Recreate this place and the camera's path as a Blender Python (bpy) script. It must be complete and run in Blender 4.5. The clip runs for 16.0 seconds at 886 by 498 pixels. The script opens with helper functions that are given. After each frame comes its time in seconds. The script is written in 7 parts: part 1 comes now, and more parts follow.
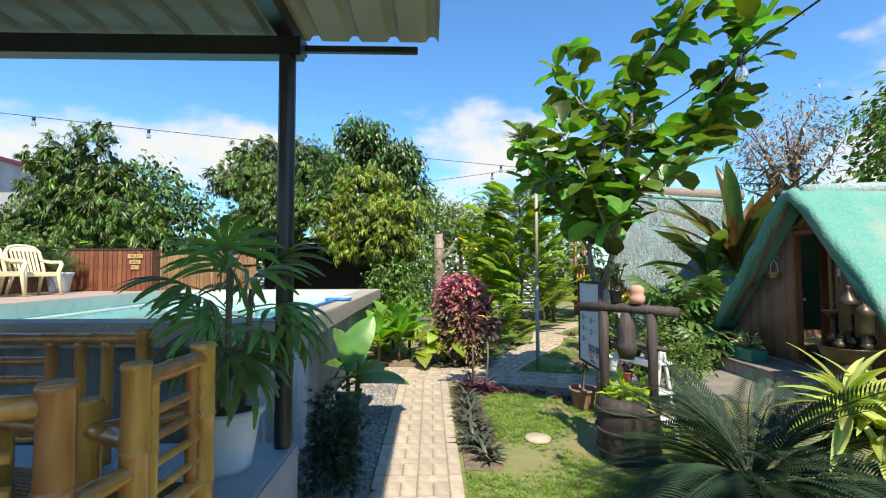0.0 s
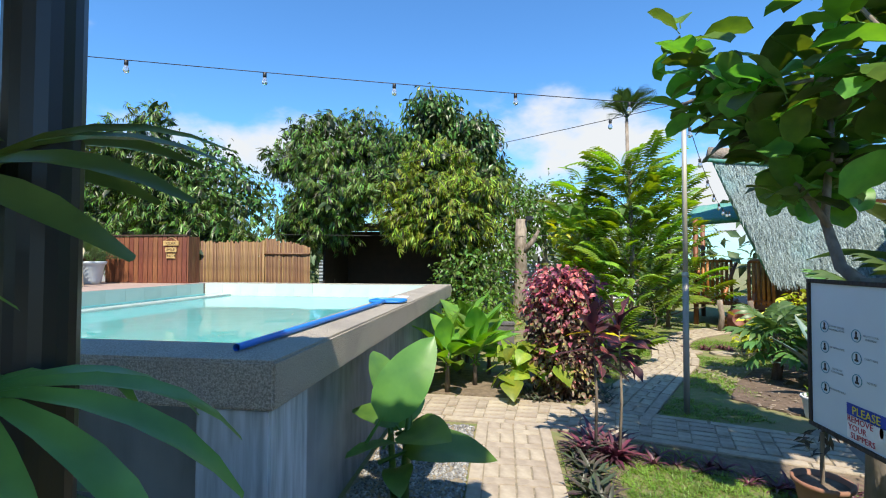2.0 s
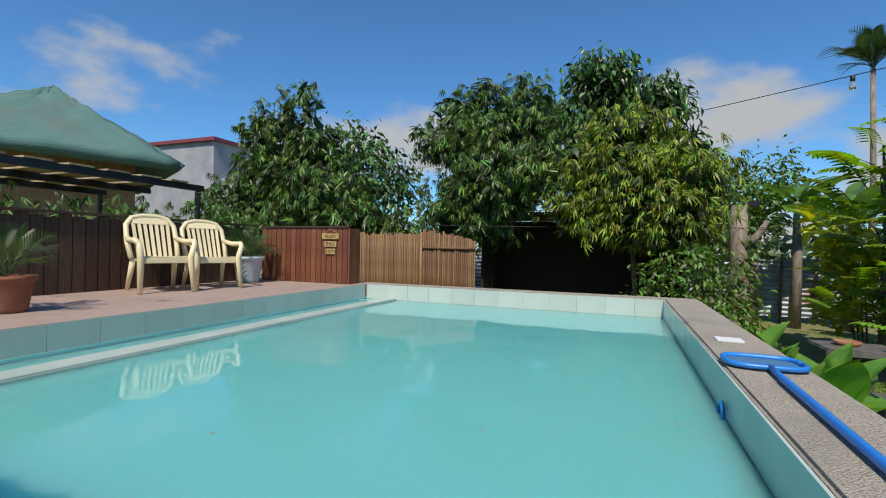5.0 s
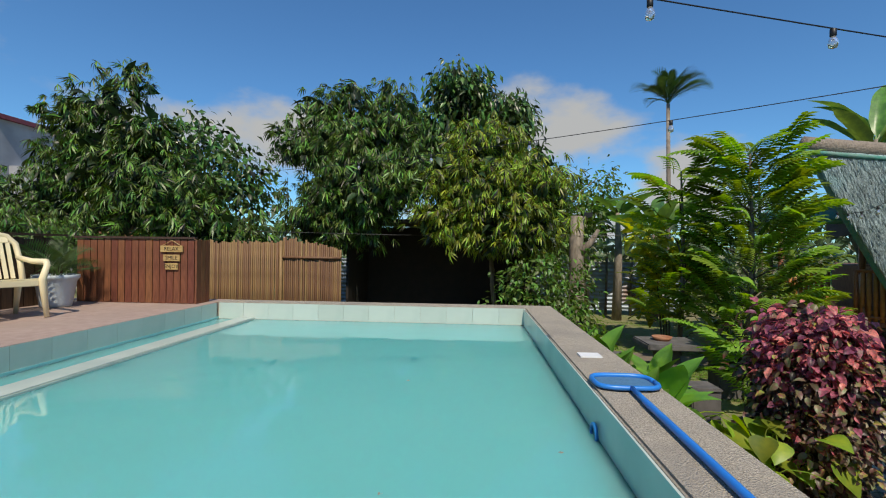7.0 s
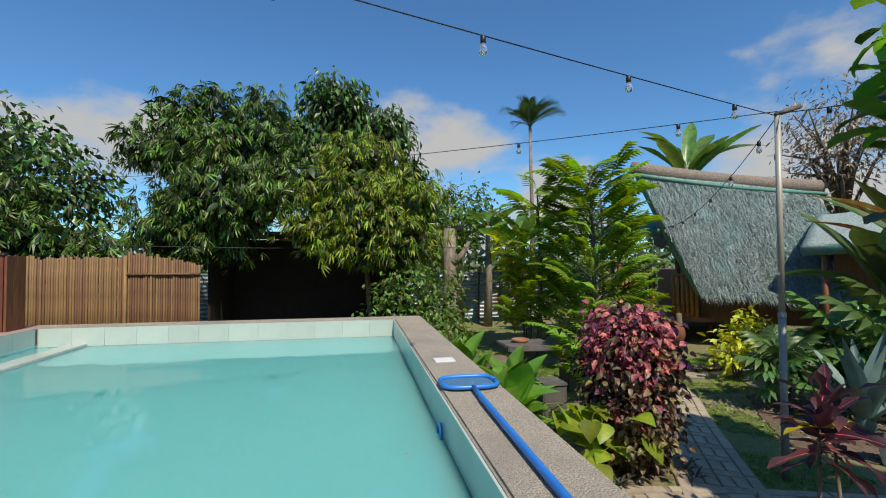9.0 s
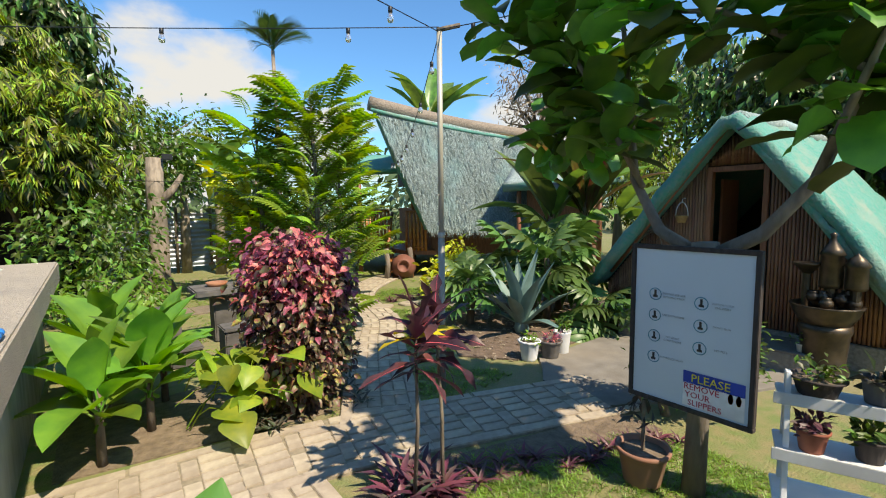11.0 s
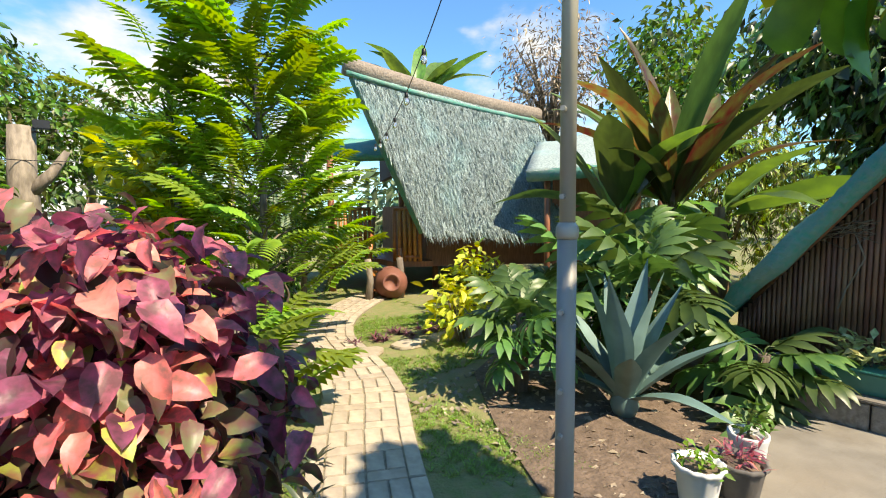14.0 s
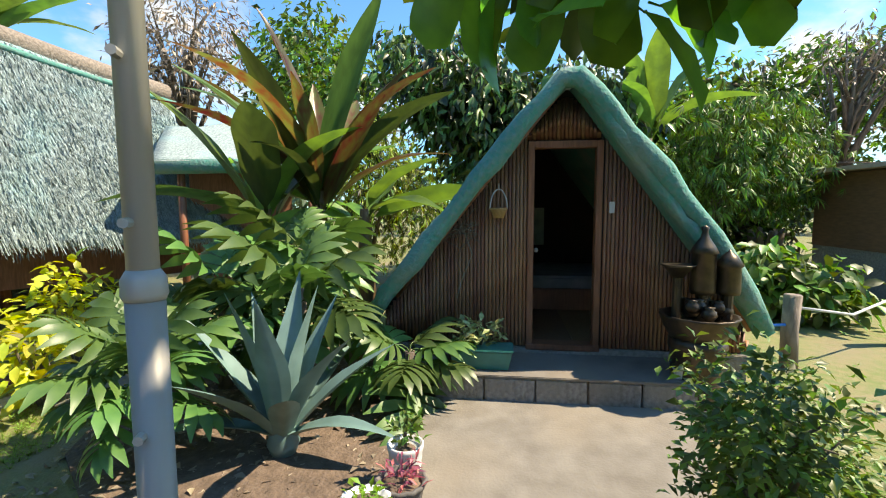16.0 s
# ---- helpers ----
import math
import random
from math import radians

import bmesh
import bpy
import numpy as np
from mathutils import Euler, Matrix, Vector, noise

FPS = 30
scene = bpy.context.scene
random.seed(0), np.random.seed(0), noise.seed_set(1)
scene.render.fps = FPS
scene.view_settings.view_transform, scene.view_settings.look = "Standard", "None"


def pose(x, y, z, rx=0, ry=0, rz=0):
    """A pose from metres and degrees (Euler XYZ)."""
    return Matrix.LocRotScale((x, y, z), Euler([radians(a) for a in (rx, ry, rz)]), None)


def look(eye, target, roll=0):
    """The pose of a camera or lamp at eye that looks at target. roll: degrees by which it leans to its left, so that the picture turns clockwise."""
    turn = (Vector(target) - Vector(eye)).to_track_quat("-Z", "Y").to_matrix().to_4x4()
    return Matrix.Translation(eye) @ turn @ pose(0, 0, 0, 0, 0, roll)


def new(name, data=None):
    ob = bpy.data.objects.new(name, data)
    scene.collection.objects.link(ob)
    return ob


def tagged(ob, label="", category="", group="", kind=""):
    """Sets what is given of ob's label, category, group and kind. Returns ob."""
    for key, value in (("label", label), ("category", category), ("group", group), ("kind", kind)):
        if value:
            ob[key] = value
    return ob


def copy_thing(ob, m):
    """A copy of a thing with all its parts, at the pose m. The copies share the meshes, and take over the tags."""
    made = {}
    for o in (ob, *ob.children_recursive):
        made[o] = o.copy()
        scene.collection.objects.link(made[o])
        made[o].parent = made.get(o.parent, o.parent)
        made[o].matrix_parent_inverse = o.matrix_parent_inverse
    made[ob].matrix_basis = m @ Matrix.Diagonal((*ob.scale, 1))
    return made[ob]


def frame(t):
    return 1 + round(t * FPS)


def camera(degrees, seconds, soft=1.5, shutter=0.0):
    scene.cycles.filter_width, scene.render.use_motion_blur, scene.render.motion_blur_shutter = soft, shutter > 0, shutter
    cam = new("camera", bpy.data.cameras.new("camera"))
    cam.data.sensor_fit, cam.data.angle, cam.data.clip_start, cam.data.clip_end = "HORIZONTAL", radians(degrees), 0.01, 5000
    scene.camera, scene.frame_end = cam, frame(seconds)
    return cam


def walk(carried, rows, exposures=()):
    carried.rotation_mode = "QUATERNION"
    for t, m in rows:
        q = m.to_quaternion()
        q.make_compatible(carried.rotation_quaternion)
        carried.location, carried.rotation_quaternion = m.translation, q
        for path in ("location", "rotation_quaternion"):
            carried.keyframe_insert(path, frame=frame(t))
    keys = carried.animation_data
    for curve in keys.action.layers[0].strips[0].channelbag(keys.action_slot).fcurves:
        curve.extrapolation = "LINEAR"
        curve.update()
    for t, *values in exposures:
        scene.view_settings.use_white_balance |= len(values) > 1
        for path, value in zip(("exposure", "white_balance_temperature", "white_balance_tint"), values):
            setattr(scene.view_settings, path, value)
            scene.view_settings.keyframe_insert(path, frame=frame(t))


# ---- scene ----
cam = camera(88.5, 16.0, soft=1.1)
PATH = [
    (0, (0.58, 1.022, 1.569), (0.635, 3.02, 1.654), -0.1),
    (0.5, (0.596, 1.495, 1.513), (0.651, 3.493, 1.589), 0.3),
    (1, (0.501, 2.047, 1.528), (0.488, 4.046, 1.605), 0.2),
    (1.5, (0.468, 2.541, 1.523), (0.35, 4.536, 1.597), -0.1),
    (2, (0.403, 3.12, 1.525), (0.137, 5.101, 1.579), 0.2),
    (2.5, (0.316, 3.56, 1.505), (-0.159, 5.502, 1.531), 0.7),
    (3, (0.098, 4.017, 1.487), (-0.576, 5.9, 1.509), 0.9),
    (3.5, (-0.319, 4.321, 1.485), (-1.128, 6.149, 1.54), 0.9),
    (5.8, (-1.534, 4.776, 1.817), (-2.107, 6.691, 1.778), 1.1),
    (6, (-1.534, 4.786, 1.842), (-2.037, 6.722, 1.803), 0.8),
    (6.5, (-1.553, 4.809, 1.87), (-1.866, 6.784, 1.843), 0.8),
    (7, (-1.543, 4.811, 1.869), (-1.675, 6.807, 1.868), 0.7),
    (7.5, (-1.533, 4.782, 1.871), (-1.514, 6.782, 1.888), 0.7),
    (8, (-1.521, 4.774, 1.871), (-1.397, 6.77, 1.907), 0.6),
    (8.5, (-1.531, 4.735, 1.891), (-1.332, 6.724, 1.952), 0.5),
    (9, (-1.357, 4.713, 1.868), (-0.986, 6.678, 1.923), -0.2),
    (9.5, (-1.027, 4.639, 1.813), (-0.333, 6.515, 1.79), -1.3),
    (10, (-0.72, 4.646, 1.764), (0.315, 6.353, 1.64), -1.6),
    (10.2, (-0.624, 4.647, 1.759), (0.532, 6.271, 1.595), -1.4),
    (12.3, (0.39, 5.821, 1.458), (1.626, 7.381, 1.262), -0.3),
    (12.5, (0.453, 6.022, 1.459), (1.65, 7.612, 1.265), -0.2),
    (13, (0.614, 6.52, 1.455), (1.728, 8.173, 1.283), -0.4),
    (13.5, (0.767, 6.96, 1.464), (1.889, 8.608, 1.306), -0.4),
    (14, (1.06, 7.241, 1.454), (2.366, 8.747, 1.299), -0.5),
    (14.5, (1.289, 7.438, 1.465), (2.965, 8.517, 1.297), -0.6),
    (15, (1.451, 7.516, 1.466), (3.36, 8.084, 1.292), -0.5),
    (15.5, (1.54, 7.475, 1.49), (3.503, 7.814, 1.311), -0.4),
    (16, (1.572, 7.449, 1.523), (3.546, 7.711, 1.337), -0.2),
]
walk(cam, [(t, look(eye, target, roll)) for t, eye, target, roll in PATH],
     [(0, 0.88, 7500, 10), (2, 0.8, 7000, 10), (3.5, 0.3, 6800, 10), (6, -0.12, 7200, 10), (9, 0.0, 7400, 10), (10, 0.35, 7600, 10), (12.5, 0.98, 8500, 10), (16, 1.16, 8300, 10)])


# ---- world, sun, light ----
world = bpy.data.worlds.new("sky")
scene.world = world
world.use_nodes = True
wn, wl = world.node_tree.nodes, world.node_tree.links
wn.clear()
SUN_EL, SUN_AZ = 52.0, 171.0      # degrees; azimuth clockwise from +y of where the sun stands
w_out = wn.new("ShaderNodeOutputWorld")
w_bg = wn.new("ShaderNodeBackground")
w_sky = wn.new("ShaderNodeTexSky")
w_sky.sky_type, w_sky.sun_disc = "NISHITA", False
w_sky.sun_elevation, w_sky.sun_rotation = radians(SUN_EL), radians(SUN_AZ)
w_sky.air_density, w_sky.dust_density, w_sky.ozone_density = 1.0, 0.3, 3.0
w_tc = wn.new("ShaderNodeTexCoord")
w_map = wn.new("ShaderNodeMapping")
w_map.inputs["Scale"].default_value = (1.0, 1.0, 1.9)
w_map.inputs["Location"].default_value = (0.37, 0.1, 0.06)
w_noise = wn.new("ShaderNodeTexNoise")
w_noise.inputs["Scale"].default_value, w_noise.inputs["Detail"].default_value = 3.1, 9.0
w_noise.inputs["Roughness"].default_value = 0.52
w_sep = wn.new("ShaderNodeSeparateXYZ")
w_band = wn.new("ShaderNodeMapRange")      # clouds thin out towards the zenith
w_band.inputs["From Min"].default_value, w_band.inputs["From Max"].default_value = 0.22, 0.5
w_band.inputs["To Min"].default_value, w_band.inputs["To Max"].default_value = 0.085, -0.2
w_add = wn.new("ShaderNodeMath")
w_add.operation = "ADD"
w_ramp = wn.new("ShaderNodeMapRange")
w_ramp.interpolation_type = "SMOOTHSTEP"
w_ramp.inputs["From Min"].default_value, w_ramp.inputs["From Max"].default_value = 0.53, 0.68
w_mix = wn.new("ShaderNodeMix")
w_mix.data_type = "RGBA"
w_mix.inputs["B"].default_value = (3.4, 3.7, 4.1, 1)
w_tint = wn.new("ShaderNodeMix")
w_tint.data_type, w_tint.blend_type = "RGBA", "MULTIPLY"
w_tint.inputs["Factor"].default_value = 1.0
w_tint.inputs["B"].default_value = (0.43, 0.82, 1.14, 1)
wl.new(w_tc.outputs["Generated"], w_map.inputs["Vector"])
wl.new(w_map.outputs["Vector"], w_noise.inputs["Vector"])
wl.new(w_tc.outputs["Generated"], w_sep.inputs["Vector"])
wl.new(w_sep.outputs["Z"], w_band.inputs["Value"])
wl.new(w_noise.outputs["Fac"], w_add.inputs[0])
wl.new(w_band.outputs["Result"], w_add.inputs[1])
wl.new(w_add.outputs[0], w_ramp.inputs["Value"])
wl.new(w_ramp.outputs["Result"], w_mix.inputs["Factor"])
wl.new(w_sky.outputs["Color"], w_tint.inputs["A"])
wl.new(w_tint.outputs["Result"], w_mix.inputs["A"])
wl.new(w_mix.outputs["Result"], w_bg.inputs["Color"])
wl.new(w_bg.outputs["Background"], w_out.inputs["Surface"])
w_bg.inputs["Strength"].default_value = 0.14

sun = new("sun", bpy.data.lights.new("sun", "SUN"))
sun.data.energy, sun.data.angle, sun.data.color = 4.5, radians(0.8), (1.0, 0.94, 0.84)
_a, _e = radians(SUN_AZ), radians(SUN_EL)
SUN_DIR = Vector((math.sin(_a) * math.cos(_e), math.cos(_a) * math.cos(_e), math.sin(_e)))
sun.matrix_world = look(SUN_DIR * 60, (0, 0, 0))

# ---- materials ----
MATS = {}


def mat(name, col, col2=None, rough=0.6, scale=6.0, coarse=1.2, bump=0.2, metal=0.0, spec=0.5, vary=0.12, translucent=0.0, island=False,
        stretch=(1, 1, 1), detail=6.0, dirt=None, bump_scale=None, coat=0.0, clip=(0.35, 0.65)):
    """A procedural surface: two colours mixed by noise at two scales, a value shift from piece to piece, relief, and light through leaves."""
    if name in MATS:
        return MATS[name]
    m = bpy.data.materials.new(name)
    m.use_nodes = True
    n, l = m.node_tree.nodes, m.node_tree.links
    b = n["Principled BSDF"]
    out = n["Material Output"]
    tc, mp = n.new("ShaderNodeTexCoord"), n.new("ShaderNodeMapping")
    mp.inputs["Scale"].default_value = stretch
    l.new(tc.outputs["Object"], mp.inputs["Vector"])
    n1, n2 = n.new("ShaderNodeTexNoise"), n.new("ShaderNodeTexNoise")
    n1.inputs["Scale"].default_value, n1.inputs["Detail"].default_value = scale, detail
    n2.inputs["Scale"].default_value, n2.inputs["Detail"].default_value = coarse, 3.0
    l.new(mp.outputs["Vector"], n1.inputs["Vector"])
    l.new(tc.outputs["Object"], n2.inputs["Vector"])
    r1 = n.new("ShaderNodeMapRange")
    r1.inputs["From Min"].default_value, r1.inputs["From Max"].default_value = clip
    l.new(n1.outputs["Fac"], r1.inputs["Value"])
    mix = n.new("ShaderNodeMix")
    mix.data_type = "RGBA"
    col2 = col2 or tuple(c * 0.7 for c in col)
    mix.inputs["A"].default_value, mix.inputs["B"].default_value = (*col, 1), (*col2, 1)
    l.new(r1.outputs["Result"], mix.inputs["Factor"])
    colour = mix.outputs["Result"]
    if dirt:
        r2 = n.new("ShaderNodeMapRange")
        r2.inputs["From Min"].default_value, r2.inputs["From Max"].default_value = 0.48, 0.72
        l.new(n2.outputs["Fac"], r2.inputs["Value"])
        md = n.new("ShaderNodeMix")
        md.data_type = "RGBA"
        md.inputs["B"].default_value = (*dirt, 1)
        l.new(r2.outputs["Result"], md.inputs["Factor"])
        l.new(colour, md.inputs["A"])
        colour = md.outputs["Result"]
    hsv = n.new("ShaderNodeHueSaturation")
    l.new(colour, hsv.inputs["Color"])
    if island:
        src = n.new("ShaderNodeNewGeometry").outputs["Random Per Island"]
    else:
        src = n.new("ShaderNodeObjectInfo").outputs["Random"]
    add = n.new("ShaderNodeMath")
    add.operation = "MULTIPLY_ADD"
    add.inputs[1].default_value, add.inputs[2].default_value = vary * 2.6, 1.0 - vary * 1.5
    l.new(src, add.inputs[0])
    add2 = n.new("ShaderNodeMath")
    add2.operation = "MULTIPLY_ADD"
    add2.inputs[1].default_value = 0.35
    l.new(n2.outputs["Fac"], add2.inputs[0])
    l.new(add.outputs[0], add2.inputs[2])
    sub = n.new("ShaderNodeMath")
    sub.operation = "SUBTRACT"
    sub.inputs[1].default_value = 0.17
    l.new(add2.outputs[0], sub.inputs[0])
    l.new(sub.outputs[0], hsv.inputs["Value"])
    hue = n.new("ShaderNodeMath")
    hue.operation = "MULTIPLY_ADD"
    hue.inputs[1].default_value, hue.inputs[2].default_value = vary * 0.16, 0.5 - vary * 0.08
    l.new(src, hue.inputs[0])
    l.new(hue.outputs[0], hsv.inputs["Hue"])
    l.new(hsv.outputs["Color"], b.inputs["Base Color"])
    b.inputs["Roughness"].default_value, b.inputs["Metallic"].default_value = rough, metal
    b.inputs["Specular IOR Level"].default_value = spec
    b.inputs["Coat Weight"].default_value = coat
    if bump:
        bp = n.new("ShaderNodeBump")
        bp.inputs["Strength"].default_value, bp.inputs["Distance"].default_value = bump, 0.02
        src_h = n1.outputs["Fac"]
        if bump_scale:
            n3 = n.new("ShaderNodeTexNoise")
            n3.inputs["Scale"].default_value, n3.inputs["Detail"].default_value = bump_scale, 4.0
            l.new(mp.outputs["Vector"], n3.inputs["Vector"])
            src_h = n3.outputs["Fac"]
        l.new(src_h, bp.inputs["Height"])
        l.new(bp.outputs["Normal"], b.inputs["Normal"])
    if translucent:
        t = n.new("ShaderNodeBsdfTranslucent")
        hs2 = n.new("ShaderNodeHueSaturation")
        hs2.inputs["Value"].default_value, hs2.inputs["Saturation"].default_value = 1.5, 1.15
        hs2.inputs["Hue"].default_value = 0.485
        l.new(hsv.outputs["Color"], hs2.inputs["Color"])
        l.new(hs2.outputs["Color"], t.inputs["Color"])
        ms = n.new("ShaderNodeMixShader")
        ms.inputs["Fac"].default_value = translucent
        l.new(b.outputs["BSDF"], ms.inputs[1])
        l.new(t.outputs["BSDF"], ms.inputs[2])
        l.new(ms.outputs["Shader"], out.inputs["Surface"])
    MATS[name] = m
    return m


def leafmat(name, col, col2=None, rough=0.45, vary=0.22, translucent=0.3, scale=5.0, island=True, **k):
    k_ = 1.55
    col, col2 = tuple(min(0.7, c * k_) for c in col), tuple(min(0.7, c * k_) for c in (col2 or tuple(0.7 * c for c in col)))
    return mat(name, col, col2, rough=rough, vary=vary, translucent=translucent, scale=scale, coarse=0.8, bump=0.12, island=island, **k)


M_GRASS_GROUND = mat("lawn_ground", (0.14, 0.18, 0.055), (0.22, 0.19, 0.09), rough=0.95, scale=9, coarse=0.7, bump=0.6, dirt=(0.20, 0.165, 0.10), bump_scale=60)
M_SOIL = mat("dry_soil", (0.19, 0.14, 0.10), (0.12, 0.088, 0.062), rough=0.95, scale=14, coarse=1.5, bump=0.8, bump_scale=40)
M_PAVER = mat("paver", (0.44, 0.375, 0.29), (0.35, 0.295, 0.23), rough=0.85, scale=18, coarse=1.1, bump=0.25, vary=0.08, dirt=(0.25, 0.20, 0.14))
M_MORTAR = mat("path_mortar", (0.27, 0.22, 0.16), (0.18, 0.15, 0.11), rough=0.9, scale=25, bump=0.4)
M_CONCRETE = mat("concrete_slab", (0.215, 0.20, 0.175), (0.155, 0.14, 0.12), rough=0.85, scale=5, coarse=0.8, bump=0.2, dirt=(0.22, 0.19, 0.15), bump_scale=50)
M_WASHOUT = mat("pebble_washout", (0.60, 0.53, 0.43), (0.28, 0.25, 0.205), rough=0.8, scale=150, coarse=2.0, bump=0.8, detail=2.0, dirt=(0.30, 0.27, 0.23))
M_POOLWALL = mat("painted_cement", (0.20, 0.22, 0.23), (0.13, 0.145, 0.15), rough=0.8, scale=4, coarse=1.2, bump=0.2, stretch=(3, 3, 0.6), dirt=(0.30, 0.32, 0.33))
M_COLUMN = mat("pale_washed_cement", (0.46, 0.52, 0.56), (0.25, 0.29, 0.31), rough=0.8, scale=6, coarse=1.5, bump=0.2, stretch=(4, 4, 0.35))
M_TILE = mat("pool_tile", (0.52, 0.58, 0.52), (0.45, 0.52, 0.47), rough=0.25, scale=3, bump=0.03, vary=0.05)
M_POOLFLOOR = mat("pool_plaster", (0.30, 0.62, 0.60), (0.26, 0.56, 0.55), rough=0.5, scale=2, bump=0.02)
M_DECK = mat("deck_tile", (0.50, 0.38, 0.31), (0.42, 0.31, 0.25), rough=0.7, scale=12, coarse=1.0, bump=0.1, dirt=(0.36, 0.28, 0.22))
M_BLACK = mat("black_paint", (0.012, 0.012, 0.014), (0.02, 0.02, 0.022), rough=0.35, scale=3, bump=0.03)
M_ROOF = mat("roof_sheet", (0.40, 0.44, 0.42), (0.33, 0.37, 0.36), rough=0.5, scale=2, coarse=0.8, bump=0.02, metal=0.0, dirt=(0.27, 0.29, 0.27))
M_PLATFORM = mat("platform_cement", (0.36, 0.40, 0.43), (0.28, 0.31, 0.33), rough=0.5, scale=3, bump=0.05)
M_BAMBOO = mat("varnished_bamboo", (0.56, 0.27, 0.065), (0.38, 0.16, 0.033), rough=0.28, scale=7, coarse=2.0, bump=0.1, stretch=(3, 3, 0.6), vary=0.15, coat=0.3, dirt=(0.22, 0.085, 0.02))
M_BAMBOO_END = mat("bamboo_end", (0.50, 0.30, 0.12), (0.35, 0.2, 0.08), rough=0.7, scale=20)
M_WOOD_RED = mat("red_brown_board", (0.22, 0.075, 0.035), (0.13, 0.042, 0.02), rough=0.6, scale=9, coarse=2.0, bump=0.15, stretch=(6, 6, 0.5), vary=0.14)
M_WOOD_DARK = mat("dark_fence_board", (0.085, 0.045, 0.026), (0.045, 0.025, 0.015), rough=0.7, scale=9, coarse=2, bump=0.2, stretch=(6, 6, 0.5), vary=0.16)
M_WOOD_SIGN = mat("pale_sign_wood", (0.48, 0.32, 0.13), (0.36, 0.22, 0.08), rough=0.6, scale=9, stretch=(0.6, 6, 6), vary=0.08)
M_SPLIT = mat("split_bamboo", (0.27, 0.15, 0.068), (0.15, 0.08, 0.034), rough=0.65, scale=10, stretch=(5, 5, 0.7), vary=0.2, bump=0.15)
M_HUTWALL = mat("hut_slat", (0.31, 0.15, 0.088), (0.21, 0.098, 0.057), rough=0.6, scale=8, stretch=(6, 6, 0.8), vary=0.14, bump=0.12)
M_HUTFRAME = mat("hut_frame_wood", (0.29, 0.115, 0.06), (0.19, 0.07, 0.036), rough=0.5, scale=9, stretch=(6, 6, 0.6), vary=0.1, dirt=(0.10, 0.04, 0.02))
M_RAIL = mat("orange_pole", (0.42, 0.17, 0.05), (0.30, 0.11, 0.03), rough=0.45, scale=8, vary=0.15)
M_THATCH = mat("nipa_thatch", (0.37, 0.46, 0.45), (0.19, 0.25, 0.245), rough=0.95, scale=30, coarse=1.3, bump=0.9, stretch=(1.2, 1.2, 1.0), dirt=(0.25, 0.40, 0.40), vary=0.22, island=True)
M_NET = mat("green_net", (0.05, 0.28, 0.22), (0.13, 0.28, 0.24), rough=0.85, scale=25, coarse=1.5, bump=0.8, dirt=(0.22, 0.27, 0.22))
# near-black colour stands in for shade inside huts and under cover
M_DARK = mat("shade_black", (0.02, 0.014, 0.01), (0.012, 0.009, 0.007), rough=0.8)
M_BARK = mat("bark", (0.20, 0.165, 0.125), (0.10, 0.08, 0.06), rough=0.95, scale=14, stretch=(1.5, 1.5, 0.4), bump=0.9)
M_BARK_PALE = mat("pale_bark", (0.32, 0.27, 0.22), (0.18, 0.15, 0.12), rough=0.95, scale=12, bump=0.9, stretch=(1.5, 1.5, 0.5), dirt=(0.12, 0.10, 0.08))
M_POLE = mat("galvanised_pole", (0.40, 0.40, 0.37), (0.30, 0.30, 0.28), rough=0.5, scale=5, bump=0.1, metal=0.2, stretch=(2, 2, 0.4), dirt=(0.34, 0.31, 0.25))
M_WHITE = mat("white_paint", (0.72, 0.74, 0.75), (0.62, 0.64, 0.65), rough=0.55, scale=5, bump=0.05)
M_CREAM = mat("cream_plastic", (0.78, 0.68, 0.44), (0.72, 0.62, 0.39), rough=0.4, scale=3, bump=0.02, vary=0.03)
M_POTGREY = mat("pale_plastic_pot", (0.55, 0.62, 0.66), (0.46, 0.53, 0.57), rough=0.5, scale=4, bump=0.03, dirt=(0.38, 0.42, 0.43))
M_TERRA = mat("terracotta", (0.33, 0.115, 0.06), (0.24, 0.08, 0.045), rough=0.8, scale=8, bump=0.15, dirt=(0.26, 0.16, 0.11))
M_CLAY = mat("brown_clay_jar", (0.24, 0.095, 0.065), (0.17, 0.065, 0.045), rough=0.65, scale=6, bump=0.1)
M_DARKWOODLOOK = mat("dark_faux_wood", (0.06, 0.046, 0.042), (0.032, 0.025, 0.023), rough=0.75, scale=9, stretch=(5, 5, 0.7), bump=0.4)
M_STONEGREY = mat("grey_faux_wood", (0.13, 0.12, 0.115), (0.08, 0.075, 0.07), rough=0.8, scale=8, bump=0.4)
M_BLOCK = mat("hollow_block", (0.27, 0.255, 0.235), (0.17, 0.16, 0.145), rough=0.95, scale=30, bump=0.7, coarse=3, dirt=(0.20, 0.185, 0.16))
M_BRONZE = mat("dark_bronze", (0.10, 0.075, 0.05), (0.05, 0.04, 0.03), rough=0.4, scale=9, metal=0.6, bump=0.15)
M_BLUE = mat("blue_plastic", (0.015, 0.22, 0.62), (0.012, 0.18, 0.53), rough=0.35, scale=3, bump=0.02)
M_BLUENET = mat("blue_mesh", (0.05, 0.14, 0.26), (0.08, 0.20, 0.33), rough=0.6, scale=90, bump=0.3)
M_CORR = mat("rusty_corrugated", (0.30, 0.36, 0.42), (0.20, 0.25, 0.30), rough=0.45, scale=4, metal=0.3, dirt=(0.16, 0.09, 0.06), bump=0.08)
M_GRAVEL = mat("gravel", (0.33, 0.33, 0.32), (0.18, 0.18, 0.18), rough=0.9, scale=20, vary=0.3, island=True)
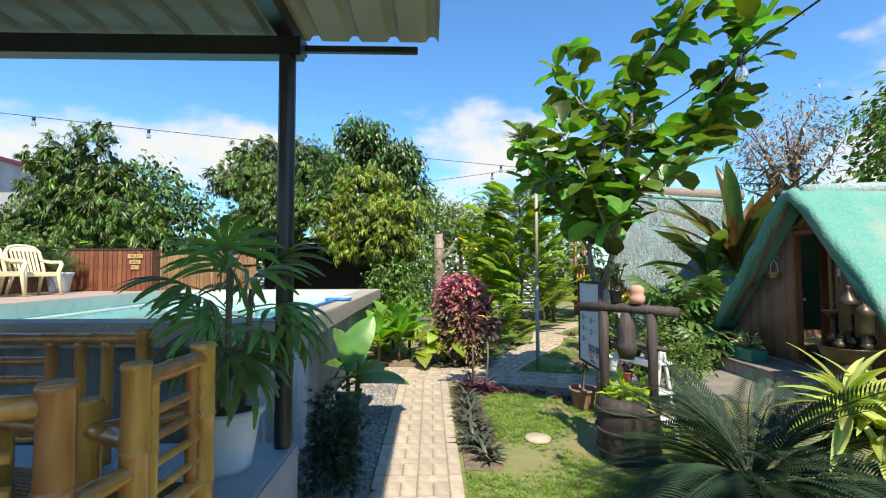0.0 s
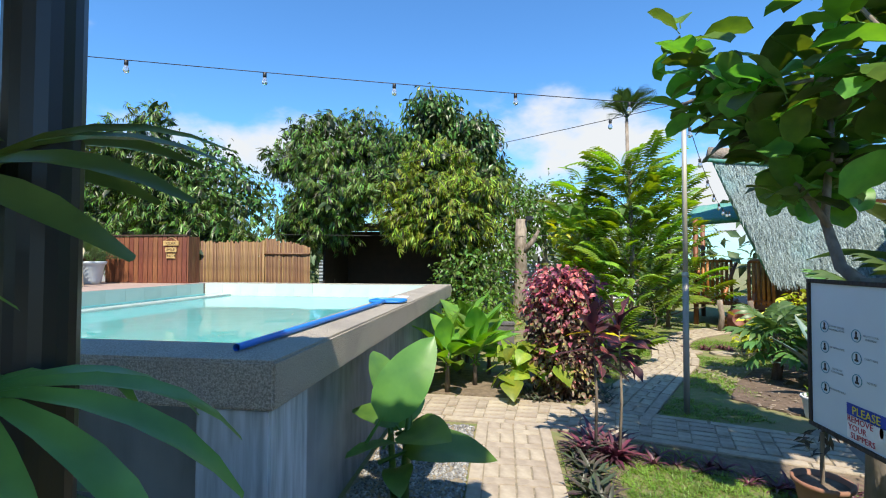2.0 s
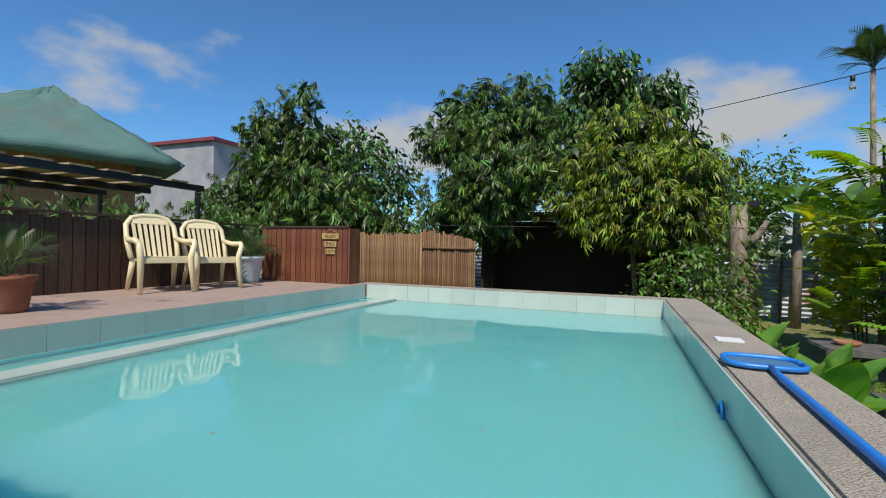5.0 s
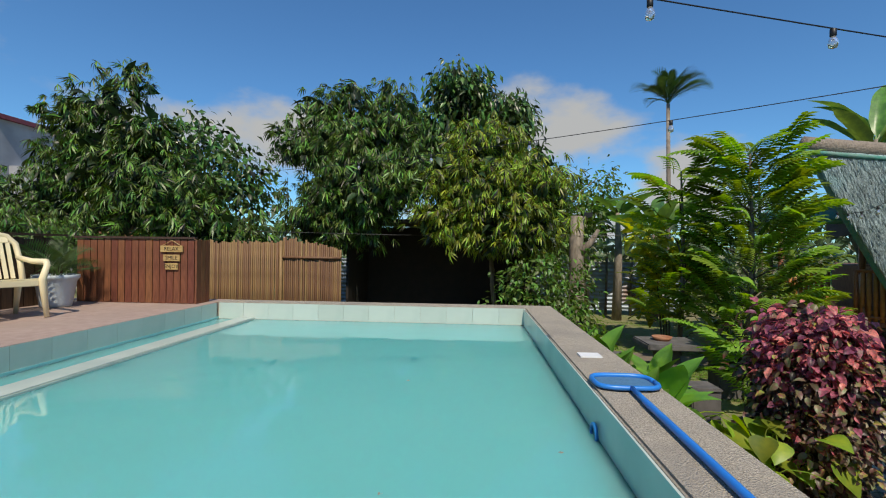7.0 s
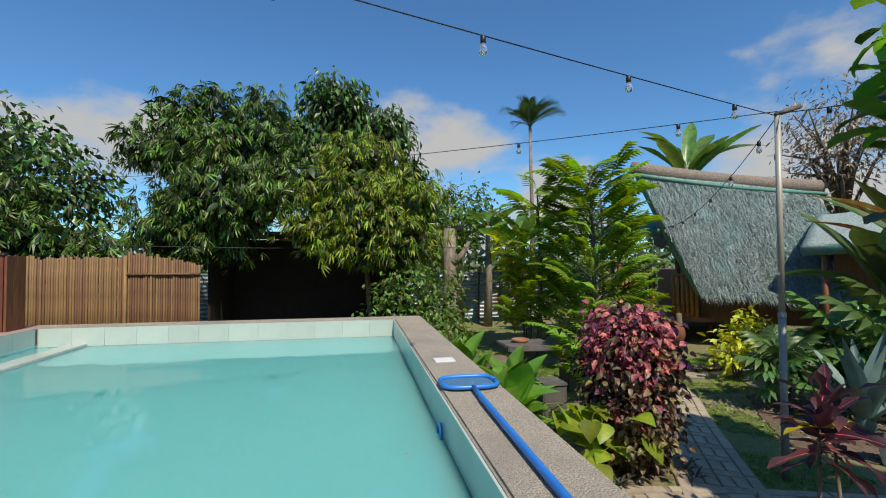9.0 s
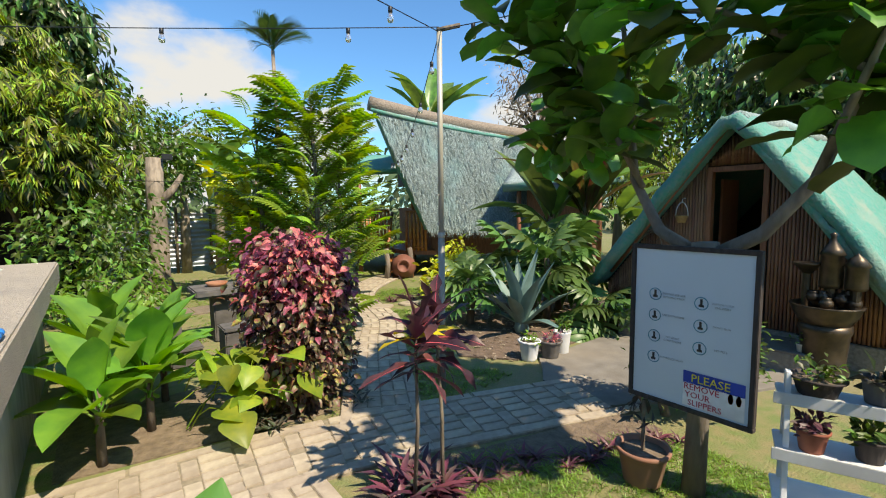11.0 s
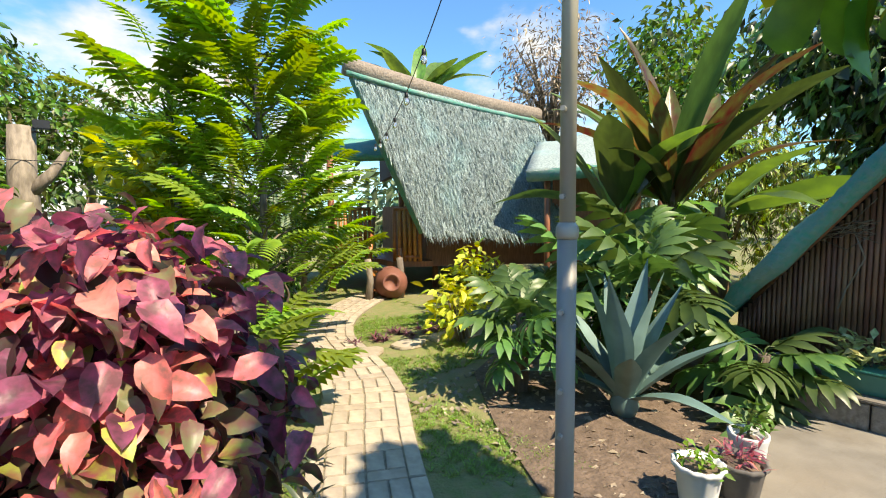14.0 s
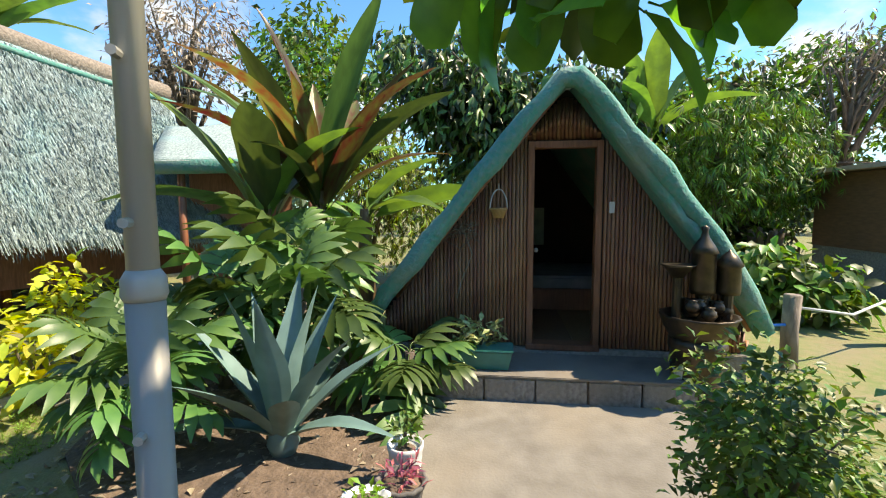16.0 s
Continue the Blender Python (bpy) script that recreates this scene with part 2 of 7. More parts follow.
M_CABLE = mat("black_cable", (0.01, 0.01, 0.012), rough=0.5, bump=0)


# ---- building helpers ----
RNG = np.random.default_rng(7)


class Geo:
    """Collects vertices and faces."""

    def __init__(self):
        self.v, self.f, self.n = [], [], 0

    def add(self, v, f):
        v = np.asarray(v, float)
        self.v.append(v)
        self.f.extend([tuple(i + self.n for i in q) for q in f])
        self.n += len(v)
        return self

    def box(self, x0, x1, y0, y1, z0, z1):
        v = [(x, y, z) for z in (z0, z1) for x, y in ((x0, y0), (x1, y0), (x1, y1), (x0, y1))]
        return self.add(v, [(3, 2, 1, 0), (4, 5, 6, 7), (0, 1, 5, 4), (1, 2, 6, 5), (2, 3, 7, 6), (3, 0, 4, 7)])

    def tube(self, pts, radii, n=8, caps=True):
        pts = [Vector(p) for p in pts]
        if not hasattr(radii, "__len__"):
            radii = [radii] * len(pts)
        v, f = [], []
        ref = None
        for i, p in enumerate(pts):
            d = (pts[min(i + 1, len(pts) - 1)] - pts[max(i - 1, 0)]).normalized()
            if ref is None:
                ref = Vector((0, 0, 1)) if abs(d.z) < 0.9 else Vector((1, 0, 0))
            a = d.cross(ref).normalized()
            b = a.cross(d)
            ref = b
            for k in range(n):
                w = 2 * math.pi * k / n
                v.append(p + (a * math.cos(w) + b * math.sin(w)) * radii[i])
        for i in range(len(pts) - 1):
            for k in range(n):
                f.append((i * n + k, i * n + (k + 1) % n, (i + 1) * n + (k + 1) % n, (i + 1) * n + k))
        if caps:
            f.append(tuple(range(n - 1, -1, -1)))
            f.append(tuple(range((len(pts) - 1) * n, len(pts) * n)))
        return self.add([tuple(q) for q in v], f)

    def lathe(self, prof, n=24, c=(0, 0, 0), wave=None):
        """Turns a profile of (radius, height) round the upright axis at c."""
        v, f = [], []
        for i, (r, z) in enumerate(prof):
            for k in range(n):
                w = 2 * math.pi * k / n
                rr = r * (1 + (wave(w, z) if wave else 0))
                v.append((c[0] + rr * math.cos(w), c[1] + rr * math.sin(w), c[2] + z))
        for i in range(len(prof) - 1):
            for k in range(n):
                f.append((i * n + k, i * n + (k + 1) % n, (i + 1) * n + (k + 1) % n, (i + 1) * n + k))
        f.append(tuple(range(n - 1, -1, -1)))
        f.append(tuple(range((len(prof) - 1) * n, len(prof) * n)))
        return self.add(v, f)

    def mesh(self, name, material, smooth=False, bevel=0.0):
        me = bpy.data.meshes.new(name)
        v = np.concatenate(self.v) if self.v else np.zeros((0, 3))
        me.from_pydata(v.tolist(), [], self.f)
        if bevel:
            bm = bmesh.new()
            bm.from_mesh(me)
            edges = [e for e in bm.edges if e.is_manifold and e.calc_face_angle() > 0.6]
            bmesh.ops.bevel(bm, geom=edges, offset=bevel, segments=2, affect="EDGES", clamp_overlap=True)
            bm.to_mesh(me)
            bm.free()
        if smooth:
            me.polygons.foreach_set("use_smooth", [True] * len(me.polygons))
        me.materials.append(material)
        return me


def part(name, geo, material, parent=None, label="", smooth=False, bevel=0.0, m=None):
    """ONE mesh object, under a thing or a part; geo may be a Geo or a mesh that is shared."""
    me = geo.mesh(name, material, smooth, bevel) if isinstance(geo, Geo) else geo
    ob = new(name, me)
    if parent:
        ob.parent = parent
    if m is not None:
        ob.matrix_basis = m
    if label:
        ob["label"] = label
    return ob


def thing(name, label, category, m=None, group="", kind=""):
    ob = new(name)
    ob.empty_display_size = 0.1
    if m is not None:
        ob.matrix_basis = m
    return tagged(ob, label, category, group, kind)


def solid(name, geo, material, label, category, smooth=False, bevel=0.0, m=None, group="", kind=""):
    return tagged(part(name, geo, material, None, "", smooth, bevel, m), label, category, group, kind)


def big_mesh(name, V, F, material, smooth=False):
    """A mesh from arrays: V (n, 3), F (m, 4)."""
    me = bpy.data.meshes.new(name)
    k = F.shape[1]
    me.vertices.add(len(V))
    me.vertices.foreach_set("co", V.astype(np.float32).ravel())
    me.loops.add(F.size)
    me.loops.foreach_set("vertex_index", F.astype(np.int32).ravel())
    me.polygons.add(len(F))
    me.polygons.foreach_set("loop_start", np.arange(0, F.size, k, dtype=np.int32))
    me.update(calc_edges=True)
    if smooth:
        me.polygons.foreach_set("use_smooth", np.ones(len(F), bool))
    me.materials.append(material)
    me.validate()
    return me


def rot(yaw, pitch, roll):
    """Arrays of turns: roll about the leaf's length (+x), then pitch up, then yaw. Returns (n, 3, 3)."""
    cy, sy, cp, sp, cr, sr = np.cos(yaw), np.sin(yaw), np.cos(pitch), np.sin(pitch), np.cos(roll), np.sin(roll)
    z, o = np.zeros_like(cy), np.ones_like(cy)
    A = np.stack([np.stack([cy, -sy, z], -1), np.stack([sy, cy, z], -1), np.stack([z, z, o], -1)], 1)
    B = np.stack([np.stack([cp, z, -sp], -1), np.stack([z, o, z], -1), np.stack([sp, z, cp], -1)], 1)
    C = np.stack([np.stack([o, z, z], -1), np.stack([z, cr, -sr], -1), np.stack([z, sr, cr], -1)], 1)
    return A @ B @ C


def scatter(tv, tf, P, R, S):
    """Copies of a template (tv, tf) at places P with turns R and sizes S, as one array pair."""
    V = np.einsum("nij,vj->nvi", R, tv) * S[:, None, None] + P[:, None, :]
    F = tf[None] + (np.arange(len(P)) * len(tv))[:, None, None]
    return V.reshape(-1, 3), F.reshape(-1, tf.shape[1])


def blade(L=1.0, W=0.3, prof=None, n=6, droop=0.3, fold=0.15, across=2, wavy=0.0, tipcurl=0.0):
    """A leaf along +x with its face up: arched by droop (radians over its length), folded at the midrib. Returns arrays."""
    prof = prof or (lambda t: math.sin(math.pi * min(1, t ** 0.8)) ** 0.8)
    v, f = [], []
    x = z = 0.0
    for i in range(n + 1):
        t = i / n
        ang = -droop * t - tipcurl * t ** 3
        if i:
            x += L / n * math.cos(ang)
            z += L / n * math.sin(ang)
        w = max(prof(t), 0.015) * W / 2
        for j in range(across + 1):
            s = 2 * j / across - 1
            v.append((x, s * w, z + abs(s) * w * fold * 2 + wavy * W * math.sin(t * 17 + s * 2) * abs(s)))
    k = across + 1
    for i in range(n):
        for j in range(across):
            f.append((i * k + j, (i + 1) * k + j, (i + 1) * k + j + 1, i * k + j + 1))
    return np.array(v), np.array(f)


def join(*pairs):
    V, F, n = [], [], 0
    for v, f in pairs:
        V.append(v)
        F.append(f + n)
        n += len(v)
    return np.concatenate(V), np.concatenate(F)


def moved(pair, yaw=0.0, pitch=0.0, roll=0.0, at=(0, 0, 0), s=1.0):
    R = rot(np.array([yaw]), np.array([pitch]), np.array([roll]))[0]
    return pair[0] @ R.T * s + np.array(at), pair[1]


def outline_prism(poly, z0, z1):
    g = Geo()
    n = len(poly)
    g.add([(x, y, z0) for x, y in poly] + [(x, y, z1) for x, y in poly],
          [tuple(range(n - 1, -1, -1)), tuple(range(n, 2 * n))] + [(i, (i + 1) % n, n + (i + 1) % n, n + i) for i in range(n)])
    return g


# ---- ground ----
g = Geo()
g.add([(-600, -600, 0), (600, -600, 0), (600, 600, 0), (-600, 600, 0)], [(0, 1, 2, 3)])
ground = tagged(part("ground", g, M_GRASS_GROUND), "dry green lawn with bare earth patches", "ground", kind="structure")
soil = tagged(part("soil_bed", outline_prism([(3.3, 8.1), (5.6, 8.1), (6.2, 8.9), (6.4, 10.3), (5.0, 10.6), (3.9, 10.1), (3.3, 9.3), (2.9, 8.6)], -0.02, 0.018), M_SOIL),
              "bare brown garden soil under the plants", "soil", kind="structure")
soil2 = tagged(part("soil_bed", outline_prism([(-0.5, 8.35), (1.3, 8.2), (1.7, 9.0), (1.3, 9.6), (0.2, 9.4), (-0.5, 9.6)], -0.02, 0.012), M_SOIL),
               "dark soil bed beside the pool wall", "soil", kind="structure")
soil3 = tagged(part("soil_bed", outline_prism([(1.4, 6.75), (3.0, 6.4), (3.0, 6.75), (1.5, 7.1), (0.85, 7.1), (0.85, 4.6), (1.15, 4.6), (1.2, 6.5)], -0.02, 0.012), M_SOIL),
               "narrow planted soil border along the path", "soil", kind="structure")
gravel_bed = tagged(part("gravel_bed", outline_prism([(-0.62, 2.0), (0.14, 2.0), (0.14, 7.35), (-0.62, 7.35)], -0.02, 0.01), M_MORTAR),
                    "grey gravel bed between path and pool", "gravel", kind="structure")

# paved walk: base strips, pavers come last in the file
PATHS = {
    "main": ([(0.485, -3.0), (0.485, 7.45)], 0.66),
    "cross": ([(-0.45, 7.86), (0.5, 7.80), (1.4, 7.62), (2.2, 7.38), (3.05, 7.10)], 0.78),
    "garden": ([(1.55, 7.95), (1.95, 8.70), (2.45, 9.60), (2.95, 10.45), (3.2, 11.2), (3.45, 12.1), (3.95, 12.9), (4.7, 13.6), (5.5, 14.2)], 0.66),
    "side": ([(3.25, 12.0), (2.5, 12.7), (1.4, 13.0), (0.0, 13.0)], 0.6),
}


def resample(pts, step):
    """Points and headings at even steps along a smooth line."""
    out = []
    P = [Vector((x, y, 0)) for x, y in pts]
    if len(P) > 2:
        Q = []
        for i in range(len(P) - 1):
            a, b, c, d = P[max(i - 1, 0)], P[i], P[i + 1], P[min(i + 2, len(P) - 1)]
            for k in range(12):
                t = k / 12
                Q.append(0.5 * ((2 * b) + (c - a) * t + (2 * a - 5 * b + 4 * c - d) * t * t + (3 * b - a - 3 * c + d) * t ** 3))
        P = Q + [P[-1]]
    acc = 0.0
    for a, b in zip(P, P[1:]):
        seg = (b - a).length
        while acc <= seg:
            out.append((a.lerp(b, acc / seg), math.atan2(b.y - a.y, b.x - a.x)))
            acc += step
        acc -= seg
    return out


path_base = {}
for i, (key, (pts, width)) in enumerate(PATHS.items()):
    row = resample(pts, 0.08)
    g = Geo()
    v = []
    h = 0.016 + 0.001 * i
    for p, a in row:
        for s in (-1, 1):
            for z in (-0.02, h):
                v.append((p.x - math.sin(a) * s * width / 2, p.y + math.cos(a) * s * width / 2, z))
    f = []
    for k in range(len(row) - 1):
        q = 4 * k
        f += [(q + 1, q + 5, q + 7, q + 3)[::-1], (q, q + 4, q + 5, q + 1), (q + 2, q + 3, q + 7, q + 6)]
    g.add(v, f)
    path_base[key] = tagged(part("pavement", g, M_MORTAR), "sandy stamped paver garden path", "path", kind="structure")

slab = tagged(part("concrete_slab", outline_prism([(3.3, 6.7), (4.1, 6.3), (5.1, 5.9), (5.1, 8.02), (3.5, 7.98), (3.28, 7.75), (3.05, 7.55), (2.95, 6.9)], -0.02, 0.022), M_CONCRETE),
              "weathered grey concrete apron before the hut", "pavement", kind="structure")
slab_b = tagged(part("concrete_slab", outline_prism([(4.3, 10.4), (6.2, 9.9), (7.5, 11.2), (6.3, 12.0), (5.4, 11.9), (4.7, 11.3)], -0.02, 0.02), M_CONCRETE),
                "pale concrete landing by the large hut", "pavement", kind="structure")

# ---- pool ----
RIM, X_R, X_RI, Y_N, Y_NI, Y_F, Y_FI, X_LI = 1.125, -0.50, -0.88, 4.83, 5.20, 10.96, 10.66, -4.92
pool = thing("swimming_pool", "raised concrete swimming pool with milky turquoise water", "pool", kind="structure")
part("rim", outline_prism([(-7.1, Y_N), (X_R, Y_N), (X_R, Y_F), (-4.98, Y_F), (-4.98, Y_FI), (X_RI, Y_FI), (X_RI, Y_NI), (-7.1, Y_NI)], RIM - 0.2, RIM), M_WASHOUT, pool, "grey pebble washout coping", bevel=0.012)
part("column", Geo().box(-0.86, -0.53, Y_N + 0.03, 5.22, 0, RIM - 0.2), M_COLUMN, pool, "streaked pale cement column", bevel=0.01)
part("outer_wall", Geo().box(-0.85, -0.66, 5.222, Y_F - 0.05, 0, RIM - 0.2), M_POOLWALL, pool)
part("outer_wall", Geo().box(-6.9, -0.862, 5.05, 5.19, 0, RIM - 0.2), M_POOLWALL, pool)
part("outer_wall", Geo().box(-6.9, -0.852, Y_F - 0.2, Y_F - 0.06, 0, RIM - 0.2), M_POOLWALL, pool)
part("basin", Geo().box(X_LI, X_RI, Y_NI, Y_FI, -0.25, -0.2), M_POOLFLOOR, pool)
for x0, x1, y0, y1 in ((X_RI - 0.012, X_RI - 0.001, Y_NI, Y_FI), (X_LI, X_RI, Y_FI - 0.012, Y_FI - 0.001), (X_LI, X_RI, Y_NI + 0.001, Y_NI + 0.012)):
    part("basin_wall", Geo().box(x0, x1, y0, y1, -0.2, RIM - 0.19), M_POOLFLOOR, pool)
part("tile_band", Geo().box(X_RI - 0.014, X_RI - 0.003, Y_NI + 0.02, Y_FI - 0.02, 0.9, RIM - 0.012), M_TILE, pool, "pale tile band above the water")
part("basin_wall", Geo().box(X_LI + 0.002, X_LI + 0.012, Y_NI + 0.013, Y_FI - 0.013, -0.2, RIM - 0.19), M_POOLFLOOR, pool)
part("ledge", Geo().box(-4.62, -4.40, Y_NI + 0.012, Y_FI - 0.012, -0.2, 0.935), M_TILE, pool, "pale tiled ledge just above the water", bevel=0.01)

m_water = bpy.data.materials.new("milky_water")
m_water.use_nodes = True
n_, l_ = m_water.node_tree.nodes, m_water.node_tree.links
b_ = n_["Principled BSDF"]
b_.inputs["Base Color"].default_value = (0.155, 0.53, 0.52, 1)
b_.inputs["Roughness"].default_value = 0.03
b_.inputs["IOR"].default_value = 1.33
b_.inputs["Subsurface Weight"].default_value = 1.0
b_.inputs["Subsurface Radius"].default_value = (0.5, 0.9, 0.9)
b_.inputs["Subsurface Scale"].default_value = 1.0
b_.inputs["Transmission Weight"].default_value = 0.12
wn1 = n_.new("ShaderNodeTexNoise")
wn1.inputs["Scale"].default_value, wn1.inputs["Detail"].default_value = 2.2, 2.0
wb = n_.new("ShaderNodeBump")
wb.inputs["Strength"].default_value, wb.inputs["Distance"].default_value = 0.06, 0.05
wt = n_.new("ShaderNodeTexCoord")
l_.new(wt.outputs["Object"], wn1.inputs["Vector"])
l_.new(wn1.outputs["Fac"], wb.inputs["Height"])
l_.new(wb.outputs["Normal"], b_.inputs["Normal"])
water = tagged(part("water", Geo().box(X_LI + 0.016, X_RI - 0.015, Y_NI + 0.013, Y_FI - 0.022, -0.18, 0.91), m_water),
               "still milky turquoise pool water", "water", kind="structure")

deck = thing("deck", "pinkish tiled pool deck with fallen leaves", "deck", kind="structure")
part("deck_floor", Geo().box(-7.1, X_LI, Y_NI + 0.001, 11.0, 0.3, RIM - 0.004), M_DECK, deck, bevel=0.006)

# ---- roof shelter over the sitting corner ----
shelter = thing("shelter", "open shelter with black steel post and ribbed metal roof", "shelter", kind="structure")
part("platform", Geo().box(-7.2, -0.2, -3.0, 3.78, 0, 0.55), M_PLATFORM, shelter, "smooth grey cement platform", bevel=0.015)
part("post", Geo().tube([(-0.268, 3.70, 0.55), (-0.268, 3.70, 2.94)], 0.049, 20), M_BLACK, shelter, "black steel pipe post", smooth=False)
part("beam", Geo().box(-7.2, -0.18, 3.65, 3.75, 2.82, 2.932), M_BLACK, shelter, bevel=0.004)
part("beam", Geo().box(-0.32, -0.22, -2.8, 3.95, 2.935, 3.03), M_BLACK, shelter, bevel=0.004)
part("beam", Geo().box(-2.4, -2.3, -2.8, 3.95, 2.935, 3.03), M_BLACK, shelter, bevel=0.004)
part("gutter", Geo().box(-7.2, 0.5, 3.86, 3.9, 2.94, 2.98), M_BLACK, shelter, bevel=0.004)
g = Geo()
xs = []
x = -7.2
while x < 0.55:
    xs += [(x, 0), (x + 0.025, 0.035), (x + 0.06, 0.035), (x + 0.085, 0)]
    x += 0.25
v = []
for y, z in ((-3.2, 3.12), (3.92, 3.035)):
    for X, dz in xs:
        v.append((X, y, z + dz))
k = len(xs)
for y, z in ((-3.2, 3.124), (3.92, 3.039)):
    for X, dz in xs:
        v.append((X, y, z + dz))
g.add(v, [(i, i + 1, k + i + 1, k + i) for i in range(k - 1)] + [(2 * k + i, 3 * k + i, 3 * k + i + 1, 2 * k + i + 1) for i in range(k - 1)])
part("roof_sheet", g, M_ROOF, shelter, "ribbed pale metal roof sheet")


# ---- leaf shapes ----
OVAL = blade(1, 0.5, n=3, droop=0.5, fold=0.18)
RAGGED = blade(1, 0.56, n=6, droop=0.9, fold=0.22, across=4, wavy=0.07)
OVAL_S = blade(1, 0.5, n=2, droop=0.5, fold=0.2)
MANGO = blade(1, 0.38, n=2, droop=0.6, fold=0.2)
LANCE = blade(1, 0.26, n=2, droop=0.5, fold=0.15)
NARROW = blade(1, 0.17, n=2, droop=0.7, fold=0.0, across=1, prof=lambda t: 1.15 * (1 - t) ** 0.7 if t > 0.3 else 0.4 + 2 * t)
SPRAY = join(*[moved(NARROW, yaw=a, pitch=p, at=(0, 0, 0), s=s) for a, p, s in
               ((0, -0.3, 1), (0.5, -0.4, 0.9), (-0.55, -0.35, 0.95), (1.0, -0.5, 0.75), (-1.05, -0.55, 0.8), (0.2, 0.15, 0.7), (1.6, -0.6, 0.55), (-1.7, -0.5, 0.6))])


def stalk(p0, p1, r=0.006, n=4, sag=0.0):
    """A thin four-sided stalk as quads only."""
    a, b = np.array(p0, float), np.array(p1, float)
    pts = [a + (b - a) * t + np.array([0, 0, sag * math.sin(math.pi * t)]) for t in (0, 0.33, 0.66, 1)]
    v, f = [], []
    for i, p in enumerate(pts):
        d = (b - a) / np.linalg.norm(b - a)
        u = np.cross(d, (0.3, 0.5, 0.81))
        u /= np.linalg.norm(u)
        w = np.cross(d, u)
        for k in range(4):
            ang = k * math.pi / 2
            v.append(p + (u * math.cos(ang) + w * math.sin(ang)) * r * (1 - 0.35 * i / 3))
    for i in range(3):
        for k in range(4):
            f.append((i * 4 + k, i * 4 + (k + 1) % 4, i * 4 + 4 + (k + 1) % 4, i * 4 + 4 + k))
    return np.array(v), np.array(f)


def frond(L=0.8, pairs=14, leaf=0.25, w=0.12, droop=0.9, angle=1.0, lift=0.35, r=0.008, start=0.15, taper=True, nb=2):
    """A feather leaf along +x: a bowed rib with pairs of leaflets."""
    out = []
    n = pairs + 2
    x = z = 0.0
    pts = []
    for i in range(n + 1):
        t = i / n
        a = 0.35 - droop * t
        pts.append((x, z, a))
        x += L / n * math.cos(a)
        z += L / n * math.sin(a)
    for i in range(0, n, 3):
        j = min(i + 3, n)
        out.append(stalk((pts[i][0], 0, pts[i][1]), (pts[j][0], 0, pts[j][1]), r * (1.1 - i / n)))
    for i in range(1, n + 1):
        t = i / n
        if t < start:
            continue
        s = leaf * (math.sin(math.pi * (0.12 + 0.8 * t)) if taper else 1)
        b = blade(s, s * w, n=nb, droop=0.45, fold=0.15, across=2 if nb > 1 else 1)
        for side in (-1, 1):
            out.append(moved(b, yaw=side * (angle * (1 - 0.45 * t)), pitch=lift, roll=side * 0.3, at=(pts[i][0], 0, pts[i][1])))
    return join(*out)


def mesh_of(name, pair, material, smooth=True):
    return big_mesh(name, pair[0], pair[1], material, smooth)


def leaf_parts(parent, meshes, rows, name="leaf"):
    """Leaves as parts that share meshes. rows: x, y, z, yaw, pitch, roll (radians), size."""
    for i, (x, y, z, yaw, pitch, roll, s) in enumerate(rows):
        R = rot(np.array([yaw]), np.array([pitch]), np.array([roll]))[0]
        m = Matrix([[*(R[k] * s), (x, y, z)[k]] for k in range(3)] + [[0, 0, 0, 1]])
        part(name, meshes[i % len(meshes)], None, parent, m=m)


def crown_points(blobs, seed, clump=0.25, per=12, shell=0.5):
    """Places and outward headings of leaves in clumps over uneven blobs. blobs: (x, y, z, rx, ry, rz, leaves)."""
    r = np.random.default_rng(seed)
    P, Y, T = [], [], []
    for cx, cy, cz, rx, ry, rz, count in blobs:
        k = max(1, int(count / per))
        d = r.normal(size=(k, 3))
        d /= np.linalg.norm(d, axis=1)[:, None]
        rad = shell + (1 - shell) * r.random(k) ** 0.6
        bump = np.array([0.85 + 0.45 * noise.noise(Vector((q[0] * 2.2 + cx, q[1] * 2.2 + cy, q[2] * 2.2 + seed))) for q in d])
        c = d * (rad * bump)[:, None] * (rx, ry, rz) + (cx, cy, cz)
        q = np.repeat(c, per, 0) + r.normal(size=(k * per, 3)) * clump
        out = q - np.array((cx, cy, cz - rz * 0.3))
        P.append(q)
        Y.append(np.arctan2(out[:, 1], out[:, 0]) + r.normal(size=len(q)) * 0.8)
        T.append(d[:, 2].repeat(per))
    P = np.concatenate(P)
    keep = P[:, 2] > 0.03
    return P[keep], np.concatenate(Y)[keep], np.concatenate(T)[keep]


def crown(parent, blobs, template, size, material, seed, pitch=-0.3, spread=0.5, clump=0.25, per=12, name="crown", shell=0.5, label=""):
    r = np.random.default_rng(seed + 1)
    P, Y, T = crown_points(blobs, seed, clump, per, shell)
    n = len(P)
    R = rot(Y, pitch + r.normal(size=n) * spread, r.normal(size=n) * 0.5)
    V, F = scatter(template[0], template[1], P, R, size * (0.65 + 0.6 * r.random(n)))
    part(name, big_mesh(name, V, F, material), None, parent, label)


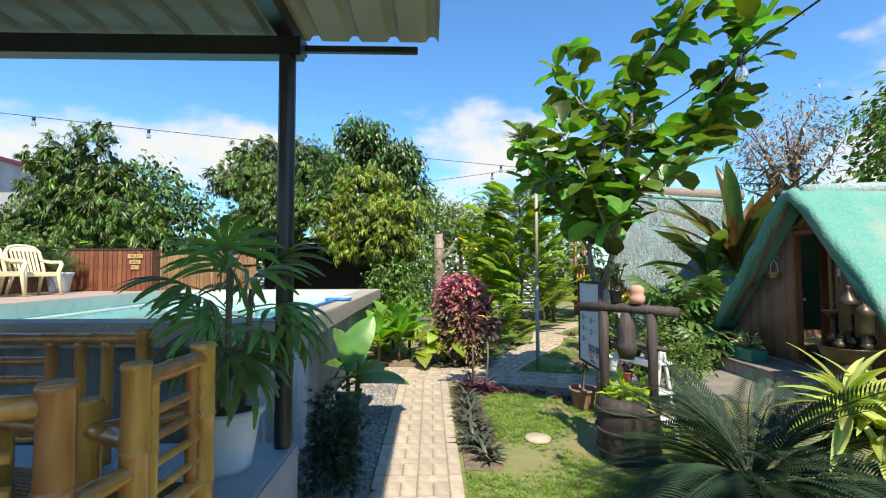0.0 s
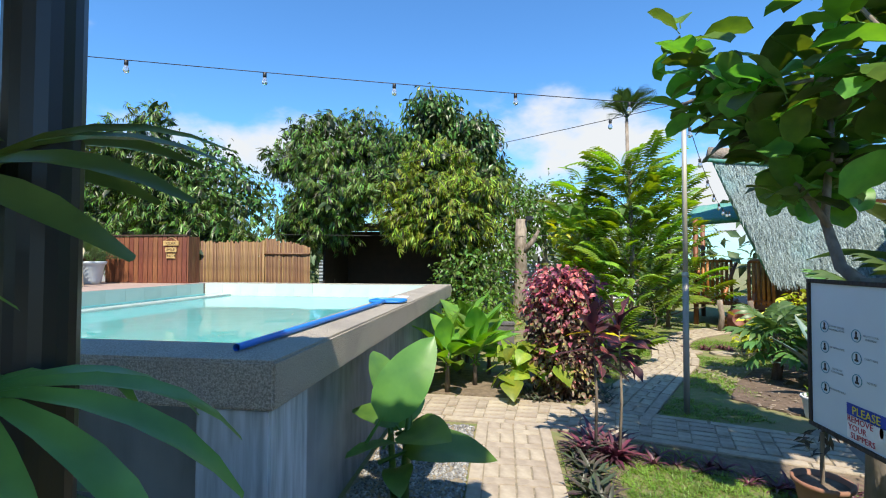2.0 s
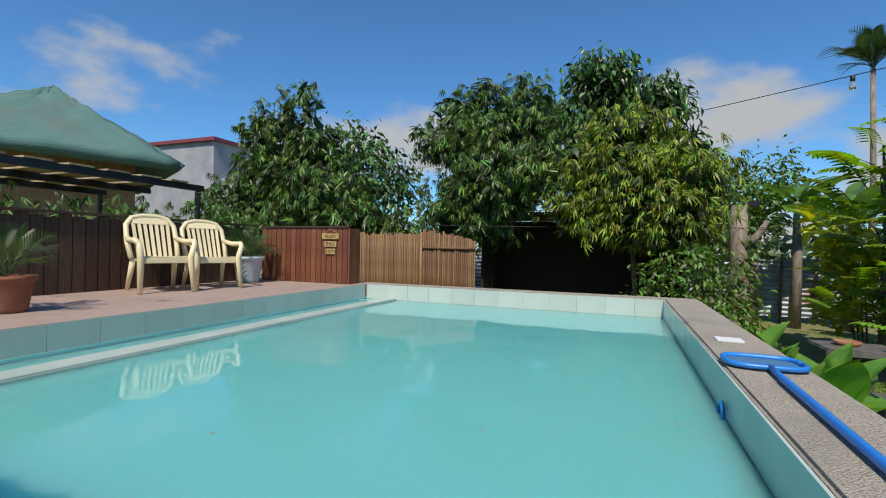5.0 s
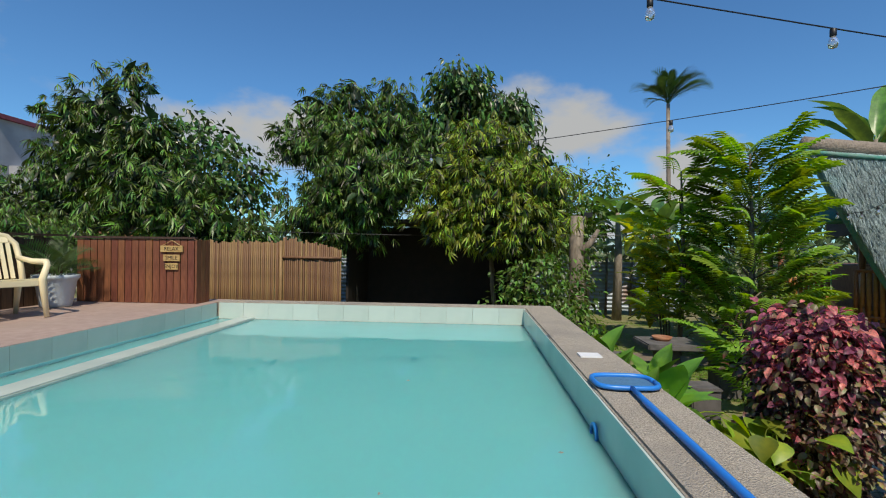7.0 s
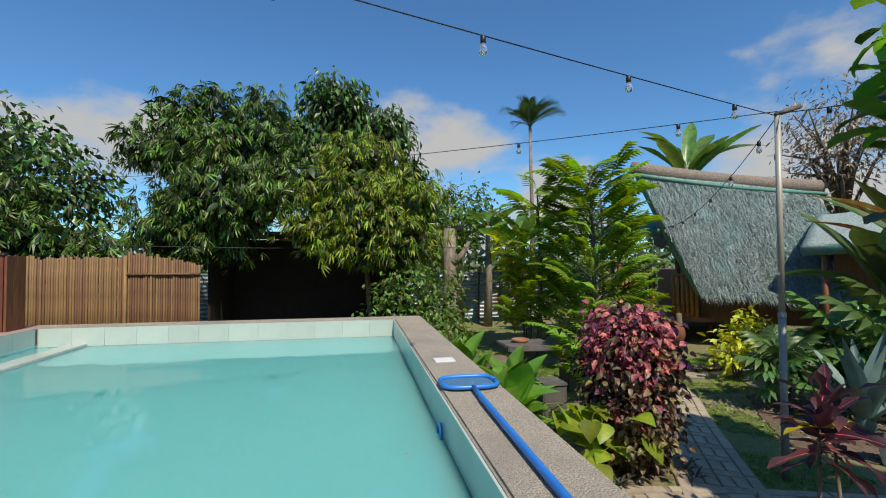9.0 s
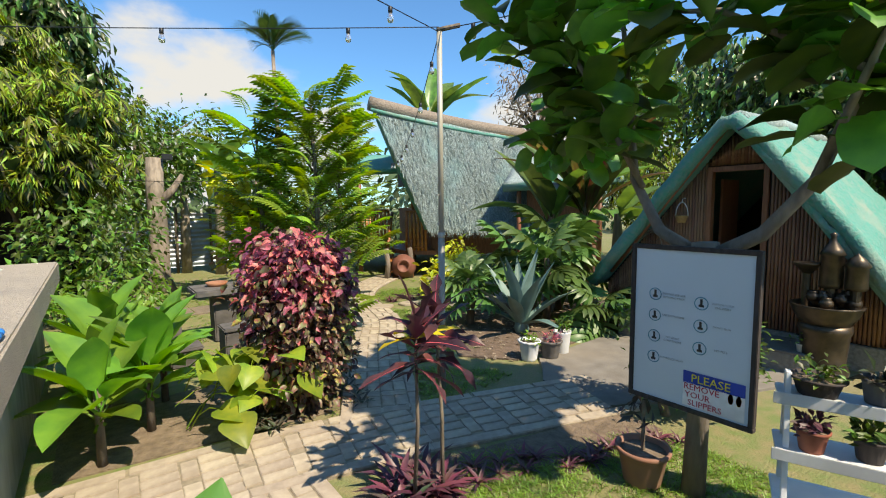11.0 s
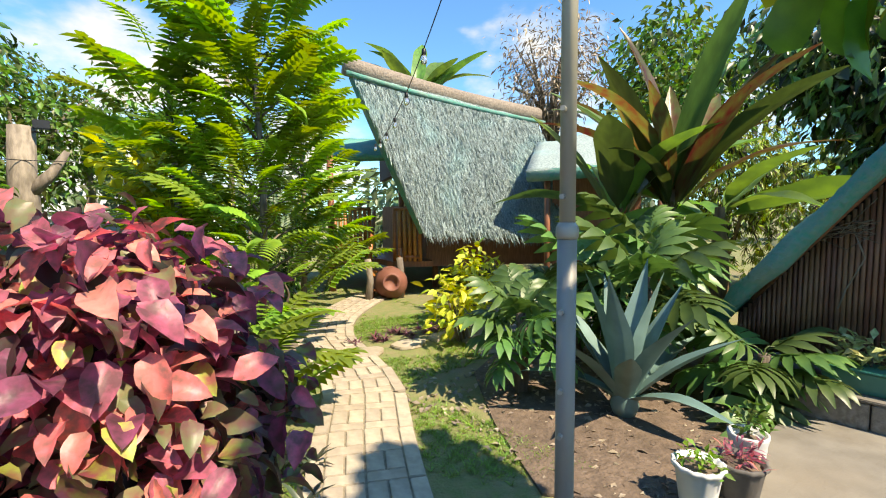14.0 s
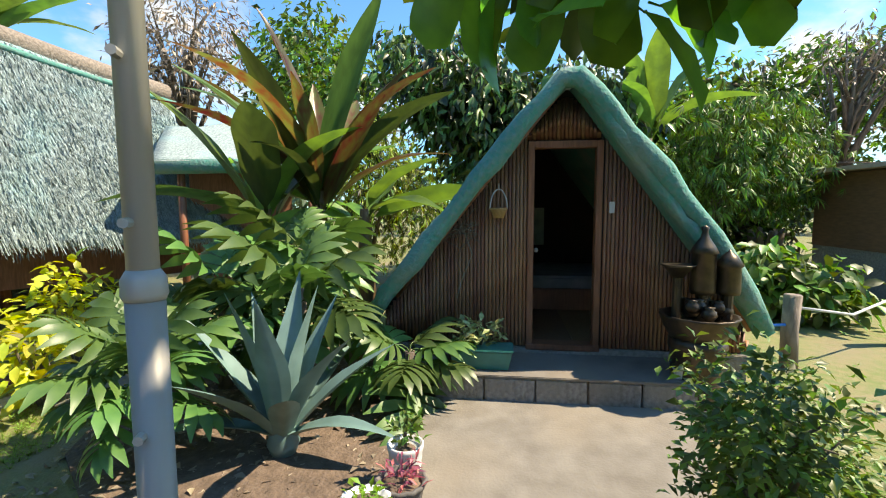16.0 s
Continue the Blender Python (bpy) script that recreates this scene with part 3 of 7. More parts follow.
def limbs(parent, base, top, r0, blobs, seed, material, n=9, name="trunk", bend=0.25):
    """A tapered, bowed trunk and limbs that reach into the crown."""
    r = np.random.default_rng(seed)
    base, top = np.array(base, float), np.array(top, float)
    pts = [base + (top - base) * t + np.array([math.sin(t * 4 + seed), math.cos(t * 3 + seed), 0]) * bend * t * (1 - t) for t in np.linspace(0, 1, 7)]
    part(name, Geo().tube([tuple(p) for p in pts], [r0 * (1.25 - 0.95 * t) for t in np.linspace(0, 1, 7)], 9), material, parent, smooth=True)
    for i in range(n):
        b = blobs[i % len(blobs)]
        t = 0.35 + 0.6 * r.random()
        p0 = base + (top - base) * t
        d = r.normal(size=3)
        d /= np.linalg.norm(d)
        p1 = np.array(b[:3]) + d * np.array(b[3:6]) * 0.75
        mid = (p0 + p1) / 2 + np.array([0, 0, 0.15 * np.linalg.norm(p1 - p0)])
        part("limb", Geo().tube([tuple(p0), tuple(mid), tuple(p1)], [r0 * 0.45, r0 * 0.28, r0 * 0.08], 6), material, parent, smooth=True)


def tree(name, label, category, base, top, r0, blobs, template, size, material, seed, bark=None, pitch=-0.3, spread=0.5, clump=0.25, per=12, n_limbs=9, group="", shell=0.5, core=0.0):
    ob = thing(name, label, category, group=group)
    limbs(ob, base, top, r0, blobs, seed, bark or M_BARK, n_limbs)
    crown(ob, blobs, template, size, material, seed, pitch, spread, clump, per, shell=shell)
    # dark-coloured leaves in the crown's middle put shade into its gaps
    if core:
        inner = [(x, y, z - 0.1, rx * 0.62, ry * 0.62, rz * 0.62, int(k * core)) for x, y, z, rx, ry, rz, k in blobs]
        crown(ob, inner, OVAL, size * 1.25, L_DARK, seed + 500, pitch, 0.8, clump, 6, name="inner_foliage", shell=0.1, label="inner leaves coloured dark as crown shade")
    return ob


L_BAMBOO = leafmat("bamboo_leaf", (0.10, 0.155, 0.02), (0.025, 0.05, 0.011), vary=0.7, translucent=0.15)
L_BAMBOO_Y = leafmat("yellow_bamboo_leaf", (0.22, 0.245, 0.02), (0.06, 0.10, 0.014), vary=0.7, translucent=0.25)
L_TREE = leafmat("mango_leaf", (0.075, 0.13, 0.028), (0.028, 0.058, 0.016), vary=0.6, translucent=0.2, rough=0.35)
L_MID = leafmat("mid_green_leaf", (0.10, 0.17, 0.028), (0.04, 0.08, 0.017), vary=0.5, translucent=0.32)
L_BRIGHT = leafmat("bright_leaf", (0.13, 0.23, 0.03), (0.07, 0.15, 0.022), vary=0.25, translucent=0.38)
L_YELLOW = leafmat("yellow_leaf", (0.50, 0.46, 0.05), (0.24, 0.28, 0.03), vary=0.25, translucent=0.35)
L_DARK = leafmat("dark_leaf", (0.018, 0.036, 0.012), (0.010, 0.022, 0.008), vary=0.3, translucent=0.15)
# greyer, flatter green: distance haze is mixed into the leaf colour
L_FAR = leafmat("haze_tinted_leaf", (0.07, 0.105, 0.045), (0.045, 0.075, 0.035), vary=0.3, translucent=0.25)
L_DRY = leafmat("dry_twig", (0.22, 0.18, 0.13), (0.14, 0.11, 0.085), vary=0.2, translucent=0.1)
L_FIG = leafmat("fig_leaf", (0.10, 0.19, 0.032), (0.05, 0.11, 0.022), vary=0.5, translucent=0.42, island=False, rough=0.4)
L_PHIL = leafmat("split_leaf", (0.075, 0.14, 0.035), (0.042, 0.095, 0.027), vary=0.3, translucent=0.2, island=False, rough=0.42)
L_BANANA = leafmat("banana_leaf", (0.10, 0.19, 0.04), (0.06, 0.12, 0.03), vary=0.25, translucent=0.4, island=False, rough=0.35)
L_BANANA_RED = leafmat("red_banana_leaf", (0.075, 0.085, 0.024), (0.085, 0.032, 0.018), vary=0.3, translucent=0.4, island=False, rough=0.3, stretch=(0.5, 3, 3))
L_BANANA_DULL = leafmat("dull_banana_leaf", (0.055, 0.10, 0.028), (0.035, 0.065, 0.02), vary=0.4, translucent=0.3, island=False, rough=0.4, stretch=(0.5, 3, 3))
L_AGAVE = leafmat("agave_leaf", (0.10, 0.17, 0.155), (0.07, 0.125, 0.115), vary=0.12, translucent=0.0, island=False, rough=0.55)
L_CROTON = leafmat("purple_croton_leaf", (0.075, 0.022, 0.032), (0.026, 0.016, 0.02), vary=0.45, translucent=0.25, island=False, rough=0.38)
L_CROTON_Y = leafmat("yellow_croton_leaf", (0.50, 0.38, 0.02), (0.30, 0.24, 0.02), vary=0.2, translucent=0.3, island=False)
L_HEART = leafmat("lime_heart_leaf", (0.24, 0.29, 0.03), (0.11, 0.19, 0.025), vary=0.3, translucent=0.4, island=False, scale=7)
L_CANNA = leafmat("broad_leaf", (0.15, 0.27, 0.035), (0.07, 0.165, 0.028), vary=0.25, translucent=0.35, island=False, rough=0.3, scale=4)
L_PADDLE = leafmat("paddle_leaf", (0.075, 0.165, 0.033), (0.045, 0.115, 0.026), vary=0.2, translucent=0.3, island=False, rough=0.35, scale=5)
L_CYCAD = leafmat("cycad_leaf", (0.016, 0.042, 0.017), (0.01, 0.026, 0.012), vary=0.25, translucent=0.15, island=False, rough=0.6)
L_FAN = leafmat("fan_palm_leaf", (0.095, 0.175, 0.043), (0.05, 0.105, 0.028), vary=0.35, translucent=0.3, island=False, rough=0.3)
L_FERNTREE = leafmat("compound_leaf", (0.19, 0.28, 0.038), (0.10, 0.18, 0.028), vary=0.3, translucent=0.4, island=False)
L_RED = leafmat("pink_red_leaf", (0.48, 0.11, 0.165), (0.16, 0.065, 0.07), vary=0.5, translucent=0.3, scale=45)
L_REDDARK = leafmat("bronze_green_leaf", (0.09, 0.10, 0.045), (0.10, 0.032, 0.04), vary=0.6, translucent=0.2, scale=30)
L_PURPLE = leafmat("purple_strap_leaf", (0.10, 0.022, 0.05), (0.04, 0.035, 0.03), vary=0.4, translucent=0.15)
L_STRAP = leafmat("dark_strap_leaf", (0.035, 0.055, 0.028), (0.045, 0.025, 0.03), vary=0.35, translucent=0.15)
L_GRASS = leafmat("grass_blade", (0.14, 0.22, 0.035), (0.085, 0.15, 0.025), vary=0.35, translucent=0.3)
L_PANDAN = leafmat("cream_striped_leaf", (0.56, 0.54, 0.16), (0.13, 0.22, 0.03), vary=0.12, translucent=0.3, island=False, stretch=(0.4, 14, 0.4), scale=2.5)
L_SHRUB = leafmat("shrub_leaf", (0.10, 0.16, 0.03), (0.045, 0.085, 0.02), vary=0.4, translucent=0.3)
L_VARIEG = leafmat("cream_green_leaf", (0.38, 0.38, 0.19), (0.17, 0.22, 0.07), vary=0.3, translucent=0.3, scale=30)
L_LETTUCE = leafmat("lettuce_leaf", (0.28, 0.38, 0.05), (0.16, 0.26, 0.03), vary=0.2, translucent=0.35)

# ---- trees behind the pool ----
tree("mango_tree", "tall dark-leaved mango tree behind the bamboo", "tree", (-2.3, 19.0, 0), (-2.1, 18.8, 6.0), 0.22,
     [(-2.0, 18.4, 6.5, 1.0, 1.0, 0.95, 1500), (-3.2, 18.6, 5.3, 1.3, 1.2, 1.0, 1900), (-0.9, 18.3, 5.4, 1.1, 1.1, 1.1, 1900), (-1.8, 18.2, 4.5, 1.9, 1.3, 1.1, 2300), (-0.1, 18.3, 4.4, 0.9, 1, 0.9, 900), (-0.5, 18.2, 5.7, 0.7, 0.9, 0.9, 900)],
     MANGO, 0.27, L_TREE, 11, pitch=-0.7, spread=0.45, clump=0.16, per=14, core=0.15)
tree("bamboo_clump", "dense arching clump of green bamboo", "bamboo", (-4.2, 15.2, 0), (-4.4, 15.0, 4.4), 0.05,
     [(-4.5, 14.6, 4.1, 1.15, 1.0, 0.85, 1050), (-3.9, 14.3, 3.2, 1.45, 1.0, 0.9, 1500), (-4.6, 14.5, 2.5, 1.3, 1.0, 0.8, 900), (-3.6, 14.9, 4.6, 0.8, 0.8, 0.7, 420), (-5.0, 14.8, 4.9, 0.6, 0.7, 0.5, 220), (-4.2, 14.7, 5.2, 0.45, 0.5, 0.4, 90), (-3.2, 14.8, 5.2, 0.4, 0.5, 0.4, 80), (-5.5, 14.6, 4.3, 0.5, 0.5, 0.5, 130), (-2.7, 14.6, 3.6, 0.6, 0.6, 0.6, 260)],
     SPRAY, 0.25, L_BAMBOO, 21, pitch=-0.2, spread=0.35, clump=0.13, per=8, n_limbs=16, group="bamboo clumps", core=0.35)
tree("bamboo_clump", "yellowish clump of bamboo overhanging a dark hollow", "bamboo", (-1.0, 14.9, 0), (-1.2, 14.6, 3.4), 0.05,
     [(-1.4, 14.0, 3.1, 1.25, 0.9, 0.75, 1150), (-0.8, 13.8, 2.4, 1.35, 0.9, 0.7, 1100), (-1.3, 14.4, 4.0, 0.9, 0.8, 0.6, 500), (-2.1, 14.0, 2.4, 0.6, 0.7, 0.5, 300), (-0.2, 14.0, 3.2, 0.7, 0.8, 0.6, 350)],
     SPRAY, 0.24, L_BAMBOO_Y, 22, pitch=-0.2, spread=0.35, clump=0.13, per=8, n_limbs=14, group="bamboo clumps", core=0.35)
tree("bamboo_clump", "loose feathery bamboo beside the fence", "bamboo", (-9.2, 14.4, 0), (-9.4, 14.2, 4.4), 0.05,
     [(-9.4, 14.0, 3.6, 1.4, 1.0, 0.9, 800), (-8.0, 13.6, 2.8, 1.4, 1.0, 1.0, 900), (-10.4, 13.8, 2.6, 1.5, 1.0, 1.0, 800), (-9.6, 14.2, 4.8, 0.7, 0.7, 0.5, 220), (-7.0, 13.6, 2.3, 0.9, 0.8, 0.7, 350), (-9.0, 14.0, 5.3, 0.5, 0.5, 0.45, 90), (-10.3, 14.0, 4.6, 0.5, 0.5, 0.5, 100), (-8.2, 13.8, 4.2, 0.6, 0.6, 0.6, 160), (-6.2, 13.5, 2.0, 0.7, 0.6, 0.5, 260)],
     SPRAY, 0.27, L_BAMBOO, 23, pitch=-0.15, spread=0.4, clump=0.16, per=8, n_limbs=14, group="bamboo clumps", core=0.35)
tree("leafy_tree", "small dark-leaved tree above the board fence", "tree", (-8.4, 15.6, 0), (-8.3, 15.4, 4.0), 0.1,
     [(-8.3, 15.2, 4.1, 1.3, 1.0, 0.9, 1500), (-7.2, 15.0, 3.3, 1.2, 1.0, 0.9, 1300), (-9.6, 15.2, 3.4, 1.2, 1, 1, 1100)],
     OVAL_S, 0.2, L_TREE, 24, pitch=-0.5, clump=0.25)
tree("leafy_tree", "mixed leafy tree behind the tall trunk", "tree", (0.6, 18.6, 0), (0.8, 18.4, 3.6), 0.1,
     [(0.3, 17.6, 3.2, 1.2, 0.9, 1.0, 1300), (1.3, 17.8, 2.6, 1.0, 0.9, 0.9, 900), (0.3, 17.0, 2.0, 0.9, 0.8, 0.8, 800), (0.7, 19.9, 4.0, 1.2, 1.0, 0.8, 900), (-0.3, 20.6, 4.6, 1.1, 1.0, 0.8, 800), (2.2, 19.2, 3.6, 1.2, 1.0, 0.8, 800)],
     OVAL_S, 0.17, L_MID, 25, clump=0.2)
tree("flowering_shrub", "leafy green shrub at the pool end", "shrub", (-0.2, 13.2, 0), (-0.2, 13.1, 1.3), 0.04,
     [(-0.5, 13.0, 1.2, 0.7, 0.6, 0.6, 900), (0.0, 12.9, 0.7, 0.6, 0.5, 0.5, 700), (-0.9, 13.0, 0.6, 0.5, 0.5, 0.5, 500), (0.3, 13.4, 1.3, 0.5, 0.5, 0.6, 500)], OVAL_S, 0.12, L_MID, 26, clump=0.12, n_limbs=6)
tree("flowering_shrub", "low yellow-green shrub along the pool end", "shrub", (0.2, 12.2, 0), (0.2, 12.2, 0.5), 0.03,
     [(0.2, 12.2, 0.45, 0.5, 0.5, 0.35, 500), (-0.3, 12.0, 0.5, 0.4, 0.5, 0.4, 400)], OVAL_S, 0.1, L_BRIGHT, 27, clump=0.1, n_limbs=4)

# far woods that close the horizon
woods = [(x, 25 + 2.5 * math.sin(x * 0.9), 1.6, 2.6, 1.6, 2.3 + 0.7 * math.sin(x * 1.7 + 1), 420) for x in range(-30, 27, 3)]
woods += [(27 + 2 * math.sin(y), y, 2.2, 1.8, 2.6, 2.9 + 0.8 * math.sin(y * 1.3), 420) for y in range(-18, 26, 4)]
woods += [(-27, y, 1.8, 1.8, 2.6, 2.6, 300) for y in range(-18, 26, 4)]
far_woods = thing("far_woods", "green woods closing the garden, haze put into the leaf colour", "woods", kind="stuff")
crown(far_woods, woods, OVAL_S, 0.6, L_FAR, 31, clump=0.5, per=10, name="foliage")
back = [(12.8, -2.5, 1.8, 1.5, 1.8, 1.7, 1000), (12.8, 7.6, 1.8, 1.2, 1.5, 1.7, 900), (14.5, 2.0, 0.9, 1.2, 2.4, 0.9, 1500), (14.0, 3.0, 2.4, 1.6, 2.2, 1.9, 2400), (14.8, 0.2, 2.3, 1.4, 1.8, 1.9, 2000), (12.8, 5.6, 2.8, 1.6, 1.6, 1.8, 1600), (15.0, -4.5, 2.2, 1.4, 2.0, 2.0, 1200)]
tree("mango_tree", "dark mango tree behind the brown hut", "tree", (11.0, 7.3, 0), (11, 7.3, 3.2), 0.16,
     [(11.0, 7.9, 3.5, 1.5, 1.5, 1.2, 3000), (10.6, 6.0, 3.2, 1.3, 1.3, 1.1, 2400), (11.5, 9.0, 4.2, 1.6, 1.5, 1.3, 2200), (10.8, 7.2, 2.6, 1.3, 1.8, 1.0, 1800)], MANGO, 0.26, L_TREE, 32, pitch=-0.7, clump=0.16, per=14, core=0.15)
tree("bamboo_clump", "tall leafy bamboo screen behind the side yard", "bamboo", (10.8, 3.6, 0), (10.9, 3.4, 3.4), 0.05,
     [(10.6, 3.6, 2.3, 1.0, 0.9, 0.9, 520), (11.4, 2.4, 2.2, 1.0, 0.9, 0.9, 520), (11.0, 3.0, 3.2, 1.0, 1.0, 0.7, 420), (12.2, 1.6, 2.6, 0.9, 0.9, 0.9, 420)],
     SPRAY, 0.26, L_MID, 35, pitch=-0.4, spread=0.5, clump=0.2, per=6, n_limbs=12, group="bamboo clumps")
tree("leafy_tree", "tall loose tree over the side yard", "tree", (14.5, 1.2, 0), (14.3, 1.0, 5.0), 0.14,
     [(14.6, 1.6, 4.3, 1.5, 1.5, 1.0, 1500), (14.0, -0.6, 4.6, 1.5, 1.6, 1.1, 1500), (13.6, 3.4, 3.6, 1.3, 1.4, 0.9, 1300), (15.0, -2.6, 4.4, 1.6, 1.6, 1.3, 1300), (13.2, 4.8, 3.9, 1.0, 1.0, 0.8, 800)],
     OVAL_S, 0.24, L_MID, 37, clump=0.2, n_limbs=16)
tree("bare_tree", "half-bare tree with dry twigs over the side yard", "tree", (12.6, 0.4, 0), (12.4, 0.2, 4.6), 0.1,
     [(12.3, 0.2, 4.4, 0.9, 1.0, 1.0, 500), (12.5, -0.8, 4.9, 0.9, 0.9, 0.8, 400)], LANCE, 0.17, L_DRY, 38, clump=0.25, n_limbs=26)
tree("hedge_tree", "broad green shrubs behind the side yard", "shrub", (13, 3, 0), (13, 3, 2.0), 0.08, back, OVAL_S, 0.24, L_MID, 33, clump=0.2, core=0.2)
tree("bare_tree", "half-bare tree with fine grey twigs", "tree", (12.5, 15.5, 0), (12.3, 15.3, 5.4), 0.16,
     [(12.0, 15.0, 5.6, 1.9, 1.6, 1.4, 1500), (11.0, 14.6, 4.7, 1.4, 1.4, 1.2, 900)], LANCE, 0.2, L_DRY, 34, clump=0.3, n_limbs=28)
tree("leafy_tree", "tall bright-leaved tree behind the banana plants", "tree", (14.0, 12.6, 0), (13.8, 12.6, 4.8), 0.16,
     [(13.8, 12.5, 5.2, 1.8, 1.8, 1.7, 1800), (12.5, 11.5, 3.6, 1.6, 1.5, 1.4, 1400), (15.2, 13.5, 5.0, 1.6, 1.6, 1.5, 1000)], OVAL_S, 0.26, L_MID, 35, clump=0.25)
tree("leafy_shrub", "yellow-green shrub behind the brown hut", "shrub", (8.9, 9.6, 0), (8.9, 9.6, 1.8), 0.05,
     [(8.9, 9.6, 2.0, 0.9, 0.9, 0.9, 900), (9.4, 9.0, 1.4, 0.9, 0.8, 0.9, 700)], SPRAY, 0.16, L_BAMBOO_Y, 36, clump=0.15, per=6)

# ---- palms and bananas ----


def feather_palm(name, label, x, y, h, n, L, seed, r=0.07, group=""):
    ob = thing(name, label, "palm", group=group)
    part("trunk", Geo().tube([(x, y, 0), (x + 0.06, y, h * 0.5), (x, y, h)], [r * 1.2, r, r * 0.8], 10), M_BARK_PALE, ob, smooth=True)
    q = np.random.default_rng(seed)
    me = [mesh_of("palm_frond", frond(L, 18, L * 0.42, 0.13, droop=1.5, angle=0.75, lift=0.25, r=0.02), L_PALM, True)]
    leaf_parts(ob, me, [(x, y, h, 2 * math.pi * i / n + q.normal() * 0.2, 0.45 + 0.95 * q.random(), q.normal() * 0.3, 0.75 + 0.3 * q.random()) for i in range(n)], "frond")
    return ob


L_PALM = leafmat("palm_leaf", (0.055, 0.10, 0.025), (0.03, 0.06, 0.015), vary=0.3, translucent=0.25, island=False)
feather_palm("betel_palm", "slender betel palm with a tufted crown", 4.83, 20.3, 6.75, 14, 1.35, 41)


def banana(name, label, x, y, h, n, L, seed, mats, spread=0.6, trunk_mat=None, W=0.3, group="", pr=(0.5, 1.1)):
    """A banana plant: a sheathed stem, broad arched blades with a midrib."""
    ob = thing(name, label, "banana plant", group=group)
    q = np.random.default_rng(seed)
    part("stem", Geo().tube([(x, y, 0), (x + 0.03, y, h * 0.6), (x, y, h)], [0.13, 0.10, 0.05], 10), trunk_mat or M_BARK_PALE, ob, smooth=True)
    for k, m in enumerate(mats):
        me = []
        for j in range(2):
            b = blade(L, L * W, n=14, droop=0.45 + 0.6 * j, fold=0.22, across=4, wavy=0.035,
                      prof=lambda t: min(1, 3.2 * t + 0.03) * (1 if t < 0.65 else math.cos((t - 0.65) / 0.35 * 1.5)) if t > 0.1 else 0.10)
            me.append(mesh_of("banana_blade", b, m))
        rows = []
        for i in range(k, n, len(mats)):
            a = 2.4 * i + q.normal() * 0.25
            rows.append((x + 0.04 * math.cos(a), y + 0.04 * math.sin(a), h * (0.82 + 0.2 * q.random()), a, pr[0] + (pr[1] - pr[0]) * q.random(), q.normal() * 0.35, 0.75 + 0.4 * q.random()))
        leaf_parts(ob, me, rows)
    return ob


M_STEM = mat("banana_stem", (0.30, 0.20, 0.10), (0.16, 0.10, 0.05), rough=0.7, scale=8, stretch=(4, 4, 0.5))
banana("banana_plant", "red-flushed banana plant with tall upright blades", 6.38, 9.45, 1.7, 26, 1.9, 51, [L_BANANA_RED, L_BANANA_DULL, L_BANANA_RED], trunk_mat=M_STEM, group="banana plants", pr=(0.9, 1.5), W=0.125)
banana("banana_plant", "dull green banana plant with arching blades", 6.15, 9.95, 1.5, 8, 1.7, 59, [L_BANANA_DULL, L_BANANA], trunk_mat=M_STEM, group="banana plants", pr=(0.65, 1.25), W=0.2)
banana("banana_plant", "slim banana plant leaning beside the hut", 6.7, 9.05, 1.5, 8, 1.35, 52, [L_BANANA], trunk_mat=M_STEM, group="banana plants", W=0.22, pr=(0.3, 1.1))
banana("banana_plant", "green banana plant over the far fence", 3.35, 17.5, 2.5, 10, 2.0, 53, [L_BANANA], group="banana plants", W=0.22)
banana("banana_plant", "green banana plant over the far fence", 2.35, 17.4, 2.9, 6, 1.2, 54, [L_BANANA], group="banana plants", W=0.24, pr=(0.6, 1.2))
banana("banana_plant", "tall banana plant behind the large hut", 9.4, 18.0, 5.0, 12, 2.3, 55, [L_BANANA], group="banana plants", W=0.2, pr=(0.75, 1.4))
banana("banana_plant", "tall banana plant with torn leaves behind the side yard", 14.2, 4.2, 3.2, 9, 2.0, 56, [L_BANANA], group="banana plants", W=0.24)
banana("banana_plant", "tall banana plant with torn leaves behind the side yard", 10.2, 4.9, 2.9, 8, 1.8, 57, [L_BANANA], group="banana plants", W=0.24, pr=(0.7, 1.3))
banana("banana_plant", "broken banana plant behind the tall trunk", 1.7, 18.2, 2.5, 6, 1.2, 58, [L_BANANA], group="banana plants", W=0.24)

# ---- compound-leaved tree by the garden path ----


def fern_tree(x, y, h, seed, n, spread):
    ob = thing("ornamental_tree", "bright green tree with layered feathery compound leaves", "tree", group="feathery trees")
    q = np.random.default_rng(seed)
    me = [mesh_of("compound_leaf", frond(0.56, 9, 0.155, 0.5, droop=d, angle=1.2, lift=-0.1, r=0.007, start=0.12, taper=False, nb=3), L_FERNTREE) for d in (0.6, 1.0)]
    part("trunk", Geo().tube([(x, y, 0), (x + 0.05, y - 0.03, h * 0.5), (x, y, h)], [0.05, 0.04, 0.015], 8), M_BARK, ob, smooth=True)
    rows = []
    for k in range(n):
        t = k / n
        z = h * (0.15 + 0.85 * t)
        a = 2.4 * k + q.normal() * 0.3
        reach = spread * (1.0 - 0.5 * t) * (0.35 + 0.65 * q.random())
        px, py = x + math.cos(a) * reach, y + math.sin(a) * reach
        rows.append((px, py, z, a + q.normal() * 0.4, 0.25 + 0.5 * q.random(), q.normal() * 0.25, 0.8 + 0.5 * q.random()))
        if k % 7 == 0:
            part("branch", Geo().tube([(x, y, z - 0.25), ((x + px) / 2, (y + py) / 2, z - 0.08), (px, py, z)], [0.018, 0.012, 0.006], 5), M_BARK, ob, smooth=True)
    leaf_parts(ob, me, rows, "compound_leaf")


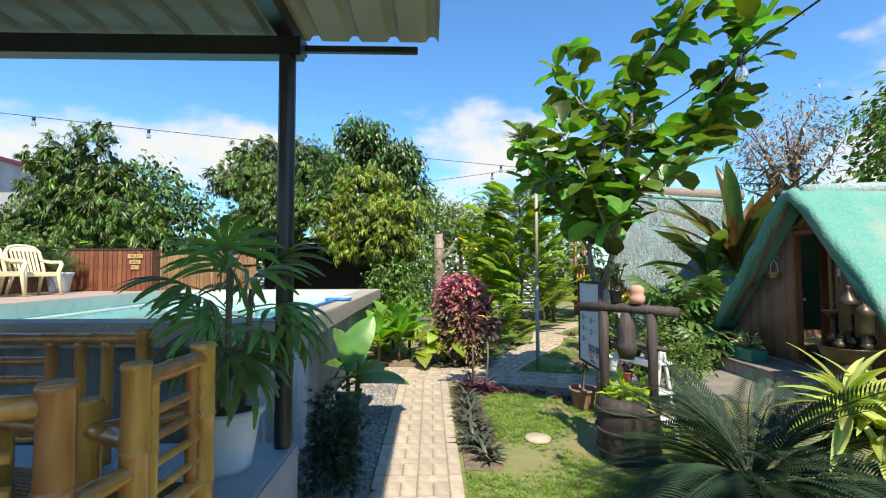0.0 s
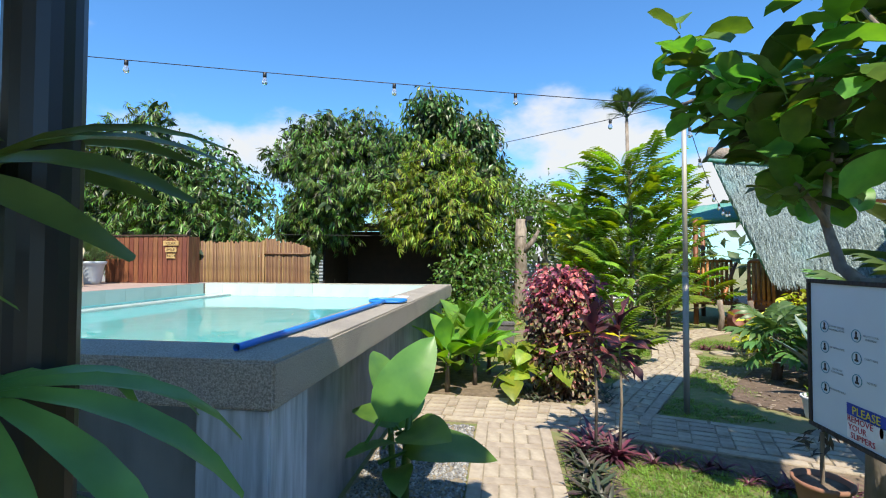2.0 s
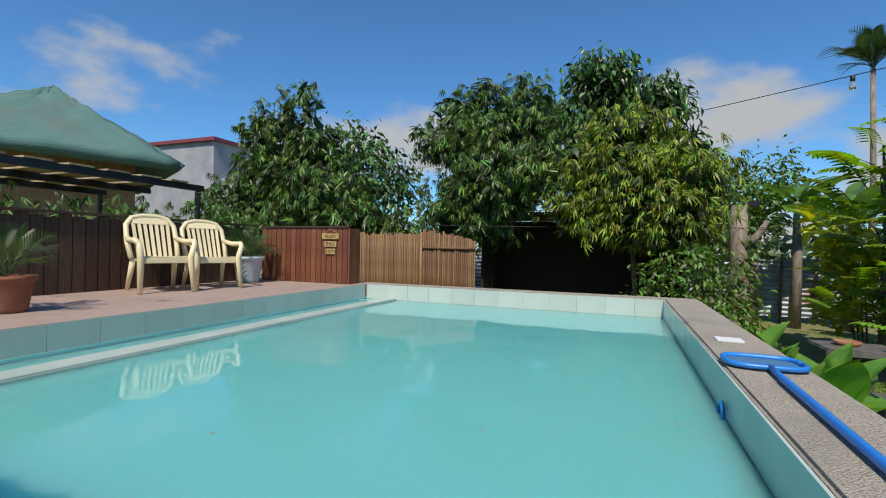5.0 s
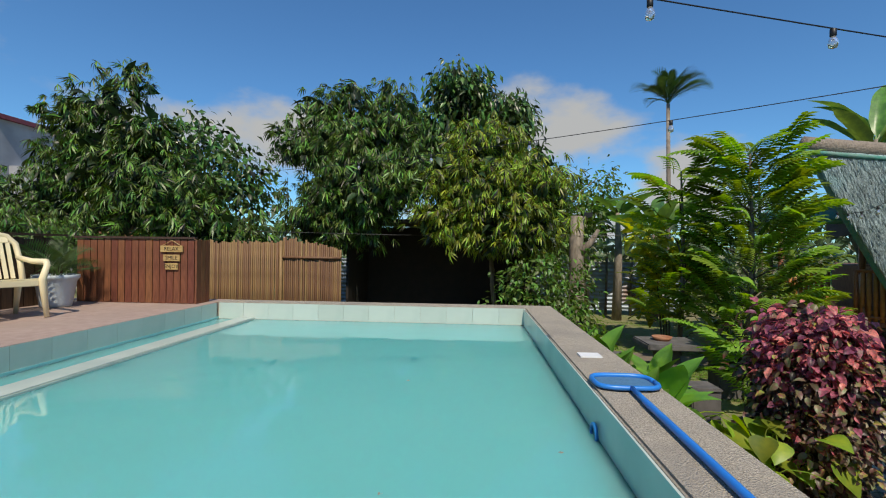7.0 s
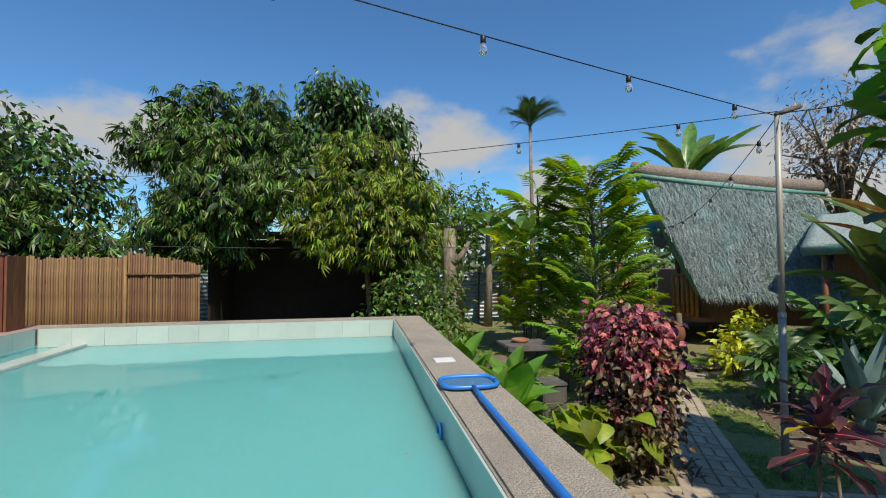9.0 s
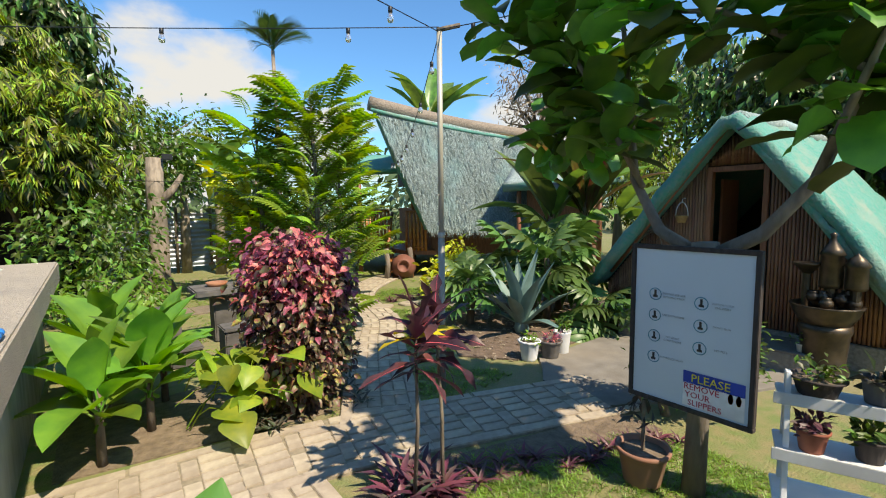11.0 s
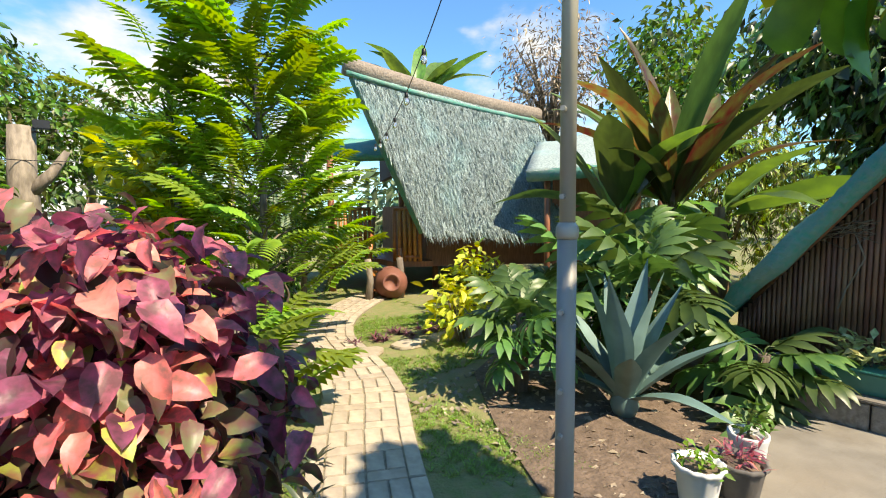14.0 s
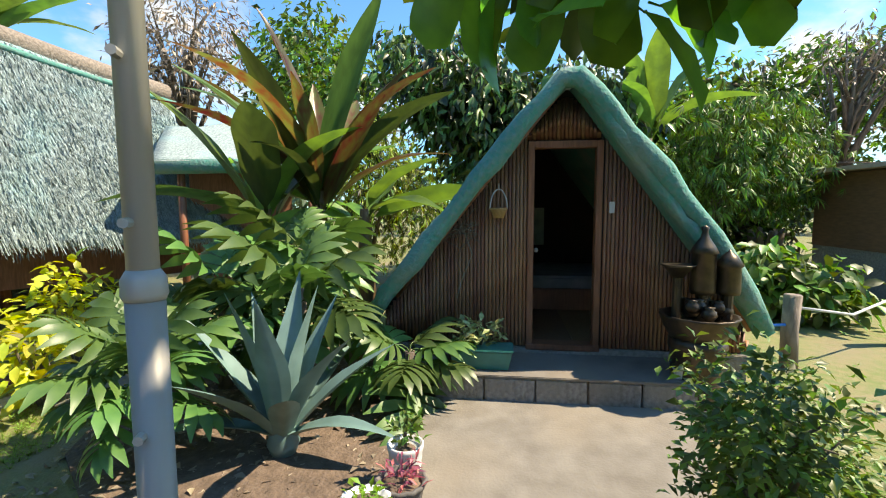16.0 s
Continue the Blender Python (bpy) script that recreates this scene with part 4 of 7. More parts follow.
fern_tree(2.8, 12.3, 3.5, 61, 240, 0.85)
fern_tree(4.2, 14.4, 3.4, 62, 120, 0.9)
fern_tree(2.15, 13.2, 3.3, 64, 60, 0.55)
fern_tree(1.95, 10.35, 0.75, 63, 26, 0.4)

# yellow-leaved shrubs
for nm, bl, sz, sd, lab in (("croton_shrub", [(2.3, 14.3, 1.75, 0.55, 0.45, 0.55, 300), (2.75, 14.4, 1.4, 0.5, 0.45, 0.4, 220), (2.2, 14.2, 0.9, 0.4, 0.4, 0.4, 130), (1.9, 14.3, 2.2, 0.35, 0.3, 0.3, 90)], 0.26, 71, "tall yellow-leaved shrub by the far fence"),
                            ("croton_shrub", [(4.5, 10.95, 0.5, 0.24, 0.24, 0.2, 110), (4.4, 10.9, 0.35, 0.22, 0.22, 0.18, 80)], 0.15, 72, "bright yellow croton in the lawn border"),
                            ("croton_shrub", [(5.3, 11.5, 0.6, 0.45, 0.3, 0.4, 420)], 0.12, 73, "golden hedge shrub under the thatched eave")):
    ob = thing(nm, lab, "shrub", group="yellow shrubs")
    cx, cy = bl[0][0], bl[0][1]
    for k in range(4):
        part("stem", Geo().tube([(cx + 0.05 * k, cy, 0), (cx + 0.1 * (k - 1.5), cy + 0.05 * k, bl[0][2])], [0.018, 0.008], 6), M_BARK, ob)
    crown(ob, bl, OVAL, sz, L_YELLOW, sd, clump=0.09, per=7, pitch=0.1, name="foliage")

# ---- red hedge bush ----
red = thing("red_bush", "columnar acalypha bush with pink top and bronze leaves", "bush")
for k in range(7):
    a = k * 0.9
    part("stem", Geo().tube([(1.05 + 0.1 * math.cos(a), 8.4 + 0.1 * math.sin(a), 0), (1.07 + 0.28 * math.cos(a), 8.42 + 0.28 * math.sin(a), 0.9)], [0.014, 0.006], 6), M_BARK, red)
L_REDLIME = leafmat("lime_red_leaf", (0.22, 0.26, 0.05), (0.24, 0.07, 0.07), vary=0.5, translucent=0.3, scale=40)
crown(red, [(1.08, 8.48, 1.20, 0.38, 0.38, 0.24, 1150), (1.08, 8.48, 1.0, 0.41, 0.41, 0.3, 700), (1.08, 8.46, 0.6, 0.38, 0.38, 0.4, 480)], RAGGED, 0.082, L_RED, 81, clump=0.055, per=5, pitch=0.0, name="young_leaves", label="pink and crimson young leaves", shell=0.75)
crown(red, [(1.08, 8.48, 1.12, 0.38, 0.38, 0.28, 900), (1.08, 8.48, 0.86, 0.41, 0.41, 0.34, 1800), (1.08, 8.46, 0.5, 0.38, 0.38, 0.34, 1800), (1.08, 8.46, 0.22, 0.33, 0.33, 0.2, 800)], RAGGED, 0.078, L_REDDARK, 82, clump=0.06, per=5, pitch=-0.25, name="old_leaves", shell=0.65)
crown(red, [(1.08, 8.48, 0.95, 0.42, 0.42, 0.42, 420), (1.08, 8.46, 0.45, 0.40, 0.40, 0.36, 500)], RAGGED, 0.07, L_REDLIME, 83, clump=0.07, per=4, pitch=-0.1, name="lime_leaves", label="lime and red marbled leaves", shell=0.8)

# ---- large-leaved plants ----


def rosette(name, label, category, x, y, z, meshes, n, reach, pitch, size, seed, leafname="leaf", h=0.1, group="", stem=None, roll=0.25, yaw0=0.0, fanout=2 * math.pi):
    """Leaves round one heart: the inner ones stand up, the outer ones lie out."""
    ob = thing(name, label, category, group=group)
    q = np.random.default_rng(seed)
    rows = []
    for i in range(n):
        t = i / max(1, n - 1)
        a = yaw0 + (2.399 * i) % fanout + q.normal() * 0.12
        rows.append((x + reach * math.cos(a), y + reach * math.sin(a), z + h * (1 - t), a, pitch[0] + (pitch[1] - pitch[0]) * t + q.normal() * 0.08, q.normal() * roll, size * (0.8 + 0.35 * q.random())))
    if stem:
        part("stem", Geo().tube([(x, y, 0), (x, y, z + h)], stem, 8), M_BARK, ob, smooth=True)
    leaf_parts(ob, meshes, rows, leafname)
    return ob


agave_me = [mesh_of("agave_blade", blade(0.85, 0.17, n=9, droop=d, fold=0.28, across=4, prof=lambda t: (0.62 + 0.75 * t if t < 0.5 else (1 - t) * 2) + 0.02), L_AGAVE) for d in (0.12, 0.35, 0.8)]
agave = thing("agave", "large blue-grey agave rosette on bare soil", "agave")
q = np.random.default_rng(5)
rows_u, rows_o = [], []
for i in range(17):
    t = i / 16
    a = 2.399 * i
    rows_u.append((4.1 + 0.05 * math.cos(a), 8.78 + 0.05 * math.sin(a), 0.12, a, 1.45 - 0.85 * t + q.normal() * 0.08, 0, 1.12 - 0.25 * t + 0.1 * q.random()))
leaf_parts(agave, agave_me[:1], rows_u[:7])
leaf_parts(agave, agave_me[1:2], rows_u[7:14])
leaf_parts(agave, agave_me[2:], rows_u[14:])
part("heart", Geo().lathe([(0.07, 0), (0.10, 0.08), (0.07, 0.2), (0.03, 0.3)], 12, (4.1, 8.78, 0.0)), L_AGAVE, agave, smooth=True)


def lobed(L=0.62, W=0.5, pairs=9, petiole=0.55):
    """A deeply cut leaf on a long stalk, along +x."""
    out = [stalk((0, 0, 0), (petiole, 0, 0.0), 0.011, sag=0.05), blade(L, 0.2, n=6, droop=0.55, fold=0.2, across=4, prof=lambda t: (0.5 + 1.6 * t if t < 0.3 else 1 - (t - 0.3) * 1.2))]
    out[1] = moved(out[1], at=(petiole, 0, 0))
    for i in range(pairs):
        t = i / (pairs - 1)
        x = petiole + L * (0.0 + 0.86 * t) * math.cos(0.25 * t)
        z = -0.12 * L * t * t
        s = W * (0.42 + 0.55 * math.sin(math.pi * (0.22 + 0.62 * t))) * 0.8
        b = blade(s, 0.092 * W / 0.5, n=5, droop=1.0, fold=0.12, prof=lambda u: 0.62 + 0.6 * u if u < 0.6 else (1.0 - u) * 2.2 + 0.1)
        for side in (-1, 1):
            out.append(moved(b, yaw=side * (1.75 - 1.25 * t), pitch=0.12, roll=side * -0.15, at=(x, 0, z)))
    return join(*out)


phil_me = [mesh_of("split_leaf", lobed(0.44, 0.58, 6, p), L_PHIL) for p in (0.16, 0.28)]


def philodendron(x, y, h, n, seed, label, size=1.0, tilt=(0.2, 1.2), lean=0.0):
    ob = thing("philodendron", label, "plant", group="split-leaf philodendrons")
    q = np.random.default_rng(seed)
    part("stem", Geo().tube([(x, y, 0), (x + 0.05, y, h * 0.5), (x + lean, y, h)], [0.06, 0.055, 0.04], 9), M_BARK, ob, smooth=True)
    rows = []
    for i in range(n):
        a = 2.399 * i + q.normal() * 0.2
        t = i / (n - 1)
        rows.append((x + lean, y, h * (1.0 - 0.35 * t), a, tilt[1] - (tilt[1] - tilt[0]) * t + q.normal() * 0.1, q.normal() * 0.3, size * (0.8 + 0.4 * q.random())))
    leaf_parts(ob, phil_me, rows)


philodendron(4.85, 9.0, 0.95, 15, 91, "tall split-leaf philodendron beside the agave", 0.85, (-0.6, 0.9))
philodendron(4.9, 8.15, 0.42, 13, 92, "split-leaf philodendron spilling over the hut step", 0.72, (-0.7, 0.6))
philodendron(3.88, 9.55, 0.68, 18, 93, "split-leaf philodendron at the lawn edge", 0.6, (-0.3, 0.9))
philodendron(5.5, 9.3, 1.15, 16, 94, "split-leaf philodendron under the banana plants", 0.85, (-0.5, 0.9))
philodendron(5.0, 9.75, 0.9, 14, 95, "split-leaf philodendron under the banana plants", 0.8, (-0.5, 0.9))

# purple croton on two bare stems
croton = thing("croton", "purple-black lobed croton on two bare stems", "plant")
lobes = lambda t: 0.14 if t < 0.07 else (0.30 + 0.70 * math.exp(-((t - 0.30) / 0.16) ** 2) + 0.55 * math.exp(-((t - 0.76) / 0.12) ** 2)) * min(1.0, (1.0 - t) * 9)
M_RIB = leafmat("pink_midrib", (0.42, 0.07, 0.10), (0.30, 0.05, 0.07), vary=0.1, translucent=0.0, island=False)
cr_me = [(mesh_of("croton_leaf", blade(0.34, 0.105, n=12, droop=d, fold=0.16, across=4, wavy=0.03, prof=lobes), L_CROTON),
          mesh_of("midrib", (blade(0.335, 0.007, n=12, droop=d, fold=0.0, prof=lambda t: 1.1 - t)[0] + (0, 0, 0.0022), blade(0.335, 0.007, n=12, droop=d)[1]), M_RIB)) for d in (0.35, 0.8, 1.4)]
cr_y = mesh_of("croton_leaf_yellow", blade(0.22, 0.08, n=8, droop=0.6, fold=0.15, prof=lobes), L_CROTON_Y)
for cx, cy, tx, ty, tz in ((1.11, 6.84, 1.08, 6.76, 0.95), (1.28, 6.80, 1.30, 6.88, 0.92)):
    part("stem", Geo().tube([(cx, cy, 0), ((cx + tx) / 2 + 0.02, (cy + ty) / 2, tz * 0.5), (tx, ty, tz + 0.1)], [0.013, 0.011, 0.007], 7), M_BARK, croton, smooth=True)
    q = np.random.default_rng(int(cx * 100))
    for i in range(19):
        leaf_me, rib_me = cr_me[int(q.integers(3))]
        R_ = rot(np.array([2.399 * i + q.normal() * 0.25]), np.array([-0.15 + 1.35 * i / 18 + q.normal() * 0.12]), np.array([q.normal() * 0.45]))[0] * (0.62 + 0.42 * q.random())
        lf = part("leaf", leaf_me, None, croton, m=Matrix([[*R_[k], (tx, ty, tz - 0.17 + 0.28 * i / 18)[k]] for k in range(3)] + [[0, 0, 0, 1]]))
        part("midrib", rib_me, None, lf, "pink midrib")
    leaf_parts(croton, [cr_y], [(tx, ty, tz + 0.02, 1.5 * i, 0.2, 0.2, 1) for i in range(3)])

# heart-leaved plants and broad leaves by the pool wall
heart = blade(0.24, 0.24, n=7, droop=0.6, fold=0.12, across=4, prof=lambda t: (0.55 + 2.6 * t if t < 0.16 else 1.0 - max(0, t - 0.3) ** 1.35 * 1.62))
heart_me = [mesh_of("heart_leaf", join(stalk((-0.28, 0, -0.22), (0.03, 0, 0), 0.006, sag=0.08), heart), L_HEART)]
ob = thing("heart_leaf_plant", "yellow-green heart-leaved plant beside the pool", "plant")
q = np.random.default_rng(12)
leaf_parts(ob, heart_me, [(0.36 + 0.66 * q.random(), 8.08 + 0.5 * q.random(), 0.2 + 0.42 * q.random(), -1.5 + q.normal() * 0.9, -0.25 + q.normal() * 0.3, q.normal() * 0.3, 0.75 + 0.4 * q.random()) for _ in range(30)])

broad_me = [mesh_of("broad_leaf", join(stalk((-0.12, 0, -0.04), (0.02, 0, 0), 0.012), blade(0.5, 0.27, n=9, droop=d, fold=0.2, across=4, wavy=0.012)), L_CANNA) for d in (0.4, 0.9)]
for i, (x, y, n, s) in enumerate(((-0.2, 9.3, 16, 1.05), (0.05, 8.75, 15, 1.05), (-0.25, 8.4, 12, 0.95), (-0.15, 10.0, 13, 1.0), (-0.2, 10.6, 12, 0.9), (0.2, 9.3, 12, 0.9))):
    rosette("broad_leaf_plant", "glossy broad-leaved plant in the pool-side bed", "plant", x, y, 0.32, broad_me, n, 0.05, (1.35, 0.25), s, 100 + i, h=0.25, group="broad-leaved plants", stem=[0.03, 0.02])

canna = thing("canna", "canna plant with one very large paddle leaf", "plant")
can_me = [mesh_of("paddle_leaf", join(stalk((-0.15, 0, -0.02), (0.03, 0, 0), 0.014), blade(0.58, 0.30, n=10, droop=d, fold=0.10, across=4, wavy=0.012, prof=lambda t: math.sin(math.pi * min(1, t ** 0.75)) ** 0.65)), L_PADDLE) for d in (0.35, 0.8)]
part("stem", Geo().tube([(-0.2, 5.85, 0), (-0.18, 5.83, 0.35), (-0.15, 5.8, 0.7)], [0.03, 0.028, 0.015], 8), L_PADDLE, canna, smooth=True)
part("stem", Geo().tube([(-0.28, 5.95, 0), (-0.32, 5.95, 0.7)], [0.028, 0.014], 8), L_PADDLE, canna, smooth=True)
leaf_parts(canna, can_me, [(-0.31, 5.71, 0.60, 0.25, 1.0, 1.35, 1.0), (-0.32, 5.95, 0.62, 2.0, 1.15, 0.3, 0.75), (-0.2, 5.84, 0.5, -0.9, 0.35, 0.5, 0.85), (-0.25, 5.9, 0.5, 2.8, 0.5, -0.3, 0.7),
                           (-0.2, 5.85, 0.42, -2.2, 0.3, 0.2, 0.75), (-0.18, 5.72, 0.42, 0.1, 0.3, 0.3, 1.0), (-0.3, 5.95, 0.45, 1.3, 0.5, 0.1, 0.8), (-0.22, 5.8, 0.3, -1.4, 0.4, 0.2, 0.6)])

# feathery dark shrub and small shrubs by the path
tree("feathery_shrub", "dark feathery shrub beside the gravel", "shrub", (-0.1, 4.45, 0), (-0.1, 4.45, 0.5), 0.02,
     [(-0.12, 4.45, 0.42, 0.22, 0.24, 0.34, 620), (-0.1, 4.3, 0.2, 0.24, 0.24, 0.2, 350)], SPRAY, 0.075, L_DARK, 111, clump=0.04, per=6, n_limbs=5, pitch=0.7, shell=0.3)
tree("garden_shrub", "small-leaved green shrub by the apron", "shrub", (3.26, 6.5, 0), (3.26, 6.5, 0.7), 0.03,
     [(3.24, 6.55, 0.76, 0.30, 0.28, 0.28, 1300), (3.32, 6.45, 0.42, 0.36, 0.34, 0.34, 1500), (3.5, 6.22, 0.5, 0.32, 0.30, 0.36, 1300)], OVAL_S, 0.055, L_SHRUB, 112, clump=0.05, per=8, pitch=0.2, n_limbs=16, shell=0.3)
tree("garden_shrub", "dark rounded shrub near the steps", "shrub", (3.9, 14.4, 0), (3.9, 14.4, 0.5), 0.02,
     [(4.2, 15.2, 0.7, 0.5, 0.5, 0.5, 900), (4.0, 15.0, 0.35, 0.5, 0.4, 0.35, 500)], OVAL_S, 0.09, L_MID, 114, clump=0.08, per=8, n_limbs=4)
tree("garden_shrub", "broad-leaved shrub by the rope fence", "shrub", (8.4, 4.0, 0), (8.4, 4.0, 0.6), 0.02,
     [(8.4, 3.9, 0.55, 0.7, 0.6, 0.5, 700), (8.0, 3.4, 0.4, 0.6, 0.5, 0.4, 500)], OVAL, 0.22, L_MID, 115, clump=0.12, per=7, n_limbs=6)

# ---- cycad, striped plant, palms in pots ----
cyc_me = [mesh_of("cycad_frond", frond(1.0, 44, 0.19, 0.085, droop=d, angle=0.95, lift=0.3, r=0.01, start=0.1, nb=2), L_CYCAD) for d in (0.8, 1.2)]
rosette("cycad", "dark green cycad with stiff feather fronds", "cycad", 2.40, 3.60, 0.3, cyc_me, 84, 0.04, (0.8, -0.25), 0.84, 121, "frond", h=0.12, stem=[0.09, 0.1])
pan_me = [mesh_of("striped_blade", blade(0.34, 0.055, n=6, droop=0.7, fold=0.2, across=4, prof=lambda t: (0.7 + t if t < 0.4 else 1.1 - (t - 0.4) ** 1.5 * 2.2) + 0.02), L_PANDAN)]
for i, (x, y, z) in enumerate(((2.74, 3.35, 0.82), (2.95, 3.4, 0.76), (3.1, 3.25, 0.70), (2.86, 3.3, 0.68))):
    rosette("striped_plant", "cream and green striped song plant", "plant", x, y, z, pan_me, 24, 0.01, (1.2, -0.5), 1.08, 130 + i, h=0.08, group="striped plants", stem=[0.014, 0.01])

fan = join(stalk((0, 0, 0), (0.34, 0, 0.02), 0.007, sag=0.03), *[moved(blade(0.5, 0.062, n=6, droop=1.15, fold=0.22, prof=lambda t: (0.35 + 1.5 * t if t < 0.42 else 1 - max(0, t - 0.7) * 2.4)), yaw=a, pitch=0.15 - 0.12 * abs(a), at=(0.34, 0, 0.02), s=1 - 0.12 * abs(a)) for a in np.linspace(-1.5, 1.5, 8)])
fan_me = [mesh_of("fan_leaf", fan, L_FAN)]
fp = thing("lady_palm", "potted lady palm with drooping fan leaves", "palm")
q = np.random.default_rng(8)
PALM_X, PALM_Y = -0.47, 3.43
for k, (dx, dy, hh) in enumerate(((0, 0, 0.72), (0.05, 0.06, 0.6), (-0.06, 0.04, 0.5))):
    part("stem", Geo().tube([(PALM_X + dx, PALM_Y + dy, 0.8), (PALM_X + dx * 1.6, PALM_Y + dy * 1.6, 0.86 + hh)], [0.017, 0.015], 7), M_BARK, fp, smooth=True)
leaf_parts(fp, fan_me, [(PALM_X + 0.05 * q.normal(), PALM_Y + 0.05 * q.normal(), 1.20 + 0.27 * i / 19, 2.399 * i + 0.3 * q.normal(), -0.45 + 1.5 * i / 19, q.normal() * 0.3, 0.60 + 0.13 * q.random()) for i in range(20)], "fan_leaf")
leaf_parts(fp, fan_me, [(PALM_X + 0.05, PALM_Y - 0.02, 1.14, -0.9, -0.1, 0.2, 0.58), (PALM_X, PALM_Y, 1.08, -2.6, 0.1, 0.2, 0.5),
                        (PALM_X + 0.04, PALM_Y + 0.02, 1.34, 0.55, 0.05, 0.3, 0.74), (PALM_X + 0.05, PALM_Y, 1.28, 0.1, -0.1, -0.4, 0.7), (PALM_X + 0.03, PALM_Y + 0.03, 1.22, 0.95, -0.15, 0.2, 0.7)], "fan_leaf")
pot_palm = [mesh_of("palm_frond", frond(0.8, 18, 0.3, 0.09, droop=1.6, angle=0.8, lift=0.3, r=0.008), L_PALM)]
rosette("potted_palm", "small feather palm in a pale pot", "palm", -6.5, 9.92, 1.45, pot_palm, 12, 0.02, (1.35, 0.4), 0.75, 140, "frond", h=0.05)
rosette("potted_palm", "small feather palm in a terracotta pot", "palm", -5.75, 6.75, 1.4, pot_palm, 11, 0.02, (1.3, 0.3), 0.6, 141, "frond", h=0.05)

# ---- fiddle-leaf fig ----
fig = thing("fig_tree", "fiddle-leaf fig with two limbs and big glossy leaves", "tree")
part("trunk", Geo().tube([(2.42, 5.93, 0), (2.43, 5.92, 0.6), (2.45, 5.92, 1.2), (2.44, 5.93, 1.44)], [0.065, 0.055, 0.06, 0.07], 10), M_BARK_PALE, fig, smooth=True)
FIG_BRANCHES = [[(2.44, 5.95, 1.36), (2.43, 6.18, 1.5), (2.46, 6.36, 1.8), (2.6, 6.5, 2.4), (2.65, 6.6, 3.0)],
         [(2.44, 5.9, 1.36), (2.4, 5.65, 1.5), (2.38, 5.45, 1.75), (2.4, 5.3, 2.2), (2.5, 5.3, 2.8), (2.6, 5.4, 3.4)],
         [(2.38, 5.45, 1.75), (2.1, 5.2, 2.3), (1.85, 5.4, 2.9)], [(2.6, 6.5, 2.4), (2.2, 6.8, 2.6), (1.95, 6.9, 2.75)], [(2.6, 6.45, 2.2), (2.92, 6.8, 2.3), (3.0, 7.15, 2.27), (3.0, 7.5, 2.22)],
         [(2.4, 5.3, 2.2), (2.9, 5.2, 2.7), (3.3, 5.2, 3.2)], [(2.5, 5.3, 2.8), (2.15, 5.7, 3.3), (2.0, 5.8, 3.7)],
         [(2.65, 6.6, 3.0), (2.9, 6.4, 3.5), (3.1, 6.2, 3.9)], [(2.9, 5.2, 2.7), (3.3, 5.3, 2.9), (3.5, 5.2, 3.1)], [(2.6, 6.45, 2.2), (2.68, 6.8, 2.32), (2.7, 7.05, 2.36)], [(2.45, 6.3, 1.75), (2.1, 6.6, 2.6), (1.75, 6.75, 3.2)], [(2.4, 5.3, 2.2), (2.05, 5.75, 2.5), (1.9, 6.2, 2.6)],
         [(2.6, 5.4, 3.4), (2.9, 5.2, 3.8), (3.0, 5.1, 4.2)], [(3.3, 5.2, 3.2), (3.5, 5.0, 3.6), (3.4, 4.9, 4.0)]]
for i, pts in enumerate(FIG_BRANCHES):
    r0 = 0.042 if i < 2 else 0.02
    part("limb", Geo().tube(pts, [r0 * (1 - 0.7 * k / (len(pts) - 1)) for k in range(len(pts))], 8), M_BARK_PALE, fig, smooth=True)
fiddle = lambda t: (0.10 + 3.2 * t if t < 0.18 else 0.68 + 0.15 * math.sin((t - 0.18) * 6) + (t - 0.18) * 0.55) * (1 if t < 0.8 else math.sqrt(max(0.0, 1 - ((t - 0.8) / 0.2) ** 2)))
fig_me = [mesh_of("fig_leaf", join(stalk((-0.05, 0, -0.01), (0.01, 0, 0), 0.006), blade(0.37, 0.215, n=9, droop=d, fold=0.16, across=4, wavy=0.03, prof=fiddle)), L_FIG) for d in (0.3, 0.7, 1.1)]
q = np.random.default_rng(77)
rows = []
for pts in FIG_BRANCHES:
    V_ = [Vector(p) for p in pts]
    tail = [(u, w) for u, w in zip(V_, V_[1:]) if w.z > 2.1]
    for u, w in tail:
        n = max(1, round((w - u).length / 0.15))
        for k in range(n):
            c = u.lerp(w, (k + 1) / n)
            if c.z < 2.0:
                continue
            last = k == n - 1
            for j in range(9 if last else 5):
                yaw = 2.399 * j + q.random() * 1.5
                rows.append((c.x + 0.05 * math.cos(yaw) + 0.05 * q.normal(), c.y + 0.05 * math.sin(yaw) + 0.05 * q.normal(), c.z + 0.06 * q.normal() - (0.0 if last else 0.04), yaw, (0.95 - 0.11 * j if last else 0.25) + q.normal() * 0.3, q.normal() * 0.3, 0.62 + 0.35 * q.random()))
rows += [(2.98 + 0.1 * q.normal(), 6.8 + 0.045 * i, 2.2 + 0.04 * q.normal(), 6.28 * q.random(), -0.75 + 0.3 * q.normal(), 0.5 * q.normal(), 0.62 + 0.25 * q.random()) for i in range(18)]
leaf_parts(fig, fig_me, rows)

# ---- border plants ----
STRAP = blade(0.2, 0.035, n=3, droop=0.9, fold=0.25, prof=lambda t: (0.9 + 0.3 * t) * (1 - t) ** 0.5 + 0.03)
TUFT = join(*[moved(STRAP, yaw=2.399 * i, pitch=1.25 - 0.07 * i, s=1 - 0.02 * i) for i in range(14)])
strap_me = [mesh_of("strap_tuft", TUFT, L_STRAP), mesh_of("strap_tuft", TUFT, L_PURPLE)]


